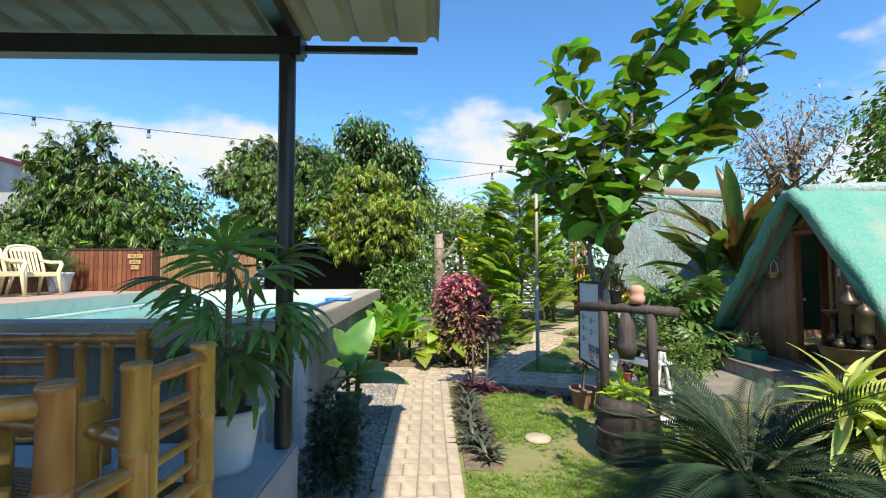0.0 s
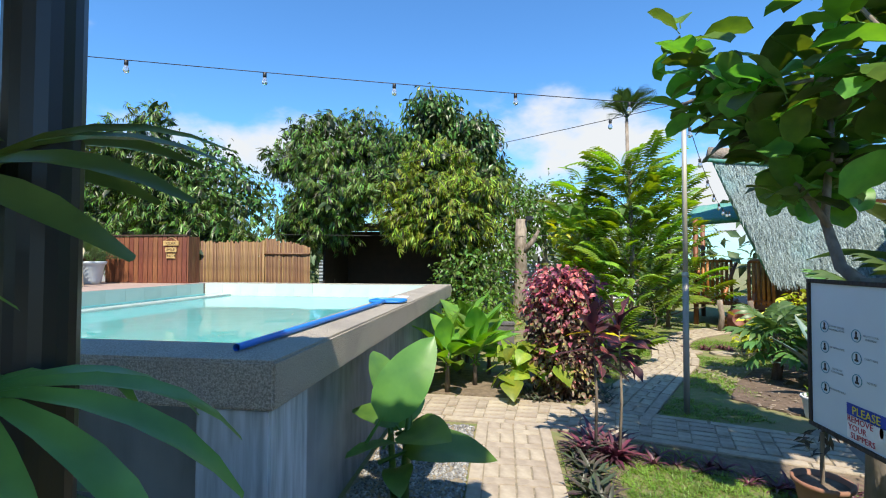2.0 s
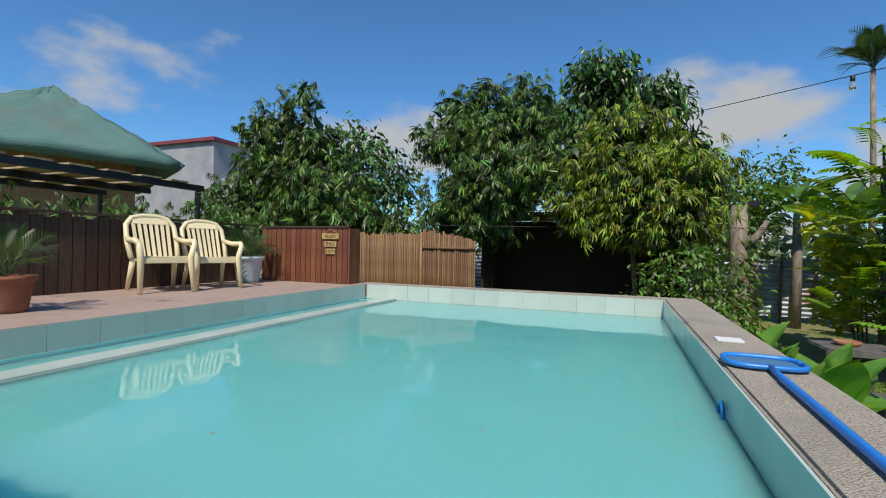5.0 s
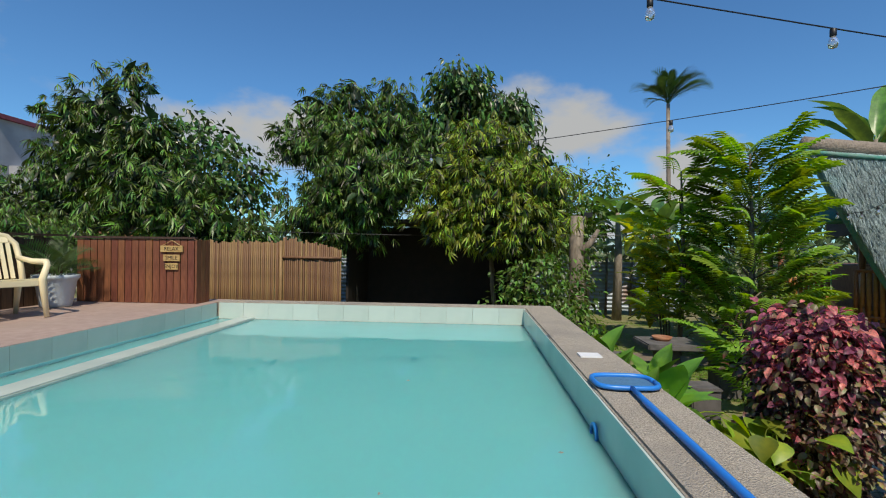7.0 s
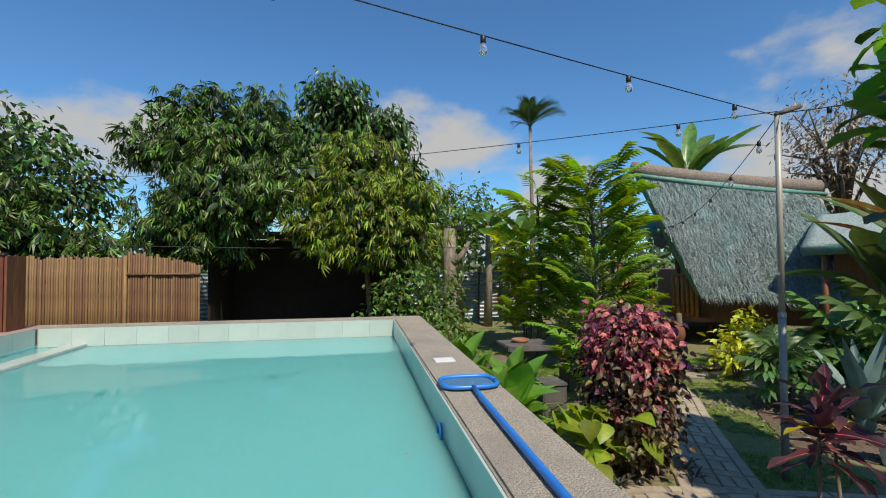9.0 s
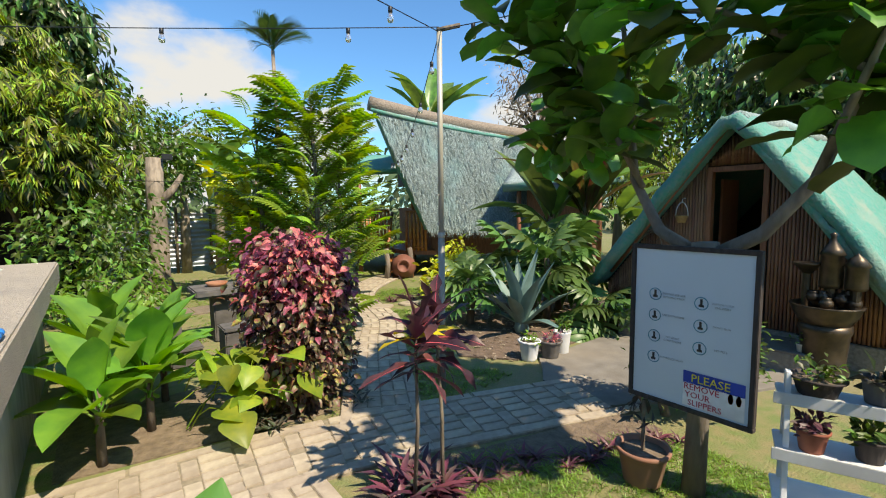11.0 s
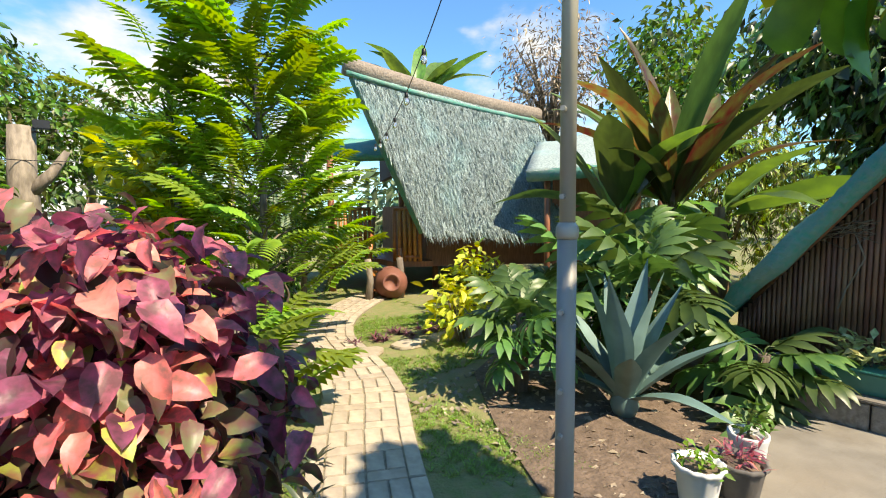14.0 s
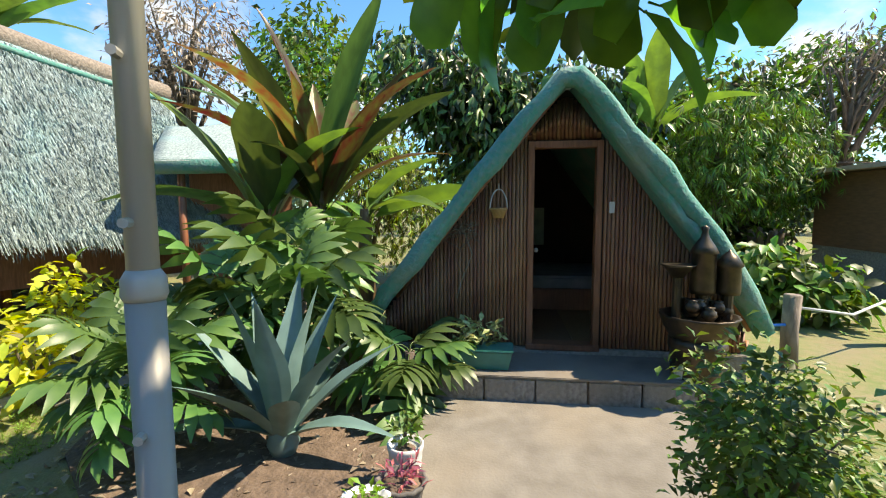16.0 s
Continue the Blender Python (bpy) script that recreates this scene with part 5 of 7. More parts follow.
def border(name, label, spots, me, group):
    for x, y, s, a in spots:
        ob = part(name, me, None, None, m=pose(x, y, 0.0, 0, 0, a) @ Matrix.Scale(s, 4))
        tagged(ob, label, "plant", group)


q = np.random.default_rng(9)
border("strap_plant", "tuft of dark strap leaves edging the path", [(0.93 + 0.14 * q.random(), 4.75 + 0.085 * i, 0.9 + 0.5 * q.random(), 360 * q.random()) for i in range(26)], strap_me[0], "path edging plants")
border("strap_plant", "tuft of purple leaves edging the path", [(1.05 + 0.078 * i, 6.98 - 0.028 * i + 0.05 * q.normal(), 0.55 + 0.4 * q.random(), 360 * q.random()) for i in range(25)], strap_me[1], "purple edging plants")
border("strap_plant", "tuft of purple leaves at the path corner", [(0.95 + 0.35 * q.random(), 6.7 + 0.35 * q.random(), 1.2 + 0.5 * q.random(), 360 * q.random()) for i in range(9)], strap_me[1], "purple edging plants")
border("strap_plant", "low dark strap plant under the red bush", [(0.6 + 1.1 * q.random(), 8.1 + 1.0 * q.random(), 0.6 + 0.4 * q.random(), 360 * q.random()) for i in range(30)], strap_me[0], "path edging plants")
border("strap_plant", "low dark strap plant edging the stepping stones", [(3.7 + 0.06 * i + 0.1 * q.normal(), 11.6 + 0.12 * q.normal(), 0.6 + 0.3 * q.random(), 360 * q.random()) for i in range(22)], strap_me[1], "purple edging plants")
border("strap_plant", "low strap plant beside the garden path", [(1.5 + 0.5 * q.random() + 0.5 * i / 14, 9.3 + 1.2 * i / 14, 0.7 + 0.5 * q.random(), 360 * q.random()) for i in range(14)], strap_me[0], "path edging plants")

# ---- grass ----
GBLADE = blade(0.06, 0.007, n=2, droop=0.8, fold=0.0, across=1, prof=lambda t: 1 - 0.9 * t)
GTUFT = join(*[moved(GBLADE, yaw=1.25 * i, pitch=1.2 - 0.13 * (i % 4), s=0.7 + 0.12 * (i % 4)) for i in range(5)])


def on_path(x, y):
    """True where a paved walk, slab or bed lies."""
    hit = (np.abs(x - 0.485) < 0.35) & (y < 7.5)
    hit |= (x > 2.95) & (x < 5.6) & (y > 5.0) & (y < 8.15)
    hit |= (x > 3.3) & (x < 6.4) & (y > 8.1) & (y < 10.3)
    for key in ("cross", "garden", "side"):
        pts, w = PATHS[key]
        for (p, a) in resample(pts, 0.2):
            hit |= (x - p.x) ** 2 + (y - p.y) ** 2 < (w / 2 + 0.02) ** 2
    return hit


q = np.random.default_rng(10)
gx = np.concatenate([q.uniform(0.85, 3.0, 15000), q.uniform(1.2, 5.6, 20000), q.uniform(-0.3, 5.5, 9000), q.uniform(0.85, 4, 3500)])
gy = np.concatenate([q.uniform(3.0, 7.0, 15000), q.uniform(7.8, 12.5, 20000), q.uniform(11, 17, 9000), q.uniform(0, 3.2, 3500)])
dens = np.array([noise.noise(Vector((a * 1.1, b * 1.1, 3.0))) for a, b in zip(gx, gy)])
ok = ~on_path(gx, gy) & (dens > -0.22 + 0.25 * q.random(len(gx)))
gx, gy = gx[ok], gy[ok]
V, F = scatter(GTUFT[0], GTUFT[1], np.stack([gx, gy, np.zeros_like(gx)], 1), rot(q.uniform(0, 6.28, len(gx)), q.normal(size=len(gx)) * 0.15, q.normal(size=len(gx)) * 0.15), 0.6 + 0.7 * q.random(len(gx)))
tagged(part("grass", big_mesh("grass", V, F, L_GRASS), None), "short patchy lawn grass", "grass", kind="stuff")


# ---- writing ----


def writing(text, size, material, parent, m, name="lettering", label="", ext=0.0008):
    cu = bpy.data.curves.new(name, "FONT")
    cu.body, cu.size, cu.extrude, cu.align_x, cu.align_y = text, size, ext, "CENTER", "CENTER"
    cu.resolution_u = 2
    tmp = bpy.data.objects.new("tmp", cu)
    me = bpy.data.meshes.new_from_object(tmp)
    bpy.data.objects.remove(tmp)
    me.materials.append(material)
    ob = new(name, me)
    ob.parent, ob.matrix_basis = parent, m
    if label:
        ob["label"] = label
    return ob


# ---- A-frame hut ----
HY, HZ, HS = 6.92, 2.54, 1.26       # ridge line's y, height, slope


def roof_z(y):
    return HZ + 0.10 - HS * math.sqrt((y - HY) ** 2 + 0.012) - 0.9 * max(0.0, 5.93 - y) ** 2


hut = thing("sleeping_hut", "small A-frame hut with green-netted thatch and open door", "hut")


def thatch_sheet(p00, p10, p01, p11, nu, nv, thick, seed, sag=0.0, rough=0.03):
    """A thick thatch slab between four corners, with an uneven, slightly sagging skin."""
    r = np.random.default_rng(seed)
    p00, p10, p01, p11 = (np.array(p, float) for p in (p00, p10, p01, p11))
    nrm = np.cross(p10 - p00, p01 - p00)
    nrm /= np.linalg.norm(nrm)
    if nrm[2] < 0:
        nrm = -nrm
    top, bot = [], []
    for i in range(nu + 1):
        for j in range(nv + 1):
            u, v = i / nu, j / nv
            p = p00 * (1 - u) * (1 - v) + p10 * u * (1 - v) + p01 * (1 - u) * v + p11 * u * v
            p = p - nrm * sag * math.sin(math.pi * u) * math.sin(math.pi * v)
            d = noise.noise(Vector((p[0] * 3, p[1] * 3, p[2] * 3 + seed))) * rough + r.normal() * rough * 0.25
            top.append(p + nrm * (thick + d))
            bot.append(p)
    n1 = nv + 1
    idx = lambda i, j: i * n1 + j
    f = []
    N = (nu + 1) * n1
    for i in range(nu):
        for j in range(nv):
            a, b, c, d = idx(i, j), idx(i + 1, j), idx(i + 1, j + 1), idx(i, j + 1)
            f.append((a, b, c, d))
            f.append((N + d, N + c, N + b, N + a))
    for j in range(nv):
        f.append((idx(0, j), idx(0, j + 1), N + idx(0, j + 1), N + idx(0, j)))
        f.append((idx(nu, j + 1), idx(nu, j), N + idx(nu, j), N + idx(nu, j + 1)))
    for i in range(nu):
        f.append((idx(i + 1, 0), idx(i, 0), N + idx(i, 0), N + idx(i + 1, 0)))
        f.append((idx(i, nv), idx(i + 1, nv), N + idx(i + 1, nv), N + idx(i, nv)))
    return np.array(top + bot), np.array(f)


def straw_skin(pair_corners, n, L, seed, lift, sag=0.0):
    """Loose straws over a slope."""
    r = np.random.default_rng(seed)
    p00, p10, p01, p11 = (np.array(p, float) for p in pair_corners)
    u, v = r.random(n)[:, None], r.random(n)[:, None]
    P = p00 * (1 - u) * (1 - v) + p10 * u * (1 - v) + p01 * (1 - u) * v + p11 * u * v
    nrm = np.cross(p10 - p00, p01 - p00)
    nrm /= np.linalg.norm(nrm)
    nrm *= 1 if nrm[2] > 0 else -1
    P = P + nrm * (lift - sag * np.sin(np.pi * u) * np.sin(np.pi * v))
    down = (p00 - p01) / np.linalg.norm(p00 - p01)
    yaw = math.atan2(down[1], down[0]) + r.normal(size=n) * 0.35
    pitch = math.asin(down[2]) + r.normal(size=n) * 0.08 + 0.06
    t = blade(1, 0.09, n=1, droop=0.2, fold=0, across=1, prof=lambda t: 1 - 0.6 * t)
    V, F = scatter(t[0], t[1], P, rot(yaw, np.full(n, 0) + pitch, r.normal(size=n) * 0.4), L * (0.6 + 0.8 * r.random(n)))
    return big_mesh("straw", V, F, M_THATCH)


for side, nm in ((1, 3), (-1, 4)):
    yb = HY + (1.68 if side > 0 else -1.51)
    c = ((5.34, yb, roof_z(yb)), (8.7, yb, roof_z(yb)), (5.34, HY, HZ), (8.7, HY, HZ))
    V, F = thatch_sheet(*c, 26, 18, 0.10, nm, rough=0.05)
    part("roof_slope", big_mesh("roof_slope", V, F, M_NET), None, hut, "thatch under green netting")
pts = [(5.38, HY + s, roof_z(HY + s) + 0.05) for s in np.linspace(-1.51, 1.68, 25)]
g = Geo().tube([(x + 0.02 * math.sin(i * 1.7), y, z + 0.015 * math.sin(i * 2.3)) for i, (x, y, z) in enumerate(pts)], [0.078 + 0.012 * math.sin(i * 1.3) for i in range(25)], 14)
part("eave_roll", g, M_NET, hut, "rounded thatch edge wrapped in green net", smooth=True)
part("ridge_cap", Geo().tube([(5.55, HY, HZ + 0.05), (7, HY, HZ + 0.1), (8.75, HY, HZ + 0.06)], 0.09, 10), M_THATCH, hut, smooth=True)
for side in (-1, 1):
    part("rafter", Geo().tube([(5.42, HY + side * 0.06, HZ - 0.06), (5.52, HY + side * 0.9, roof_z(HY + side * 0.9) - 0.03), (5.52, HY + side * 1.48, roof_z(HY + side * 1.48) - 0.05)], 0.025, 8), M_HUTFRAME, hut, smooth=True)

DY0, DY1, DZ0, DZ1 = 6.665, 7.184, 0.30, 2.02
zt = lambda y: roof_z(y) - 0.02
wall_polys = [[(DY1 + 0.05, 0.26), (HY + 1.62, 0.26), (HY + 1.62, zt(HY + 1.62)), (DY1 + 0.05, zt(DY1 + 0.05))],
              [(DY0 - 0.05, 0.26), (DY0 - 0.05, zt(DY0 - 0.05)), (HY - 1.5, zt(HY - 1.5)), (HY - 1.5, 0.26)],
              [(DY0 - 0.05, DZ1 + 0.06), (DY1 + 0.05, DZ1 + 0.06), (DY1 + 0.05, zt(DY1 + 0.05)), (HY, HZ - 0.02), (DY0 - 0.05, zt(DY0 - 0.05))]]
# near-black backing: shade between the slats and in the room, as colour
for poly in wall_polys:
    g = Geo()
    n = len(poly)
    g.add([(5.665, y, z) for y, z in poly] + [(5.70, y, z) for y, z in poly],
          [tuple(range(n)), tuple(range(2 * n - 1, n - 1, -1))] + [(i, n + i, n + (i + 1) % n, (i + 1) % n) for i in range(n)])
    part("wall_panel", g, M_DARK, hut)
slat_me = Geo().tube([(0, 0, 0), (0, 0, 1)], 0.0165, 6).mesh("slat", M_HUTWALL, smooth=True)
y = 5.32
while y < 8.52:
    z1 = roof_z(y) - 0.06
    z0 = 0.27
    if DY0 - 0.06 < y < DY1 + 0.06:
        z0 = DZ1 + 0.07
    if z1 - z0 > 0.08:
        part("slat", slat_me, None, hut, m=Matrix.Translation((5.655, y, z0)) @ Matrix.Diagonal((1, 1, z1 - z0, 1)))
    y += 0.034
for x0, x1, y0, y1, z0, z1 in ((5.62, 5.72, DY1, DY1 + 0.055, 0.28, DZ1 + 0.06), (5.62, 5.72, DY0 - 0.055, DY0, 0.28, DZ1 + 0.06), (5.618, 5.722, DY0, DY1, DZ1, DZ1 + 0.06), (5.60, 5.76, DY0 - 0.06, DY1 + 0.06, 0.24, 0.30)):
    part("door_frame", Geo().box(x0, x1, y0, y1, z0, z1), M_HUTFRAME, hut, "worn red-brown door frame", bevel=0.006)
for i in range(9):
    part("floor_plank", Geo().box(5.75, 8.55, 5.45 + 0.34 * i, 5.785 + 0.34 * i, 0.26, 0.29 + 0.001 * (i % 2)), M_SPLIT, hut)
# back walls coloured near-black so the room reads as unlit
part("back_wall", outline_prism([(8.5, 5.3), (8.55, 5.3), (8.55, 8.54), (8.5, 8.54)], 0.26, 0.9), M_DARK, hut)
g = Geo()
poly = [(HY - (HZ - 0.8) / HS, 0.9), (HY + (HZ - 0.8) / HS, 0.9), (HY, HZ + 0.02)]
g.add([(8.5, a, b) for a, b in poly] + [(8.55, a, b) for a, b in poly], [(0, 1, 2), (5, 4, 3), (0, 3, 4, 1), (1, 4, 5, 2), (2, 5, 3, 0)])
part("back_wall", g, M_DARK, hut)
part("inner_door", Geo().box(6.0, 6.5, DY1 + 0.02, DY1 + 0.05, 0.3, 1.95), M_HUTFRAME, hut, "door leaf swung inward", bevel=0.004)
part("door_knob", Geo().lathe([(0.0, 0), (0.018, 0.0), (0.022, 0.02), (0.012, 0.035)], 10, (0, 0, 0)), M_POLE, hut, "metal door knob", m=pose(5.72, DY1 - 0.012, 1.13, 90, 0, 0))
bed = thing("bed", "low plain bed with a grey mattress inside the hut", "bed")
part("bed_frame", Geo().box(7.0, 8.4, 5.9, 7.9, 0.30, 0.55), M_HUTFRAME, bed, bevel=0.01)
part("mattress", Geo().box(7.02, 8.38, 5.92, 7.88, 0.55, 0.7), mat("grey_cloth", (0.25, 0.26, 0.27), rough=0.9), bed, bevel=0.03)
# solid panel added as the back window; its daylight is only pale green colour
pic = solid("wall_board", Geo().box(8.46, 8.497, 6.85, 7.5, 0.95, 1.5), mat("pale_green_window", (0.30, 0.36, 0.30)), "solid pale green panel as the window in the hut's back wall", "board", bevel=0.004)
# step of hollow blocks with a cement top
step = thing("hut_step", "cement step faced with grey hollow blocks", "step")
part("core", Geo().box(5.06, 5.60, 6.02, 7.98, 0.0, 0.2), M_CONCRETE, step)
blk_me = Geo().box(0, 0.055, 0.004, 0.386, 0.0, 0.192).mesh("block", M_BLOCK, bevel=0.008)
for i in range(5):
    part("block", blk_me, None, step, m=pose(5.003, 6.02 + 0.392 * i, 0.008))
part("top", Geo().box(5.0, 5.60, 6.0, 8.0, 0.202, 0.222), M_CONCRETE, step, "smooth cement top", bevel=0.006)
part("plinth", Geo().box(5.60, 8.6, 5.40, 8.58, 0.0, 0.262), M_BLOCK, step, bevel=0.008)

basket = thing("hanging_basket", "small white wire and wicker basket hung on the wall", "basket")
g = Geo().lathe([(0.045, 0), (0.06, 0.05), (0.075, 0.075), (0.08, 0.09), (0.07, 0.09)], 16, (5.56, 7.49, 1.42))
part("bowl", g, M_WOOD_SIGN, basket, smooth=True)
part("handle", Geo().tube([(5.56, 7.49 + 0.075 * math.cos(a), 1.5 + 0.17 * math.sin(a)) for a in np.linspace(0, math.pi, 14)], 0.006, 6), M_WHITE, basket, smooth=True)
part("hook", Geo().tube([(5.64, 7.49, 1.72), (5.57, 7.49, 1.71), (5.56, 7.49, 1.67)], 0.005, 6), M_WHITE, basket)
solid("light_switch", Geo().box(5.632, 5.642, 6.505, 6.55, 1.46, 1.56), M_WHITE, "white light switch plate on the hut wall", "switch", bevel=0.004)
vine = thing("dry_vine", "dry twig vine hung on the hut wall", "vine")
q = np.random.default_rng(3)
for i in range(14):
    a = q.random()
    part("twig", Geo().tube([(5.6, 8.15 - 0.1 * a, 1.25 + 0.05 * q.normal()), (5.55, 7.95 - 0.2 * a, 1.3 + 0.05 * q.normal()), (5.6, 7.75 - 0.1 * q.random(), 1.34 + 0.06 * q.normal())], 0.004, 4), M_BARK, vine)
part("twig", Geo().tube([(5.6, 7.8, 1.32), (5.58, 7.72, 1.1), (5.6, 7.82, 0.85), (5.61, 7.86, 0.7)], 0.006, 5), M_BARK_PALE, vine)

# ornament of clay jars beside the door
orn = thing("clay_fountain", "dark clay pot fountain stacked with small jars and lanterns", "fountain")
OX, OY = 5.2, 5.97
part("drum", Geo().lathe([(0.19, 0), (0.2, 0.08), (0.17, 0.16), (0.19, 0.42), (0.21, 0.46), (0.2, 0.52)], 28, (OX, OY, 0)), M_BRONZE, orn, smooth=True)
part("bowl", Geo().lathe([(0.18, 0.5), (0.24, 0.6), (0.265, 0.68), (0.28, 0.70), (0.25, 0.70), (0.2, 0.62)], 40, (OX, OY, 0), wave=lambda w, z: 0.03 * math.sin(14 * w) if z > 0.66 else 0), M_BRONZE, orn, "scalloped bowl", smooth=True)
q = np.random.default_rng(4)
for i in range(11):
    a, rr = i * 2.4, 0.06 + 0.13 * (i % 3) / 2
    s = 0.045 + 0.02 * q.random()
    part("jar", Geo().lathe([(s * 0.6, 0), (s, s * 0.6), (s * 0.9, s * 1.2), (s * 0.55, s * 1.5), (s * 0.75, s * 1.75)], 14, (OX + rr * math.cos(a), OY + rr * math.sin(a), 0.68 + 0.05 * (i % 2))), M_BRONZE, orn, smooth=True)
part("pillar", Geo().tube([(OX, OY + 0.16, 0.66), (OX, OY + 0.16, 0.98)], 0.035, 10), M_BRONZE, orn)
part("dish", Geo().lathe([(0.04, 0.98), (0.1, 1.06), (0.125, 1.08), (0.1, 1.08)], 24, (OX, OY + 0.16, 0), wave=lambda w, z: 0.05 * math.sin(10 * w) if z > 1.05 else 0), M_BRONZE, orn, smooth=True)
part("lantern", Geo().lathe([(0.085, 0.86), (0.09, 0.9), (0.085, 1.16), (0.1, 1.17), (0.075, 1.22), (0.03, 1.29), (0.02, 1.33), (0.03, 1.36), (0.0, 1.38)], 20, (OX, OY - 0.02, 0)), M_BRONZE, orn, "tall lidded lantern", smooth=True)
part("pillar", Geo().tube([(OX, OY - 0.02, 0.66), (OX, OY - 0.02, 0.88)], 0.05, 10), M_BRONZE, orn)
part("lantern", Geo().lathe([(0.08, 0.86), (0.085, 0.89), (0.08, 1.06), (0.1, 1.08), (0.05, 1.15), (0.015, 1.18), (0.0, 1.2)], 20, (OX, OY - 0.2, 0)), M_BRONZE, orn, "small domed lantern", smooth=True)
part("pillar", Geo().tube([(OX, OY - 0.2, 0.66), (OX, OY - 0.2, 0.88)], 0.04, 10), M_BRONZE, orn)


def pot(name, label, x, y, z, r, h, material, ruffle=0.0, soil=True, ribs=0, category="pot", group=""):
    ob = thing(name, label, category, group=group)
    prof = [(r * 0.68, 0), (r * 0.72, h * 0.1), (r * 0.9, h * 0.8), (r * 0.97, h * 0.86), (r * 1.04, h * 0.9), (r * 1.05, h), (r * 0.93, h), (r * 0.88, h * 0.86)]
    if ribs:
        prof = [(r * 0.72, 0)] + [(r * (0.74 + 0.24 * k / ribs + (0.02 if k % 2 else 0)), h * 0.92 * k / ribs) for k in range(1, ribs)] + [(r * 1.04, h * 0.93), (r * 1.04, h), (r * 0.92, h), (r * 0.88, h * 0.88)]
    part("body", Geo().lathe(prof, 40, (x, y, z), wave=(lambda w, zz: ruffle * math.sin(12 * w) * max(0, zz / h - 0.6)) if ruffle else None), material, ob, smooth=True)
    if soil:
        part("soil", Geo().lathe([(0.001, h * 0.84), (r * 0.88, h * 0.84), (r * 0.87, h * 0.87), (0.001, h * 0.9)], 24, (x, y, z)), M_SOIL, ob, smooth=True)
    return ob


pot("ruffled_pot", "white ruffled pot with a small succulent", 3.42, 8.05, 0, 0.115, 0.22, M_WHITE, 0.12, group="pots by the apron")
pot("ruffled_pot", "dark plastic pot with a reddish spiky plant", 3.62, 7.93, 0, 0.12, 0.21, M_STONEGREY, 0.12, group="pots by the apron")
pot("ribbed_pot", "white ribbed pot with a small shrub", 3.86, 7.96, 0, 0.095, 0.26, M_WHITE, ribs=12, group="pots by the apron")
pot("palm_pot", "large pale plastic pot on the platform", PALM_X, PALM_Y, 0.55, 0.178, 0.31, M_POTGREY)
pot("deck_pot", "large pale square-rimmed pot on the deck", -6.5, 9.92, RIM, 0.22, 0.38, M_POTGREY, group="deck pots")
pot("deck_pot", "terracotta pot on the deck", -5.75, 6.75, RIM, 0.17, 0.28, M_TERRA, group="deck pots")
pot("tree_pot", "broad terracotta pot beside the signboard", 2.3, 6.17, 0, 0.15, 0.22, M_TERRA)
pot("tiny_pot", "tiny white pot on the hut step", 5.12, 6.12, 0.222, 0.045, 0.08, M_WHITE)
for nm, (x, y, z), me, n, s, lab in (("succulent", (3.42, 8.05, 0.2), L_BRIGHT, 60, 0.05, "small green succulent in the ruffled pot"), ("spiky_plant", (3.62, 7.93, 0.19), L_RED, 70, 0.07, "reddish spiky plant in the dark pot"),
                                     ("potted_shrub", (3.86, 7.96, 0.3), L_MID, 70, 0.06, "small green shrub in the ribbed pot"), ("tiny_plant", (5.12, 6.12, 0.31), L_MID, 25, 0.05, "tiny seedling in the white pot"),
                                     ("variegated_plant", (5.25, 7.62, 0.46), L_VARIEG, 150, 0.09, "variegated cream plant in the green box"), ("lettuce", (2.21, 4.79, 0.5), L_LETTUCE, 150, 0.12, "bright water lettuce in the barrel")):
    ob = thing(nm, lab, "plant")
    fl = 0.45 if nm == "lettuce" else 1.0
    rad = 0.17 if nm in ("lettuce", "variegated_plant") else 0.07
    part("stem", Geo().tube([(x, y, z - 0.08), (x, y, z + 0.02)], 0.008, 6), M_BARK, ob)
    crown(ob, [(x, y, z + 0.03, rad, rad, rad * fl * 0.8, n)], OVAL_S if nm != "spiky_plant" else LANCE, s, me, 200 + n, pitch=0.5, clump=0.03, per=5, name="foliage", shell=0.2)
box_pl = thing("planter_box", "green plastic planter box on the hut step", "planter")
part("box", Geo().add([(5.12, 7.4, 0.222), (5.32, 7.4, 0.222), (5.32, 7.84, 0.222), (5.12, 7.84, 0.222), (5.1, 7.37, 0.37), (5.34, 7.37, 0.37), (5.34, 7.87, 0.37), (5.1, 7.87, 0.37)],
                     [(3, 2, 1, 0), (4, 5, 6, 7), (0, 1, 5, 4), (1, 2, 6, 5), (2, 3, 7, 6), (3, 0, 4, 7)]), mat("teal_plastic", (0.03, 0.22, 0.18), rough=0.4), box_pl, bevel=0.006)
part("rim", Geo().box(5.09, 5.35, 7.36, 7.88, 0.37, 0.385), mat("teal_plastic", (0.03, 0.22, 0.18)), box_pl, bevel=0.004)

# ---- large thatched hut ----
BL, BR, TL, TR = np.array((5.95, 13.37, 1.08)), np.array((8.4, 11.6, 1.0)), np.array((5.4, 14.7, 3.9)), np.array((9.3, 13.7, 3.42))
house = thing("thatched_hut", "large stilt hut with sweeping grey-green thatch roof and porch", "hut")
V, F = thatch_sheet(BL, BR, TL, TR, 30, 30, 0.2, 8, sag=0.06, rough=0.03)
part("roof_slope", big_mesh("roof_slope", V, F, M_THATCH), None, house, "grey-green weathered thatch", )
part("straw", straw_skin((BL, BR, TL, TR), 26000, 0.15, 9, 0.235, 0.06), None, house)["kind"] = "stuff"
BACK = np.array((2.2, 3.1, 0))
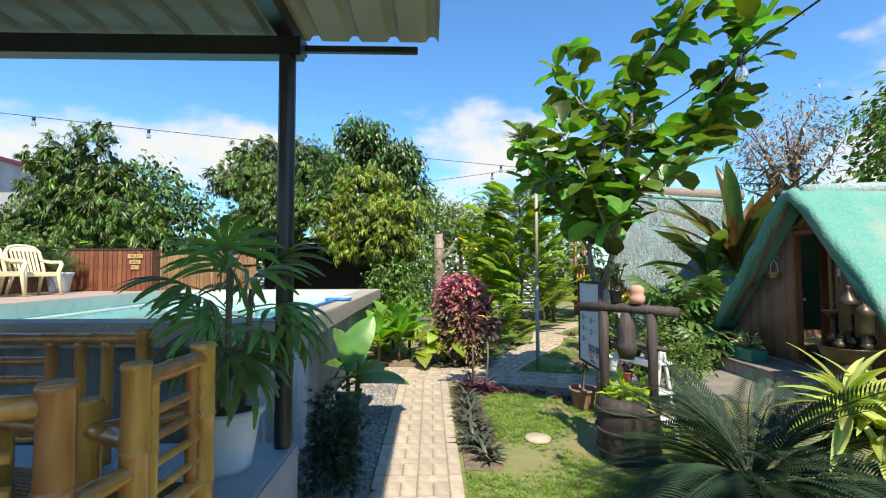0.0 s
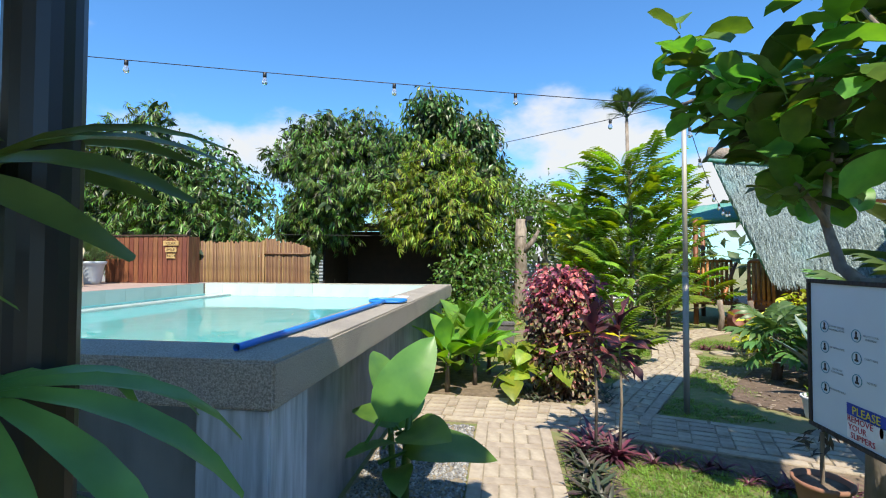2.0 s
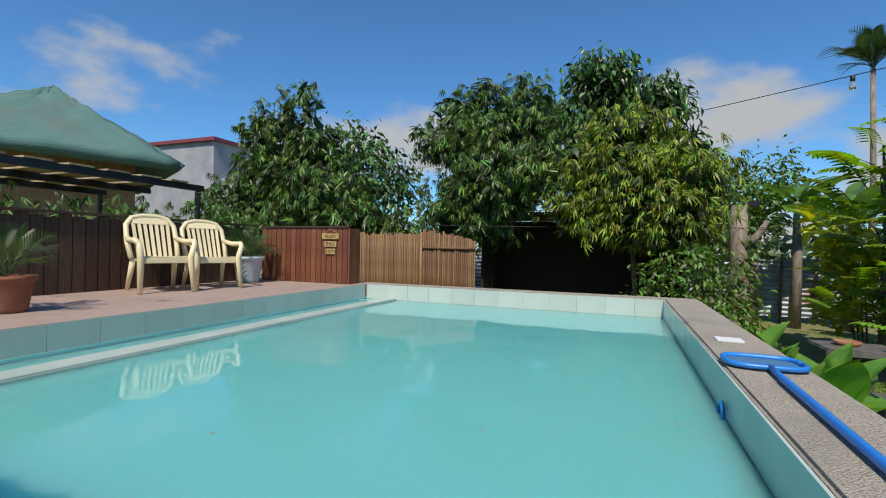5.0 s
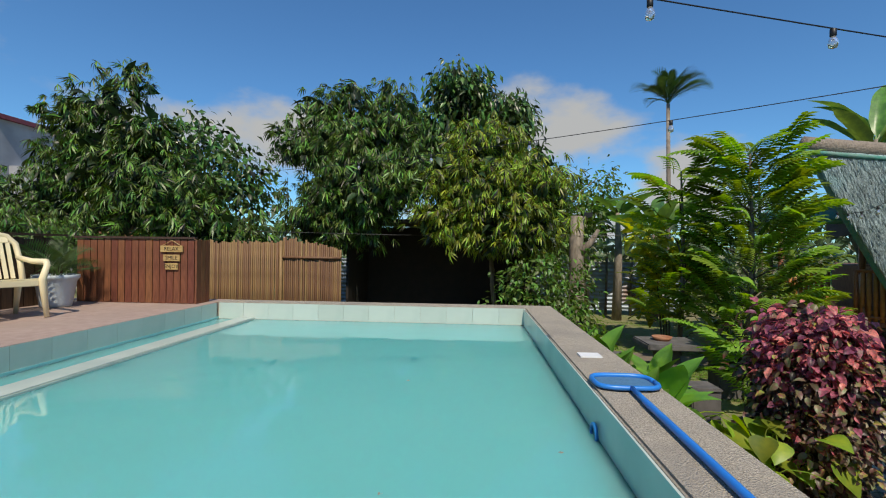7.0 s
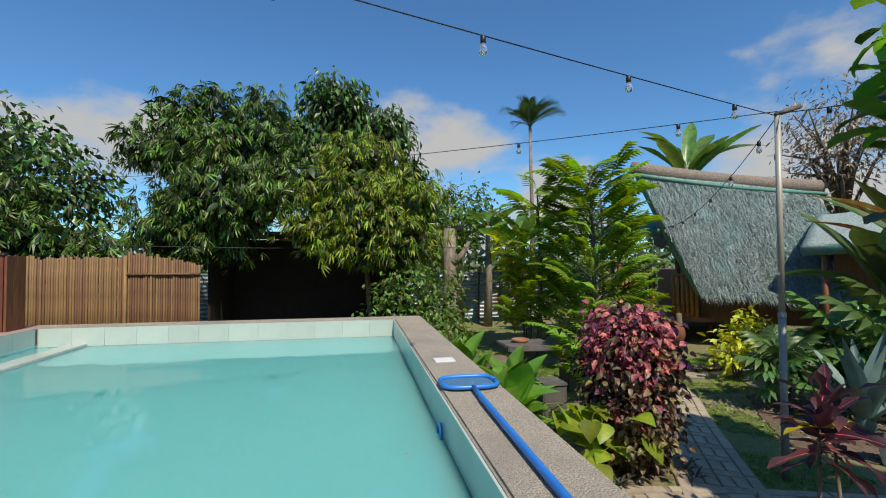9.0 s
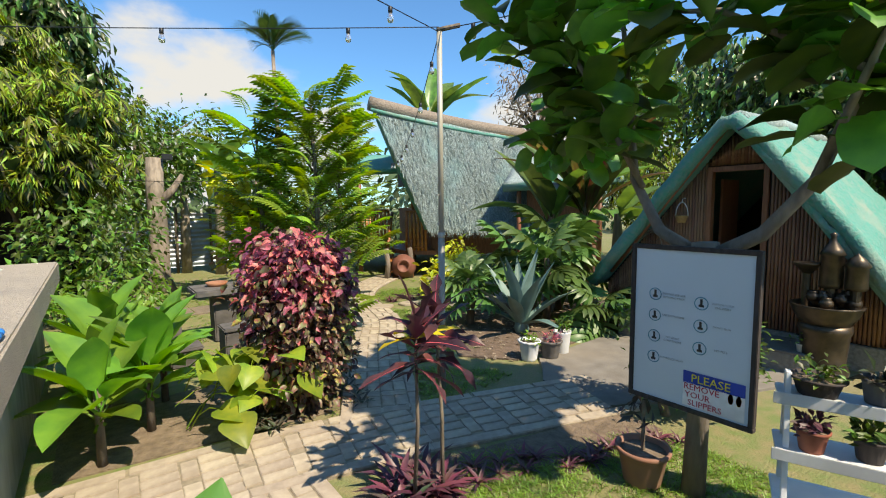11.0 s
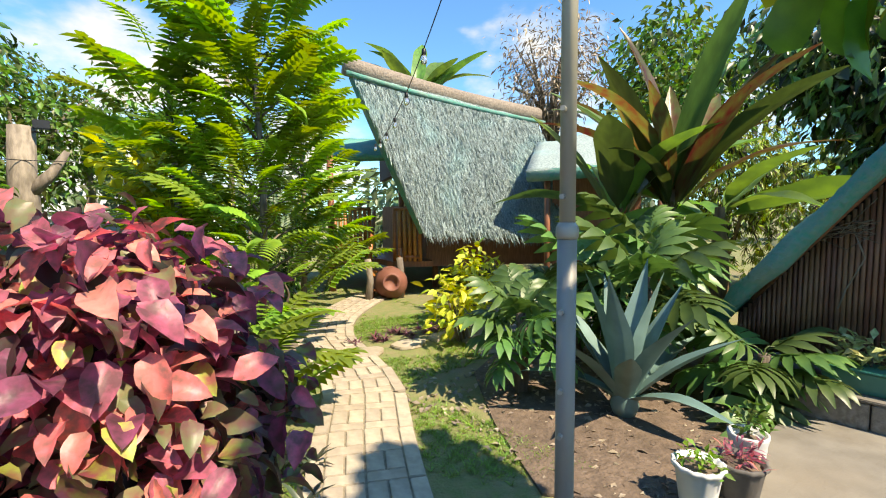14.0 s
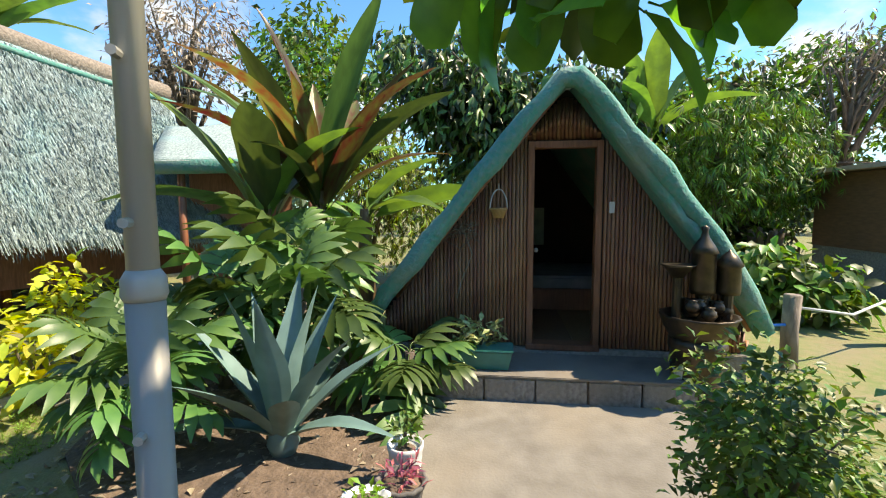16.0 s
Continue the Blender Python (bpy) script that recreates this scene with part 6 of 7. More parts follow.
V, F = thatch_sheet(BL + BACK * 1.25, BR + BACK * 1.25, TL + np.array((0.05, 0.05, 0)), TR + np.array((0.05, 0.05, 0)), 14, 14, 0.2, 10, rough=0.05)
part("roof_slope", big_mesh("roof_slope", V, F, M_THATCH), None, house)
rdg = [tuple(TL * (1 - t) + TR * t + np.array((0, 0, 0.20 - 0.06 * math.sin(math.pi * t)))) for t in np.linspace(-0.04, 1.04, 14)]
part("ridge_cap", Geo().tube(rdg, 0.17, 10), mat("brown_ridge_thatch", (0.30, 0.25, 0.20), (0.18, 0.15, 0.12), rough=0.95, scale=30, bump=0.9), house, "brown ridge thatch", smooth=True)
part("net_band", Geo().tube([tuple(np.array(p) + np.array((-0.10, -0.26, -0.20))) for p in rdg], 0.045, 8), M_NET, house, "green net strip below the ridge", smooth=True)
edge = [tuple(TL * (1 - t) + BL * t + np.array((0.10, 0.08, 0.08 - 0.06 * math.sin(math.pi * t)))) for t in np.linspace(0, 1, 14)]
part("gable_roll", Geo().tube(edge, 0.13, 10), M_NET, house, "netted thatch edge", smooth=True)
eave = [tuple(BL * (1 - t) + BR * t + np.array((0.03, 0.03, 0.10))) for t in np.linspace(0, 1, 14)]
part("eave_roll", Geo().tube(eave, 0.13, 10), M_THATCH, house, smooth=True)
part("straw", straw_skin((BL - (0.02, 0.03, 0.12), BR - (0.02, 0.03, 0.12), BL + (0, 0, 0.1), BR + (0, 0, 0.1)), 700, 0.07, 19, 0.1), None, house)["kind"] = "stuff"
part("wall", outline_prism([(6.5, 14.0), (8.6, 12.6), (11.2, 16.2), (8.4, 18.0), (6.9, 16.1)], 0.45, 1.62), M_HUTWALL, house, "dark brown wall")
# near-black colour stands in for the shade under the gable
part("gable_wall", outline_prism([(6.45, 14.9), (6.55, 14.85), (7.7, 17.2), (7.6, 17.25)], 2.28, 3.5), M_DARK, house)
part("porch_floor", outline_prism([(4.95, 15.05), (5.85, 14.75), (5.72, 14.0), (6.3, 13.55), (6.6, 14.1), (7.4, 16.2), (5.9, 17.2)], 0.5, 0.6), M_HUTFRAME, house)
V, F = thatch_sheet((5.0, 15.6, 2.45), (6.4, 14.5, 2.5), (5.6, 16.4, 2.95), (6.9, 15.6, 3.0), 10, 8, 0.12, 12)
part("porch_roof", big_mesh("porch_roof", V, F, M_NET), None, house, "small netted porch roof")
post_me = Geo().tube([(0, 0, 0), (0, 0, 1)], 0.035, 8).mesh("rail_post", M_RAIL, smooth=True)


def railing(p, q_, z0, z1, n):
    (x0, y0), (x1, y1) = p, q_
    for z in (z0 + 0.08, z1):
        part("rail", Geo().tube([(x0, y0, z), (x1, y1, z)], 0.035, 8), M_RAIL, house, smooth=True)
    for i in range(n + 1):
        t = i / n
        part("rail_post", post_me, None, house, m=Matrix.Translation((x0 + (x1 - x0) * t, y0 + (y1 - y0) * t, z0)) @ Matrix.Diagonal((1, 1, z1 - z0, 1)))


railing((5.12, 15.0), (5.86, 14.98), 0.6, 1.56, 7)
railing((5.78, 14.02), (6.1, 13.68), 0.6, 1.54, 5)
railing((6.45, 14.75), (7.0, 14.3), 0.6, 1.52, 6)
for x, y in ((5.1, 15.1), (6.45, 14.72), (6.8, 14.1), (6.0, 16.9)):
    part("stilt", Geo().tube([(x, y, 0), (x, y, 2.6 if y > 14.5 else 1.6)], 0.06, 8), M_HUTFRAME, house, smooth=True)
for dx in (0.0, 0.55):
    part("stringer", Geo().tube([(5.15 + dx, 13.85 - 0.25 * dx, 0.02), (5.95 + dx, 14.95 - 0.25 * dx, 0.62)], 0.05, 8), M_RAIL, house, smooth=True)
    part("handrail", Geo().tube([(5.1 + dx, 13.8 - 0.25 * dx, 0.62), (5.95 + dx, 14.95 - 0.25 * dx, 1.5)], 0.04, 8), M_RAIL, house, smooth=True)
    part("newel", Geo().tube([(5.08 + dx, 13.8 - 0.25 * dx, 0), (5.12 + dx, 13.8 - 0.25 * dx, 0.35), (5.06 + dx, 13.78 - 0.25 * dx, 0.7)], [0.07, 0.055, 0.06], 8), M_BARK_PALE, house, "gnarled pale branch post", smooth=True)
for i in range(4):
    t = (i + 0.5) / 4.2
    part("tread", Geo().box(-0.32, 0.32, -0.11, 0.11, -0.02, 0.02), M_RAIL, house, bevel=0.005, m=pose(5.42 + 0.8 * t, 13.78 + 1.1 * t, 0.1 + 0.5 * t, 0, 0, 0))
jar = thing("clay_jar", "round brown clay jar lying on its side", "jar")
part("body", Geo().lathe([(0.001, -0.3), (0.12, -0.29), (0.24, -0.18), (0.29, 0.0), (0.25, 0.15), (0.14, 0.24), (0.125, 0.27), (0.16, 0.31), (0.12, 0.31), (0.1, 0.24)], 32), M_CLAY, jar, smooth=True, m=pose(5.5, 13.75, 0.27, 82, 0, -32))
# side roof of the next hut
V, F = thatch_sheet((7.0, 12.0, 1.98), (8.3, 9.9, 2.1), (8.6, 13.0, 2.7), (9.6, 11.0, 2.95), 14, 10, 0.15, 14)
side_roof = thing("side_hut", "neighbouring hut with low netted thatch roof", "hut")
part("roof_slope", big_mesh("roof_slope", V, F, M_THATCH), None, side_roof)
part("eave_roll", Geo().tube([(7.02, 12.0, 2.05), (7.65, 10.95, 2.1), (8.3, 9.9, 2.17)], 0.10, 10), M_NET, side_roof, smooth=True)
part("wall", outline_prism([(8.0, 12.2), (8.7, 10.9), (10.0, 11.6), (9.4, 12.9)], 0, 2.3), M_HUTWALL, side_roof)
for x, y in ((7.3, 11.8), (8.1, 10.3)):
    part("post", Geo().tube([(x, y, 0), (x, y, 2.1)], 0.05, 8), M_HUTFRAME, side_roof, smooth=True)
part("rail", Geo().tube([(7.3, 11.8, 0.85), (8.1, 10.3, 0.85)], 0.035, 8), M_HUTFRAME, side_roof, smooth=True)

# ---- deck furniture and fences ----


def monobloc(m, label):
    """A stacking armchair of one moulding: splayed legs, slatted back, arms."""
    ob = thing("armchair", label, "chair", m, group="deck chairs")
    part("seat", Geo().add(*_slab([(-0.24, -0.22, 0.42), (0.24, -0.22, 0.42), (0.22, 0.24, 0.36), (-0.22, 0.24, 0.36)], 0.018)), M_CREAM, ob, bevel=0.006)
    for k in range(7):
        x = -0.18 + 0.06 * k
        part("back_slat", Geo().add(*_slab([(x * 1.0 - 0.019, 0.22, 0.42), (x + 0.019, 0.22, 0.42), (x * 1.08 + 0.019, 0.42, 0.84), (x * 1.08 - 0.019, 0.42, 0.84)], 0.012)), M_CREAM, ob)
    arch = [(-0.26, 0.2, 0.40), (-0.28, 0.32, 0.62), (-0.27, 0.41, 0.82), (-0.2, 0.45, 0.91), (-0.08, 0.465, 0.94), (0.08, 0.465, 0.94), (0.2, 0.45, 0.91), (0.27, 0.41, 0.82), (0.28, 0.32, 0.62), (0.26, 0.2, 0.40)]
    part("back_frame", Geo().tube(arch, 0.032, 8), M_CREAM, ob, smooth=True)
    part("top_rail", Geo().add(*_slab([(-0.2, 0.41, 0.83), (0.2, 0.41, 0.83), (0.2, 0.455, 0.92), (-0.2, 0.455, 0.92)], 0.014)), M_CREAM, ob)
    for s in (-1, 1):
        part("arm", Geo().tube([(s * 0.27, 0.34, 0.66), (s * 0.31, 0.1, 0.62), (s * 0.32, -0.18, 0.62), (s * 0.30, -0.26, 0.58)], [0.03, 0.034, 0.036, 0.03], 8), M_CREAM, ob, smooth=True)
        part("leg", Geo().tube([(s * 0.30, -0.26, 0.60), (s * 0.27, -0.22, 0.42), (s * 0.29, -0.28, 0.0)], [0.03, 0.04, 0.026], 8), M_CREAM, ob, smooth=True)
        part("leg", Geo().tube([(s * 0.23, 0.22, 0.40), (s * 0.26, 0.36, 0.0)], [0.038, 0.024], 8), M_CREAM, ob, smooth=True)
    part("apron", Geo().box(-0.24, 0.24, -0.235, -0.21, 0.35, 0.42), M_CREAM, ob, bevel=0.008)
    return ob


def _slab(quad, t):
    q4 = np.array(quad, float)
    n = np.cross(q4[1] - q4[0], q4[3] - q4[0])
    n = n / np.linalg.norm(n) * t
    return np.concatenate([q4, q4 + n]), [(3, 2, 1, 0), (4, 5, 6, 7), (0, 1, 5, 4), (1, 2, 6, 5), (2, 3, 7, 6), (3, 0, 4, 7)]


chair = monobloc(pose(-6.30, 8.40, RIM, 0, 0, 70) @ Matrix.Scale(0.93, 4), "cream plastic armchair with slatted back")
copy_thing(chair, pose(-6.2, 9.02, RIM, 0, 0, 68) @ Matrix.Scale(0.97, 4))

board_me = [Geo().box(0, w, 0, 0.02, 0, 1).mesh("board", m_, bevel=0.002) for w, m_ in ((0.085, M_WOOD_RED), (0.12, M_WOOD_DARK))]
panel_fence = thing("board_fence", "red-brown vertical board fence panel on the deck", "fence")
for i in range(17):
    part("board", board_me[0], None, panel_fence, m=Matrix.Translation((-6.70 + 0.094 * i, 10.42 + 0.002 * (i % 2), RIM)) @ Matrix.Diagonal((1, 1, 0.82, 1)))
part("cap", Geo().box(-6.73, -5.09, 10.40, 10.47, RIM + 0.825, RIM + 0.855), M_WOOD_DARK, panel_fence, bevel=0.004)
part("batten", Geo().box(-6.70, -5.1, 10.445, 10.475, RIM + 0.1, RIM + 0.16), M_WOOD_DARK, panel_fence)
for i in range(3):
    part("end_board", Geo().box(-5.10, -5.075, 10.42 + 0.1 * i, 10.51 + 0.1 * i, RIM, RIM + 0.82), M_WOOD_RED, panel_fence)
side_fence = thing("board_fence", "dark weathered vertical board fence behind the chairs", "fence")
for i in range(42):
    part("board", board_me[1], None, side_fence, m=Matrix.Translation((-6.85, 10.35 - 0.128 * i, RIM)) @ Matrix.Rotation(radians(-90), 4, "Z") @ Matrix.Diagonal((1, 1, 0.80 + 0.02 * (i % 3), 1)))
part("rail", Geo().box(-6.90, -6.855, 4.9, 10.4, RIM + 0.5, RIM + 0.57), M_WOOD_DARK, side_fence)
part("rail", Geo().box(-6.90, -6.855, 4.9, 10.4, RIM + 0.1, RIM + 0.17), M_WOOD_DARK, side_fence)
part("cap", Geo().box(-6.92, -6.8, 4.9, 10.4, RIM + 0.845, RIM + 0.87), M_WOOD_DARK, side_fence)
M_INK = mat("dark_ink", (0.03, 0.02, 0.012), rough=0.7, bump=0)
plaque = thing("hanging_plaque", "three pale wooden plaques reading relax smile enjoy", "sign")
for txt, z, w in (("RELAX", 0.70, 0.30), ("SMILE", 0.585, 0.22), ("ENJOY", 0.475, 0.17)):
    part("plank", Geo().box(-5.40 - w / 2, -5.40 + w / 2, 10.395, 10.413, RIM + z - 0.042, RIM + z + 0.042), M_WOOD_SIGN, plaque, bevel=0.003)
    writing(txt, 0.065, M_INK, plaque, pose(-5.40, 10.393, RIM + z, 90, 0, 0))
part("cord", Geo().tube([(-5.53, 10.40, RIM + 0.74), (-5.40, 10.405, RIM + 0.81), (-5.27, 10.40, RIM + 0.74)], 0.004, 5), M_WOOD_SIGN, plaque)

bam_f = thing("bamboo_fence", "split bamboo fence with a low arched gate", "fence")
sb_me = Geo().tube([(0, 0, 0), (0, 0, 1)], 0.019, 6).mesh("bamboo_slat", M_SPLIT, smooth=True)
q = np.random.default_rng(6)
x = -6.6
while x < -3.88:
    top = 1.95 if x < -4.95 else 2.02 - 0.19 * ((x + 4.95) / 1.05) ** 1.6
    part("bamboo_slat", sb_me, None, bam_f, m=Matrix.Translation((x, 12.78 + 0.008 * q.normal(), 0)) @ Matrix.Diagonal((1, 1, top + 0.02 * q.normal(), 1)))
    x += 0.037
for z in (0.5, 1.68):
    part("rail", Geo().tube([(-4.98, 12.745, z), (-3.88, 12.745, z)], 0.022, 8), M_SPLIT, bam_f, smooth=True)
part("gate_post", Geo().tube([(-4.97, 12.74, 0), (-4.97, 12.74, 1.98)], 0.028, 8), M_SPLIT, bam_f, smooth=True)

corr = thing("corrugated_fence", "rusty blue-grey corrugated sheet fence", "fence")
for x0, x1, mm in ((0.2, 1.48, M_CORR), (1.5, 3.0, M_CORR), (3.02, 4.6, M_CORR), (-6.0, -3.0, M_CORR)):
    g = Geo()
    v, f = [], []
    n = 60
    for i in range(n + 1):
        z = 0.15 + 1.4 * i / n
        d = 0.018 * math.sin(i * 1.25)
        for xx in (x0, x1):
            v.append((xx, 18.3 + d, z))
            v.append((xx, 18.304 + d, z))
    for i in range(n):
        a = 4 * i
        f += [(a, a + 2, a + 6, a + 4), (a + 1, a + 5, a + 7, a + 3)]
    part("sheet", g.add(v, f), mm, corr, smooth=True)
for x in (1.5, 2.3, 3.0, 3.8, 4.6):
    part("stake", Geo().tube([(x, 18.25, 0), (x + 0.03, 18.24, 1.7)], 0.035, 7), M_BARK, corr, smooth=True)

stump = thing("dead_tree", "tall cut tree trunk with a stub branch", "tree")
part("trunk", Geo().tube([(0.84, 15.5, 0), (0.82, 15.5, 0.3), (0.86, 15.52, 1.2), (0.84, 15.55, 2.0), (0.87, 15.57, 2.66)], [0.28, 0.2, 0.17, 0.16, 0.15], 14), M_BARK_PALE, stump, smooth=True)
part("branch", Geo().tube([(0.87, 15.5, 1.75), (1.15, 15.45, 2.05), (1.32, 15.45, 2.35)], [0.10, 0.07, 0.04], 8), M_BARK_PALE, stump, smooth=True)
flood = thing("flood_light", "small black flood light on the trunk", "lamp")
part("housing", Geo().box(0.98, 1.16, 15.35, 15.45, 2.62, 2.74), M_BLACK, flood, bevel=0.01)
part("bracket", Geo().tube([(0.9, 15.5, 2.6), (1.07, 15.42, 2.58), (1.07, 15.42, 2.64)], 0.012, 6), M_BLACK, flood)

# near-black box added to stand in for the shaded hollow under the bamboo
shed = thing("dark_shed", "near-black panels added as the shaded hollow under the bamboo", "shed")
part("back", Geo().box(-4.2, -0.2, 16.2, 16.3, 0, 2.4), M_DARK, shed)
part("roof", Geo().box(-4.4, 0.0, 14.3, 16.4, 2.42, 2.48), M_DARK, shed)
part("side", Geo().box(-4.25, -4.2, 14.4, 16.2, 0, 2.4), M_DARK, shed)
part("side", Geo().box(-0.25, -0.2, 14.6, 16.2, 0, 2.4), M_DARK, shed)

# ---- pool tiles and net ----
t_me = Geo().box(0.001, 0.334, 0, 0.006, 0.0, 0.21).mesh("tile", M_TILE)
for i in range(12):
    part("tile", t_me, None, pool, m=pose(X_LI + 0.02 + 0.336 * i, Y_FI - 0.02, RIM - 0.215))
for i in range(16):
    part("tile", t_me, None, pool, m=pose(X_LI + 0.008, Y_NI + 0.03 + 0.336 * i, RIM - 0.215, 0, 0, 90))
net = thing("pool_skimmer", "blue leaf skimmer net with a long blue pole", "pool net")
part("pole", Geo().tube([(-0.75, 4.97, RIM + 0.022), (-0.73, 6.0, RIM + 0.022), (-0.71, 7.05, RIM + 0.024)], 0.0165, 12, caps=False), M_BLUE, net, smooth=True)
part("handle", Geo().tube([(-0.71, 7.0, RIM + 0.024), (-0.70, 7.26, RIM + 0.024)], 0.014, 10), M_BLUE, net, smooth=True)
ring = [(-0.70 + 0.165 * (abs(math.cos(a)) ** 0.55) * (1 if math.cos(a) > 0 else -1), 7.39 + 0.125 * (abs(math.sin(a)) ** 0.55) * (1 if math.sin(a) > 0 else -1), RIM + 0.022) for a in np.linspace(0, 2 * math.pi, 41)]
part("frame", Geo().tube(ring, 0.014, 8), M_BLUE, net, smooth=True)
part("mesh", Geo().add([(x_ * 0.97 - 0.70 * 0.03, 7.39 + (y_ - 7.39) * 0.94, RIM + 0.012) for x_, y_, _ in ring[:-1]] + [(x_ * 0.97 - 0.70 * 0.03, 7.39 + (y_ - 7.39) * 0.94, RIM + 0.015) for x_, y_, _ in ring[:-1]],
                       [tuple(range(39, -1, -1)), tuple(range(40, 80))]), M_BLUENET, net)
solid("loose_tile", Geo().box(-0.79, -0.64, 8.02, 8.14, RIM, RIM + 0.012), M_WHITE, "loose white tile lying on the coping", "tile", bevel=0.002)
for i, (x, y) in enumerate(((-1.15, 5.75), (-1.9, 6.55), (-2.4, 6.3), (-1.1, 7.0), (-2.0, 8.1), (-2.9, 6.1))):
    solid("fallen_leaf", mesh_of("fallen_leaf", blade(0.05, 0.02, n=3, droop=0.4, fold=0.2), L_DRY), None, "brown fallen leaf floating on the water", "leaf", m=pose(x, y, 0.912, 0, 0, 67 * i), group="floating leaves")
fit_ = thing("pool_inlet", "small blue pool inlet fitting on the wall", "inlet")
part("ring", Geo().tube([(X_RI - 0.03, 7.2 + 0.05 * math.cos(a), 0.925 + 0.05 * math.sin(a)) for a in np.linspace(0, 6.28, 17)], 0.01, 6), M_BLUE, fit_, smooth=True)

# ---- table and stools by the lawn ----
table = thing("garden_table", "low grey faux-wood garden table", "table")
part("top", Geo().box(0.7, 1.42, 10.75, 11.35, 0.60, 0.68), M_STONEGREY, table, bevel=0.015)
part("base", Geo().box(0.92, 1.18, 10.92, 11.2, 0.0, 0.60), M_STONEGREY, table, bevel=0.015)
tray = solid("tray", Geo().lathe([(0.1, 0), (0.13, 0.05), (0.12, 0.05), (0.09, 0.015)], 18, (1.0, 11.1, 0.68)), M_TERRA, "brown tray of clutter on the table", "tray", smooth=True)
for x, y, h in ((0.43, 11.2, 0.46), (1.75, 10.95, 0.45), (0.95, 9.95, 0.42), (0.5, 10.3, 0.2)):
    ob = thing("stool", "square grey faux-wood stump stool", "stool", group="garden stools")
    part("body", Geo().box(x - 0.15, x + 0.15, y - 0.15, y + 0.15, 0, h - 0.04), M_STONEGREY, ob, bevel=0.012)
    part("top", Geo().box(x - 0.16, x + 0.16, y - 0.16, y + 0.16, h - 0.04, h), M_STONEGREY, ob, bevel=0.012)
for i, (x, y) in enumerate(((3.48, 11.27), (4.0, 11.22), (4.5, 11.2))):
    solid("stepping_stone", outline_prism([(x + 0.22 * math.cos(a) * (1 + 0.1 * math.sin(3 * a + i)), y + 0.15 * math.sin(a)) for a in np.linspace(0, 6.28, 11)[:-1]], 0, 0.035), M_PAVER, "flat stepping stone in the lawn", "stone", group="stepping stones", bevel=0.008)
solid("stepping_disc", Geo().lathe([(0.115, 0), (0.12, 0.02), (0.11, 0.03), (0.001, 0.032)], 28, (1.56, 5.22, 0)), M_PAVER, "round pale stepping stone in the grass", "stone", smooth=True)

# ---- lamp pole and string lights ----
pole = thing("lamp_pole", "grey steel pipe pole carrying the string lights", "pole")
PX_, PY_ = 2.225, 8.02
part("lower_pipe", Geo().tube([(PX_, PY_, 0), (PX_, PY_, 1.4)], 0.029, 18), M_POLE, pole, smooth=True)
part("upper_pipe", Geo().tube([(PX_, PY_, 1.38), (PX_, PY_, 3.12)], 0.0235, 18), M_POLE, pole, smooth=True)
part("collar", Geo().lathe([(0.03, 1.375), (0.034, 1.385), (0.033, 1.41), (0.024, 1.425)], 18, (PX_, PY_, 0)), M_POLE, pole, smooth=True)
part("cap_arm", Geo().tube([(PX_ - 0.02, PY_, 3.13), (PX_ + 0.18, PY_ - 0.05, 3.2)], 0.02, 8), M_BARK, pole, smooth=True)
for z in (0.78, 0.92, 1.16, 1.5, 1.75):
    part("bolt", Geo().tube([(PX_ - 0.045, PY_ - 0.01, z), (PX_ - 0.02, PY_, z)], 0.008, 8), M_POLE, pole)
m_bulb = bpy.data.materials.new("bulb_glass")
m_bulb.use_nodes = True
bb = m_bulb.node_tree.nodes["Principled BSDF"]
bb.inputs["Base Color"].default_value = (0.95, 0.95, 0.95, 1)
bb.inputs["Roughness"].default_value, bb.inputs["Transmission Weight"].default_value = 0.02, 0.85
sock_me = Geo().lathe([(0.012, 0.0), (0.02, -0.005), (0.02, -0.05), (0.016, -0.055)], 10).mesh("socket", M_CABLE, smooth=True)
bulb_me = Geo().lathe([(0.015, -0.055), (0.028, -0.085), (0.031, -0.105), (0.024, -0.13), (0.002, -0.14)], 12).mesh("bulb", m_bulb, smooth=True)


def string_light(a, b, sag, n, first=0.5):
    ob = thing("string_light", "black festoon cable with clear hanging bulbs", "string lights", group="festoon cables")
    a, b = Vector(a), Vector(b)
    P = lambda t: a.lerp(b, t) - Vector((0, 0, sag * 4 * t * (1 - t)))
    part("cable", Geo().tube([tuple(P(t)) for t in np.linspace(0, 1, 26)], 0.0042, 5), M_CABLE, ob, smooth=True)
    for i in range(n):
        p = P((i + first) / n)
        s = part("socket", sock_me, None, ob, m=Matrix.Translation(p) @ Matrix.Scale(0.85, 4))
        part("bulb", bulb_me, None, s)


TOP = (PX_, PY_, 3.12)
string_light((-6.9, 5.65, 3.5), TOP, 0.04, 8)
string_light(TOP, (5.55, 14.3, 2.7), 0.35, 8)
string_light((-9.0, 16.0, 3.7), (PX_, PY_, 3.16), 0.2, 9)
string_light((PX_, PY_, 3.14), (1.72, -1.2, 2.7), 0.4, 10)
wire = thing("overhead_wire", "thin dark wire across the garden", "wire")
part("cable", Geo().tube([(-9, 13.0, 2.2), (-3, 13.4, 2.12), (0.85, 15.4, 2.2), (6, 15.0, 2.3)], 0.006, 5), M_CABLE, wire)

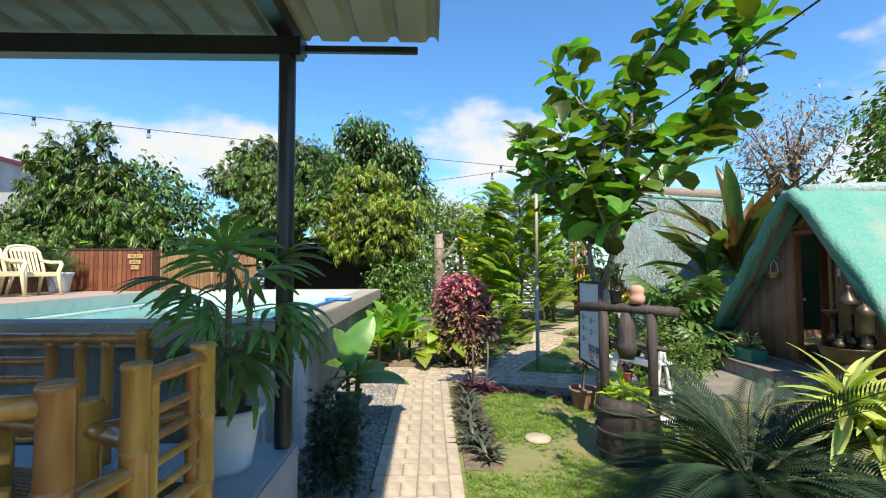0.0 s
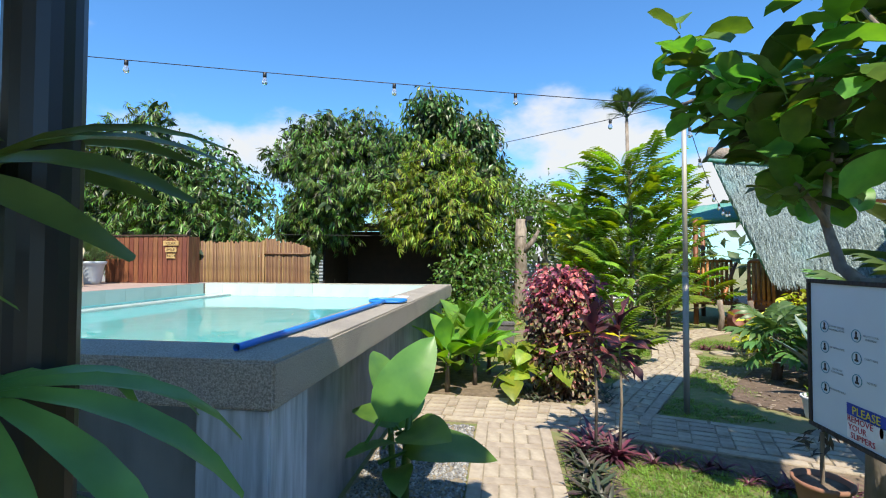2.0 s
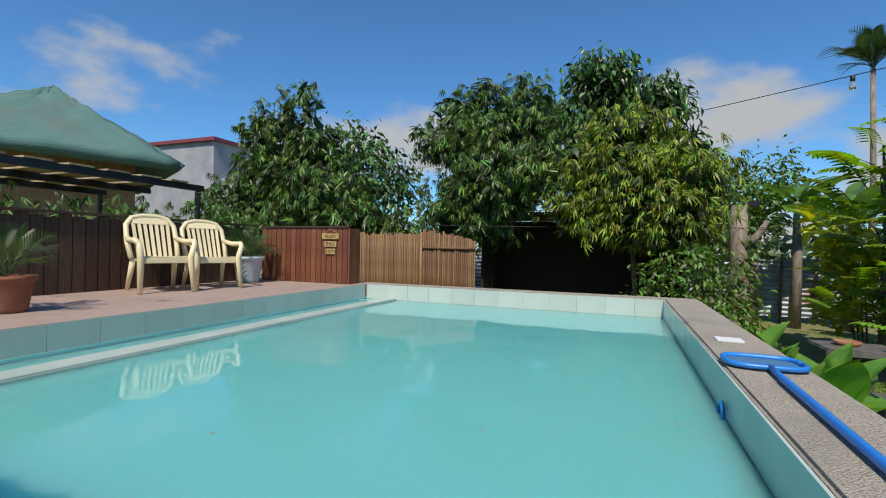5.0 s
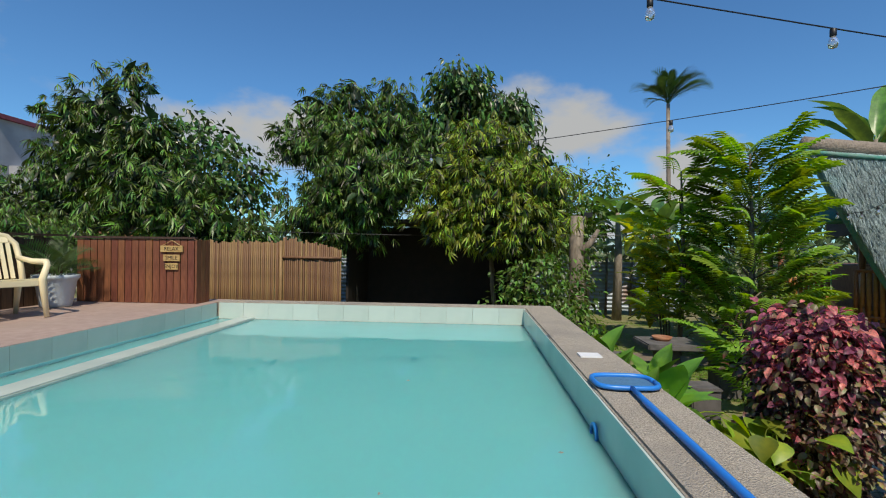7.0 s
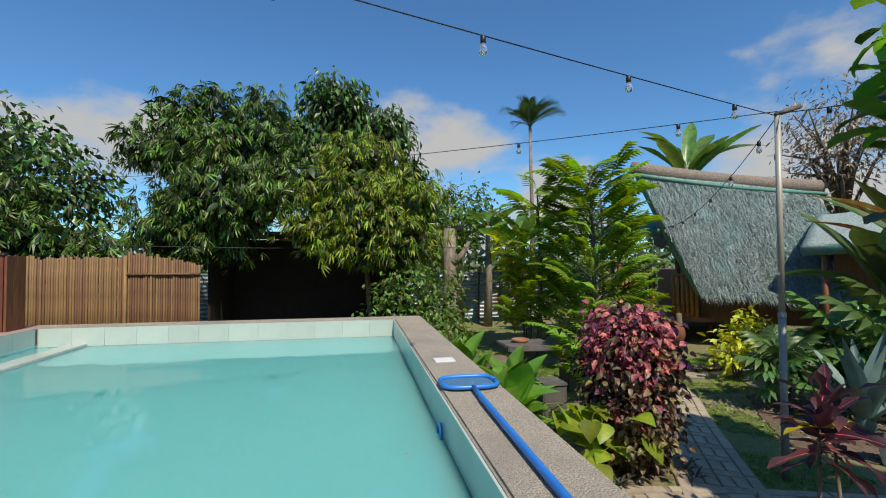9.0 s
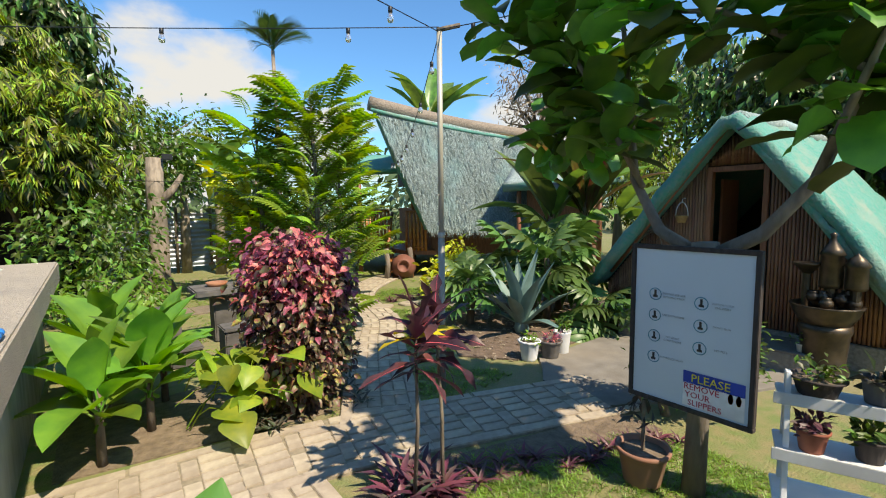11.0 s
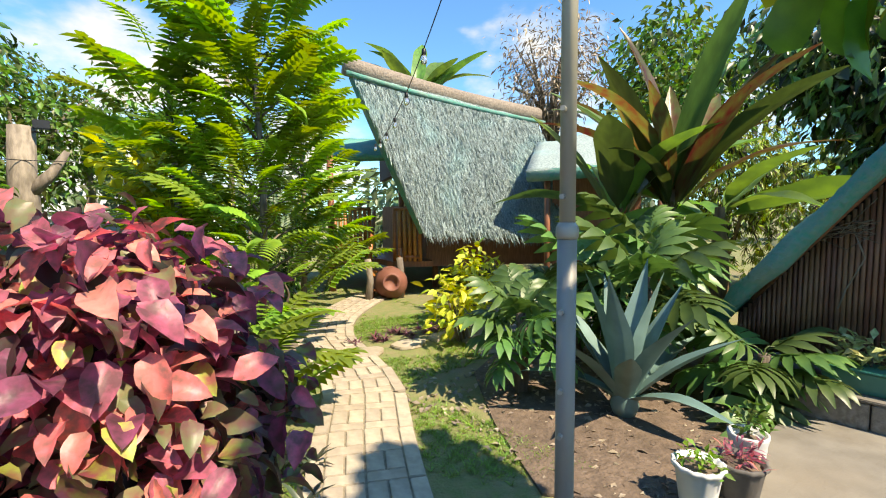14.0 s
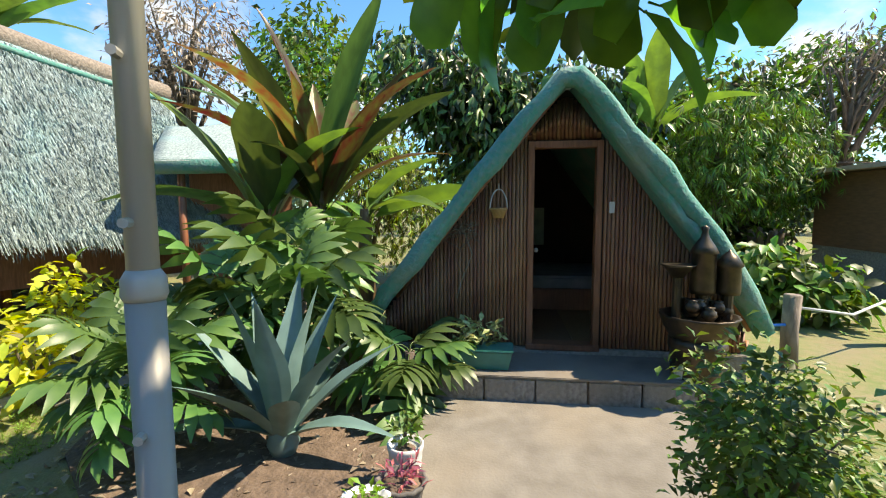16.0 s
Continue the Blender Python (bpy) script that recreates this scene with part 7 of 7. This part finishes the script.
# ---- signboard ----
sign = thing("sign_board", "white pool rules signboard in a dark frame", "sign")
SX, SY0, SY1, SZ0, SZ1 = 2.30, 5.612, 6.268, 0.52, 1.424
M_BOARD = mat("white_board", (0.66, 0.76, 0.84), (0.62, 0.72, 0.80), rough=0.35, scale=2, bump=0.01)
part("board", Geo().box(SX, SX + 0.012, SY0 + 0.02, SY1 - 0.02, SZ0 + 0.02, SZ1 - 0.02), M_BOARD, sign)
for y0, y1, z0, z1 in ((SY0, SY1, SZ0, SZ0 + 0.025), (SY0, SY1, SZ1 - 0.025, SZ1), (SY0, SY0 + 0.025, SZ0 + 0.025, SZ1 - 0.025), (SY1 - 0.025, SY1, SZ0 + 0.025, SZ1 - 0.025)):
    part("frame", Geo().box(SX - 0.012, SX + 0.03, y0, y1, z0, z1), M_DARKWOODLOOK, sign, bevel=0.003)
M_NAVY, M_RED, M_ORANGE, M_YELLOW = (mat(n_a, c_, rough=0.5, bump=0, vary=0) for n_a, c_ in (("navy_ink", (0.01, 0.06, 0.42)), ("red_ink", (0.55, 0.02, 0.06)), ("orange_ink", (0.8, 0.25, 0.06)), ("yellow_ink", (0.85, 0.75, 0.05))))
M_PANEL, M_TEAL, M_GREYINK = mat("sticker_white", (0.80, 0.80, 0.80), rough=0.4, bump=0), mat("teal_ink", (0.05, 0.32, 0.42), rough=0.5, bump=0), mat("grey_ink", (0.35, 0.42, 0.46), rough=0.5, bump=0)


def on_board(u, v, w, h, material, name, d=0.002, label=""):
    """A flat patch: u from the far edge towards the near one, v up, both 0..1 at its middle."""
    y, z = SY1 - 0.02 - u * (SY1 - SY0 - 0.04), SZ0 + 0.02 + v * (SZ1 - SZ0 - 0.04)
    return part(name, Geo().box(SX - d, SX - d + 0.0015, y - w / 2, y + w / 2, z - h / 2, z + h / 2), material, sign, label)


def board_text(txt, u, v, size, material):
    y, z = SY1 - 0.02 - u * (SY1 - SY0 - 0.04), SZ0 + 0.02 + v * (SZ1 - SZ0 - 0.04)
    writing(txt, size, material, sign, pose(SX - 0.0065, y, z, 90, 0, -90), ext=0.0006)


on_board(0.72, 0.205, 0.30, 0.075 * 0.88, M_NAVY, "sticker", 0.004, "blue sticker heading")
on_board(0.72, 0.095, 0.30, 0.13, M_PANEL, "sticker", 0.004, "white sticker")
board_text("PLEASE", 0.70, 0.203, 0.062, M_YELLOW)
board_text("REMOVE", 0.63, 0.145, 0.047, M_RED)
board_text("YOUR", 0.60, 0.095, 0.047, M_RED)
board_text("SLIPPERS", 0.66, 0.045, 0.045, M_RED)
for du in (0.0, 0.06):
    y = SY1 - 0.02 - (0.86 + du) * 0.616
    part("slipper_print", Geo().lathe([(0.001, 0), (0.014, 0)], 14), M_ORANGE, sign, m=pose(SX - 0.0055, y, 0.66, 0, -90, 0) @ Matrix.Diagonal((1.9, 0.9, 1, 1)))
ROWS_S = [("SHOWER BEFORE", "ENTERING POOL"), ("USE RESTROOMS", ""), ("NO GLASS", "CONTAINERS"), ("NO ROUGH PLAY", "")]
ROWS_T = [("WATCH YOUR", "CHILDREN"), ("DON'T RUN", ""), ("NO PETS", "")]
ring_me = Geo().tube([(0, 0.033 * math.cos(a), 0.033 * math.sin(a)) for a in np.linspace(0, 2 * math.pi, 25)], 0.0022, 4).mesh("icon_ring", M_TEAL)
for u, rows_, v0 in ((0.2, ROWS_S, 0.70), (0.6, ROWS_T, 0.68)):
    for i, (a, b) in enumerate(rows_):
        v = v0 - 0.14 * i
        y, z = SY1 - 0.02 - u * 0.616, SZ0 + 0.02 + v * 0.864
        part("icon_ring", ring_me, None, sign, m=pose(SX - 0.002, y, z))
        on_board(u, v + 0.008, 0.012, 0.034, M_DARKWOODLOOK, "pictogram", 0.003)
        on_board(u, v - 0.014, 0.026, 0.012, M_DARKWOODLOOK, "pictogram", 0.0034)
        board_text(a, u + 0.17, v + 0.01, 0.0155, M_GREYINK)
        if b:
            board_text(b, u + 0.17, v - 0.012, 0.0155, M_GREYINK)

# ---- barrel well ----
well = thing("barrel_planter", "dark wishing-well barrel planter with two posts and a bucket", "planter")
WX, WY = 2.21, 4.79
part("barrel", Geo().lathe([(0.21, 0), (0.235, 0.1), (0.245, 0.25), (0.24, 0.4), (0.225, 0.52), (0.19, 0.52), (0.19, 0.44), (0.001, 0.44)], 36, (WX, WY, 0), wave=lambda w, z: 0.012 * abs(math.sin(9 * w))), M_DARKWOODLOOK, well, smooth=True)
for z, r in ((0.1, 0.244), (0.26, 0.252), (0.42, 0.246)):
    part("hoop", Geo().tube([(WX + r * math.cos(a), WY + r * math.sin(a), z + 0.006 * math.sin(3 * a)) for a in np.linspace(0, 2 * math.pi, 33)], 0.012, 6), M_DARKWOODLOOK, well, smooth=True)
for dx, dy in ((-0.14, 0.12), (0.15, -0.13)):
    part("post", Geo().tube([(WX + dx, WY + dy, 0.3), (WX + dx * 1.03, WY + dy, 0.8), (WX + dx, WY + dy, 1.2)], [0.042, 0.038, 0.043], 9), M_DARKWOODLOOK, well, smooth=True)
part("crossbar", Geo().tube([(WX - 0.3, WY + 0.27, 1.23), (WX, WY, 1.235), (WX + 0.3, WY - 0.27, 1.22)], 0.042, 9), M_DARKWOODLOOK, well, smooth=True)
part("bucket", Geo().lathe([(0.06, 0.82), (0.085, 0.9), (0.09, 0.93), (0.07, 0.98), (0.075, 1.05), (0.04, 1.2)], 18, (WX, WY, 0)), M_DARKWOODLOOK, well, smooth=True)
part("axle", Geo().tube([(WX - 0.1, WY + 0.09, 0.97), (WX + 0.24, WY - 0.2, 0.92)], 0.02, 8), M_DARKWOODLOOK, well, smooth=True)
pot("black_pot", "black plastic nursery pot on the crossbar", WX - 0.06, WY + 0.06, 1.275, 0.06, 0.11, M_BLACK)
zz = thing("zz_plant", "dark stemmed plant in the black pot", "plant")
for k in range(4):
    part("stem", Geo().tube([(WX - 0.06, WY + 0.06, 1.36), (WX - 0.1 + 0.04 * k, WY + 0.1 - 0.02 * k, 1.62)], 0.005, 5), L_DARK, zz)
crown(zz, [(WX - 0.06, WY + 0.07, 1.52, 0.07, 0.07, 0.1, 50)], OVAL_S, 0.06, L_DARK, 300, clump=0.02, per=5, pitch=0.6, name="foliage")
g = Geo().lathe([(0.05, 0), (0.065, 0.03), (0.062, 0.06), (0.05, 0.075), (0.058, 0.1), (0.055, 0.13), (0.03, 0.15), (0.001, 0.155)], 20, (WX + 0.07, WY - 0.06, 1.275), wave=lambda w, z: 0.06 * math.sin(3 * w))
solid("figurine", g, mat("peach_clay", (0.62, 0.34, 0.24), (0.52, 0.28, 0.2), rough=0.7), "peach coloured seated clay figurine", "figurine", smooth=True)

# ---- white ladder shelf ----
shelf = thing("plant_shelf", "white wooden ladder shelf holding potted plants", "shelf")
for y in (5.56, 4.95):
    part("leg", Geo().add(*_slab([(2.42, y, 0.0), (2.47, y, 0.0), (2.67, y, 0.82), (2.62, y, 0.82)], 0.03)), M_WHITE, shelf, "white painted leg", bevel=0.004)
    part("leg", Geo().add(*_slab([(2.92, y, 0.0), (2.97, y, 0.0), (2.72, y, 0.82), (2.67, y, 0.82)], 0.03)), M_WHITE, shelf, bevel=0.004)
for x0, x1, z in ((2.56, 2.84, 0.72), (2.46, 2.86, 0.46), (2.36, 2.9, 0.2)):
    part("board", Geo().box(x0, x1, 4.90, 5.6, z - 0.02, z), M_WHITE, shelf, bevel=0.005)
    part("batten", Geo().box(x0 - 0.012, x0 - 0.001, 4.88, 5.62, z - 0.05, z + 0.01), M_WHITE, shelf, bevel=0.003)
SHELF_M = Matrix.Translation((2.36, 5.52, 0)) @ Matrix.Rotation(radians(20), 4, "Z") @ Matrix.Diagonal((0.62, 0.8, 1, 1)) @ Matrix.Translation((-2.47, -5.58, 0))
shelf.matrix_basis = SHELF_M
for nm, lab, x, y, z, r, h, m_, lm, sz, nl in (("trough_pot", "brown trough of pale succulents", 2.68, 5.4, 0.72, 0.11, 0.09, M_DARKWOODLOOK, L_MID, 0.045, 90), ("shelf_pot", "terracotta pot of mauve succulents", 2.58, 5.42, 0.46, 0.07, 0.11, M_TERRA, L_PURPLE, 0.05, 60),
                                               ("shelf_pot", "brown pot of trailing plants", 2.62, 5.15, 0.46, 0.07, 0.11, M_DARKWOODLOOK, L_MID, 0.06, 60), ("shelf_pot", "grey pot of spiky leaves", 2.7, 5.12, 0.72, 0.07, 0.12, M_STONEGREY, L_STRAP, 0.1, 50)):
    x, y, _ = SHELF_M @ Vector((x, y, 0))
    p_ = pot(nm, lab, x, y, z, r, h, m_, group="shelf pots")
    ob = thing("potted_succulent", "small succulents growing in a shelf pot", "plant", group="shelf plants")
    part("stem", Geo().tube([(x, y, z + h * 0.8), (x, y, z + h + 0.03)], 0.006, 5), M_BARK, ob)
    crown(ob, [(x, y, z + h + 0.02, r, r, 0.04, nl)], OVAL_S, sz, lm, 310 + nl, pitch=0.6, clump=0.02, per=5, name="foliage", shell=0.2)
pp = thing("young_tree", "thin bare-stemmed sapling in the terracotta pot", "sapling")
part("stem", Geo().tube([(2.3, 6.17, 0.18), (2.31, 6.18, 0.5)], 0.012, 6), M_BARK, pp)
crown(pp, [(2.31, 6.18, 0.5, 0.1, 0.1, 0.1, 30)], LANCE, 0.1, L_STRAP, 320, clump=0.03, per=5, name="foliage")

# ---- bamboo seats in the sitting corner ----


def culm(parent, a, b, r, name="rail"):
    """A bamboo culm: a pipe with raised joints."""
    a, b = Vector(a), Vector(b)
    n = max(2, int((b - a).length / 0.22))
    pts, rad = [], []
    for i in range(n):
        for t, k in ((0.0, 1.0), (0.45, 0.96), (0.93, 0.97), (0.965, 1.12), (0.99, 1.0)):
            pts.append(tuple(a.lerp(b, (i + t) / n)))
            rad.append(r * k)
    pts.append(tuple(b))
    rad.append(r)
    part(name, Geo().tube(pts, rad, 12), M_BAMBOO, parent, smooth=True)
    d = (b - a).normalized()
    if name == "post":
        part("end_cap", Geo().tube([tuple(b), tuple(b + d * 0.004)], r * 0.93, 12), M_BAMBOO_END, parent)


A_, B_, C_, D_, E_, G_ = (-0.33, 2.17), (-0.285, 2.40), (-0.262, 2.75), (-0.524, 2.55), (-1.08, 1.86), (-0.90, 2.66)
PZ = 0.55
seat = thing("bamboo_bench", "varnished bamboo bench with slatted seat and rail arms", "bench", group="bamboo seats")
for (x, y), h, r in ((A_, 1.29, 0.042), (B_, 1.29, 0.04), (C_, 1.29, 0.042), (D_, 1.145, 0.036), (E_, 1.24, 0.042), (G_, 1.12, 0.036)):
    culm(seat, (x, y, PZ), (x, y, h), r, "post")


def between(p, q_, z0, z1, r, name="rail", t0=0.0, t1=1.0):
    """A culm from post to post, or over a stretch of the way."""
    m = lambda t: (p[0] + (q_[0] - p[0]) * t, p[1] + (q_[1] - p[1]) * t)
    culm(seat, (*m(t0), z0), (*m(t1), z1), r, name)


for a_, b_ in ((B_, C_), (A_, E_)):
    between(a_, b_, 1.24, 1.24, 0.031)
    between(a_, b_, 0.80, 0.80, 0.028)
    for k in range(4):
        between(a_, b_, 0.88 + 0.082 * k, 0.88 + 0.082 * k, 0.015, "spindle", 0.1, 0.9)
    for t in (0.2, 0.8):
        x, y = a_[0] + (b_[0] - a_[0]) * t, a_[1] + (b_[1] - a_[1]) * t
        culm(seat, (x, y, 0.80), (x, y, 1.22), 0.021, "spindle")
between(A_, B_, 0.98, 0.98, 0.028)
between(A_, B_, 0.74, 0.74, 0.028)
between(D_, B_, 1.05, 1.06, 0.028)
between(D_, C_, 1.04, 1.05, 0.028)
between(D_, G_, 1.04, 1.04, 0.028)
between(B_, (-1.1, 2.30), 0.76, 0.76, 0.026)
sl = Geo().tube([(0, 0, 0), (1.0, 0, 0)], 0.011, 6).mesh("seat_slat", M_SPLIT, smooth=True)
for i in range(24):
    part("seat_slat", sl, None, seat, m=pose(-0.33 + 0.002 * i, 2.18 + 0.023 * i, 0.79, 0, 0, 168))
back = thing("bamboo_settee", "dark varnished bamboo settee backed against the pool", "settee", group="bamboo seats")
for x, h, r in ((-0.94, 1.245, 0.042), (-1.13, 1.18, 0.03), (-1.27, 1.18, 0.03), (-1.42, 1.18, 0.03), (-1.9, 1.18, 0.035), (-2.6, 1.2, 0.042)):
    culm(back, (x, 3.5, PZ), (x, 3.5, h), r, "post")
culm(back, (-2.7, 3.5, 1.2), (-0.95, 3.5, 1.2), 0.032)
for k in range(5):
    culm(back, (-2.65, 3.52, 0.68 + 0.1 * k), (-1.42, 3.52, 0.68 + 0.1 * k), 0.024, "spindle")
culm(back, (-2.6, 3.15, 0.85), (-1.0, 3.15, 0.85), 0.035)

# ---- side yard ----
rope = thing("rope_fence", "weathered grey posts linked by a pale rope", "fence")
for x, y, h in ((6.1, 4.79, 0.7), (7.0, 3.2, 0.65)):
    part("post", Geo().tube([(x, y, 0), (x + 0.02, y, h * 0.5), (x, y, h)], [0.075, 0.07, 0.072], 10), M_BARK_PALE, rope, smooth=True)
part("rope", Geo().tube([(6.1, 4.72, 0.58), (6.5, 4.0, 0.44), (7.0, 3.22, 0.55)], 0.014, 6), M_WHITE, rope, smooth=True)
part("pipe", Geo().tube([(6.0, 5.2, 0.42), (6.1, 4.8, 0.42)], 0.014, 6), M_BLUE, rope)
ply = thing("plywood_shed", "small brown plywood shed with pale eave", "shed")
part("wall", Geo().box(9.0, 11.5, -1.2, 1.35, 0.75, 2.1), mat("plywood", (0.20, 0.10, 0.05), (0.14, 0.07, 0.035), rough=0.7, scale=6, stretch=(1, 1, 5)), ply)
part("base", Geo().box(9.02, 11.5, -1.2, 1.33, 0, 0.75), M_BLOCK, ply)
part("roof", Geo().box(8.8, 11.8, -1.4, 1.6, 2.12, 2.2), M_DECK, ply, bevel=0.01)
root = thing("root_stump", "upturned weathered tree root", "stump")
q = np.random.default_rng(14)
for i in range(9):
    a = i * 0.75
    part("root", Geo().tube([(13.4, 1.2, 0.0), (13.4 + 0.2 * math.cos(a), 1.2 + 0.2 * math.sin(a), 0.4), (13.4 + 0.35 * math.cos(a), 1.2 + 0.35 * math.sin(a), 0.7 + 0.35 * q.random())], [0.2, 0.13, 0.06], 7), M_BARK_PALE, root, smooth=True)
wheel = thing("cart_wheel", "old wooden cart wheel leaning behind the root", "wheel")
part("rim", Geo().tube([(13.9, 0.55 + 0.4 * math.cos(a), 0.42 + 0.4 * math.sin(a)) for a in np.linspace(0, 2 * math.pi, 29)], 0.035, 6), M_BARK, wheel, smooth=True)
for i in range(8):
    a = i * math.pi / 4
    part("spoke", Geo().tube([(13.9, 0.55, 0.42), (13.9, 0.55 + 0.39 * math.cos(a), 0.42 + 0.39 * math.sin(a))], 0.018, 5), M_BARK, wheel)

# ---- beyond the deck ----
M_NIPA = mat("shaded_green_thatch", (0.07, 0.20, 0.165), (0.12, 0.20, 0.18), rough=0.95, scale=14, coarse=0.8, bump=0.9, stretch=(1, 1, 3), dirt=(0.10, 0.15, 0.13))
far = thing("nipa_house", "house with pyramidal green thatch roof beyond the fence", "house")
AP = (-20.0, 14.4, 6.75)
c4 = [(-16.6, 9.2, 3.95), (-14.4, 15.0, 3.95), (-22.6, 19.4, 3.95), (-24.6, 11.4, 3.95)]
for i in range(4):
    V, F = thatch_sheet(c4[i], c4[(i + 1) % 4], AP, tuple(np.array(AP) + (0.05, 0.05, 0)), 16, 14, 0.3, 40 + i, rough=0.1)
    part("roof_slope", big_mesh("roof_slope", V, F, M_NIPA), None, far, "green-netted thatch")
part("wall", Geo().box(-22.4, -17.0, 11.6, 15.4, 0, 4.4), mat("tan_wall", (0.42, 0.27, 0.15), (0.34, 0.2, 0.1), rough=0.8), far, "tan woven wall")
V, F = thatch_sheet((-12.5, 16.2, 3.0), (-9.8, 16.2, 3.0), (-12.5, 18.5, 4.0), (-10.5, 18.5, 4.0), 8, 8, 0.2, 45)
low = thing("low_hut", "low hut with green thatch behind the bamboo", "hut")
part("roof_slope", big_mesh("roof_slope", V, F, M_NET), None, low)
part("wall", Geo().box(-12.2, -10.2, 16.8, 18.4, 0, 3.2), M_HUTWALL, low)
bld = thing("grey_building", "plain grey building with a red roof edge", "building")
part("wall", Geo().box(-30, -21.4, 22.5, 30, 0, 7.1), mat("grey_render", (0.36, 0.37, 0.39), (0.27, 0.28, 0.3), rough=0.9, scale=1.2, coarse=0.4), bld)
part("roof_edge", Geo().box(-30.2, -21.2, 22.3, 30.2, 7.1, 7.28), mat("red_edge", (0.30, 0.06, 0.07)), bld)
part("annex", Geo().box(-21.4, -15, 23, 28, 0, 5.2), mat("grey_render", (0.36, 0.37, 0.39)), bld)
perg = thing("pergola", "bamboo mat pergola roof beyond the fence", "pergola")
M_MAT = mat("bamboo_mat", (0.46, 0.36, 0.2), (0.3, 0.22, 0.12), rough=0.8, scale=12)
for i in range(9):
    part("mat_strip", Geo().box(-12.2, -9.0, 6.2 + 0.55 * i, 6.55 + 0.55 * i, 2.82, 2.85), M_MAT, perg)
for x in (-12, -10.6, -9.1):
    part("beam", Geo().box(x, x + 0.09, 5.9, 11.3, 2.7, 2.81), M_BLACK, perg)
for x, y in ((-9.1, 6.1), (-9.1, 11.2), (-12, 6.1), (-12, 11.2)):
    part("post", Geo().tube([(x + 0.04, y, 0), (x + 0.04, y, 2.7)], 0.05, 8), M_BLACK, perg)
tree("hedge", "green hedge plants behind the board fence", "hedge", (-8.0, 9.0, 0), (-8, 9, 1.5), 0.05,
     [(-7.8, 7.0 + 1.2 * i, 1.75, 0.6, 0.8, 0.45, 450) for i in range(5)] + [(-9.5, 12.5, 1.8, 1.0, 0.9, 0.9, 600)], SPRAY, 0.16, L_BAMBOO, 330, clump=0.15, per=6)
ban = [mesh_of("banana_blade", blade(0.6, 0.22, n=8, droop=0.6, fold=0.2, across=4), L_BANANA)]
rosette("young_banana", "young banana plant showing above the fence", "banana plant", -7.3, 8.6, 1.3, ban, 7, 0.03, (1.3, 0.6), 1.1, 340, h=0.1, stem=[0.06, 0.04])


# ---- pavers and gravel, last ----
brick_me = {w: Geo().box(-0.096 * 0.5, 0.096 * 0.5, -w / 2, w / 2, 0.0, 0.022).mesh("paver", M_PAVER, bevel=0.004) for w in (0.215,)}
edge_me = Geo().box(-0.29, 0.29, -0.046, 0.046, 0.0, 0.022).mesh("paver", M_PAVER, bevel=0.004)
wide_me = Geo().box(-0.10, 0.10, -0.0505, 0.0505, 0.0, 0.022).mesh("paver", M_PAVER, bevel=0.004)


def pave(key, top):
    """Edge stones on both sides; between them rows that lie across, then pairs that lie along."""
    pts, width = PATHS[key]
    base = path_base[key]
    inner = width - 0.2
    for p, a in resample(pts, 0.6):
        for s in (-1, 1):
            o = s * (width / 2 - 0.05)
            part("paver", edge_me, None, base, m=pose(p.x - math.sin(a) * o, p.y + math.cos(a) * o, top, 0, 0, math.degrees(a)))
    for i, (p, a) in enumerate(resample(pts, 0.31)):
        ux, uy = math.cos(a), math.sin(a)
        n = max(2, round(inner / 0.24))
        for k in range(n):
            o = (k - (n - 1) / 2) * inner / n
            part("paver", brick_me[0.215], None, base, m=pose(p.x - uy * o, p.y + ux * o, top, 0, 0, math.degrees(a)))
        n2 = max(4, round(inner / 0.112))
        for k in range(n2):
            o = (k - (n2 - 1) / 2) * inner / n2
            part("paver", wide_me, None, base, m=pose(p.x - uy * o + ux * 0.155, p.y + ux * o + uy * 0.155, top, 0, 0, math.degrees(a)))


pave("main", 0.003)
pave("cross", 0.005)
pave("garden", 0.007)

q = np.random.default_rng(15)
n = 6500
P = np.stack([q.uniform(-0.6, 0.14, n), q.uniform(3.4, 7.35, n), np.full(n, 0.012)], 1)
oct_v = np.array([(1, 0, 0), (0, 1, 0), (-1, 0, 0), (0, -1, 0), (0, 0, 0.7), (0, 0, -0.5)], float)
oct_f = np.array([(0, 1, 4), (1, 2, 4), (2, 3, 4), (3, 0, 4), (1, 0, 5), (2, 1, 5), (3, 2, 5), (0, 3, 5)])
V, F = scatter(oct_v, oct_f, P, rot(q.uniform(0, 6.28, n), q.normal(size=n) * 0.4, q.normal(size=n) * 0.4), 0.008 + 0.013 * q.random(n))
tagged(part("gravel", big_mesh("gravel", V, F, M_GRAVEL), None), "loose grey gravel stones", "gravel", kind="stuff")
n = 1100
P = np.stack([q.uniform(3.0, 6.2, n), q.uniform(8.15, 10.2, n), np.full(n, 0.022)], 1)
V, F = scatter(OVAL_S[0], OVAL_S[1], P, rot(q.uniform(0, 6.28, n), q.normal(size=n) * 0.3, q.normal(size=n) * 0.3), 0.03 + 0.06 * q.random(n))
tagged(part("leaf_litter", big_mesh("leaf_litter", V, F, L_DRY), None), "dry brown leaf litter on the soil", "leaves", kind="stuff")
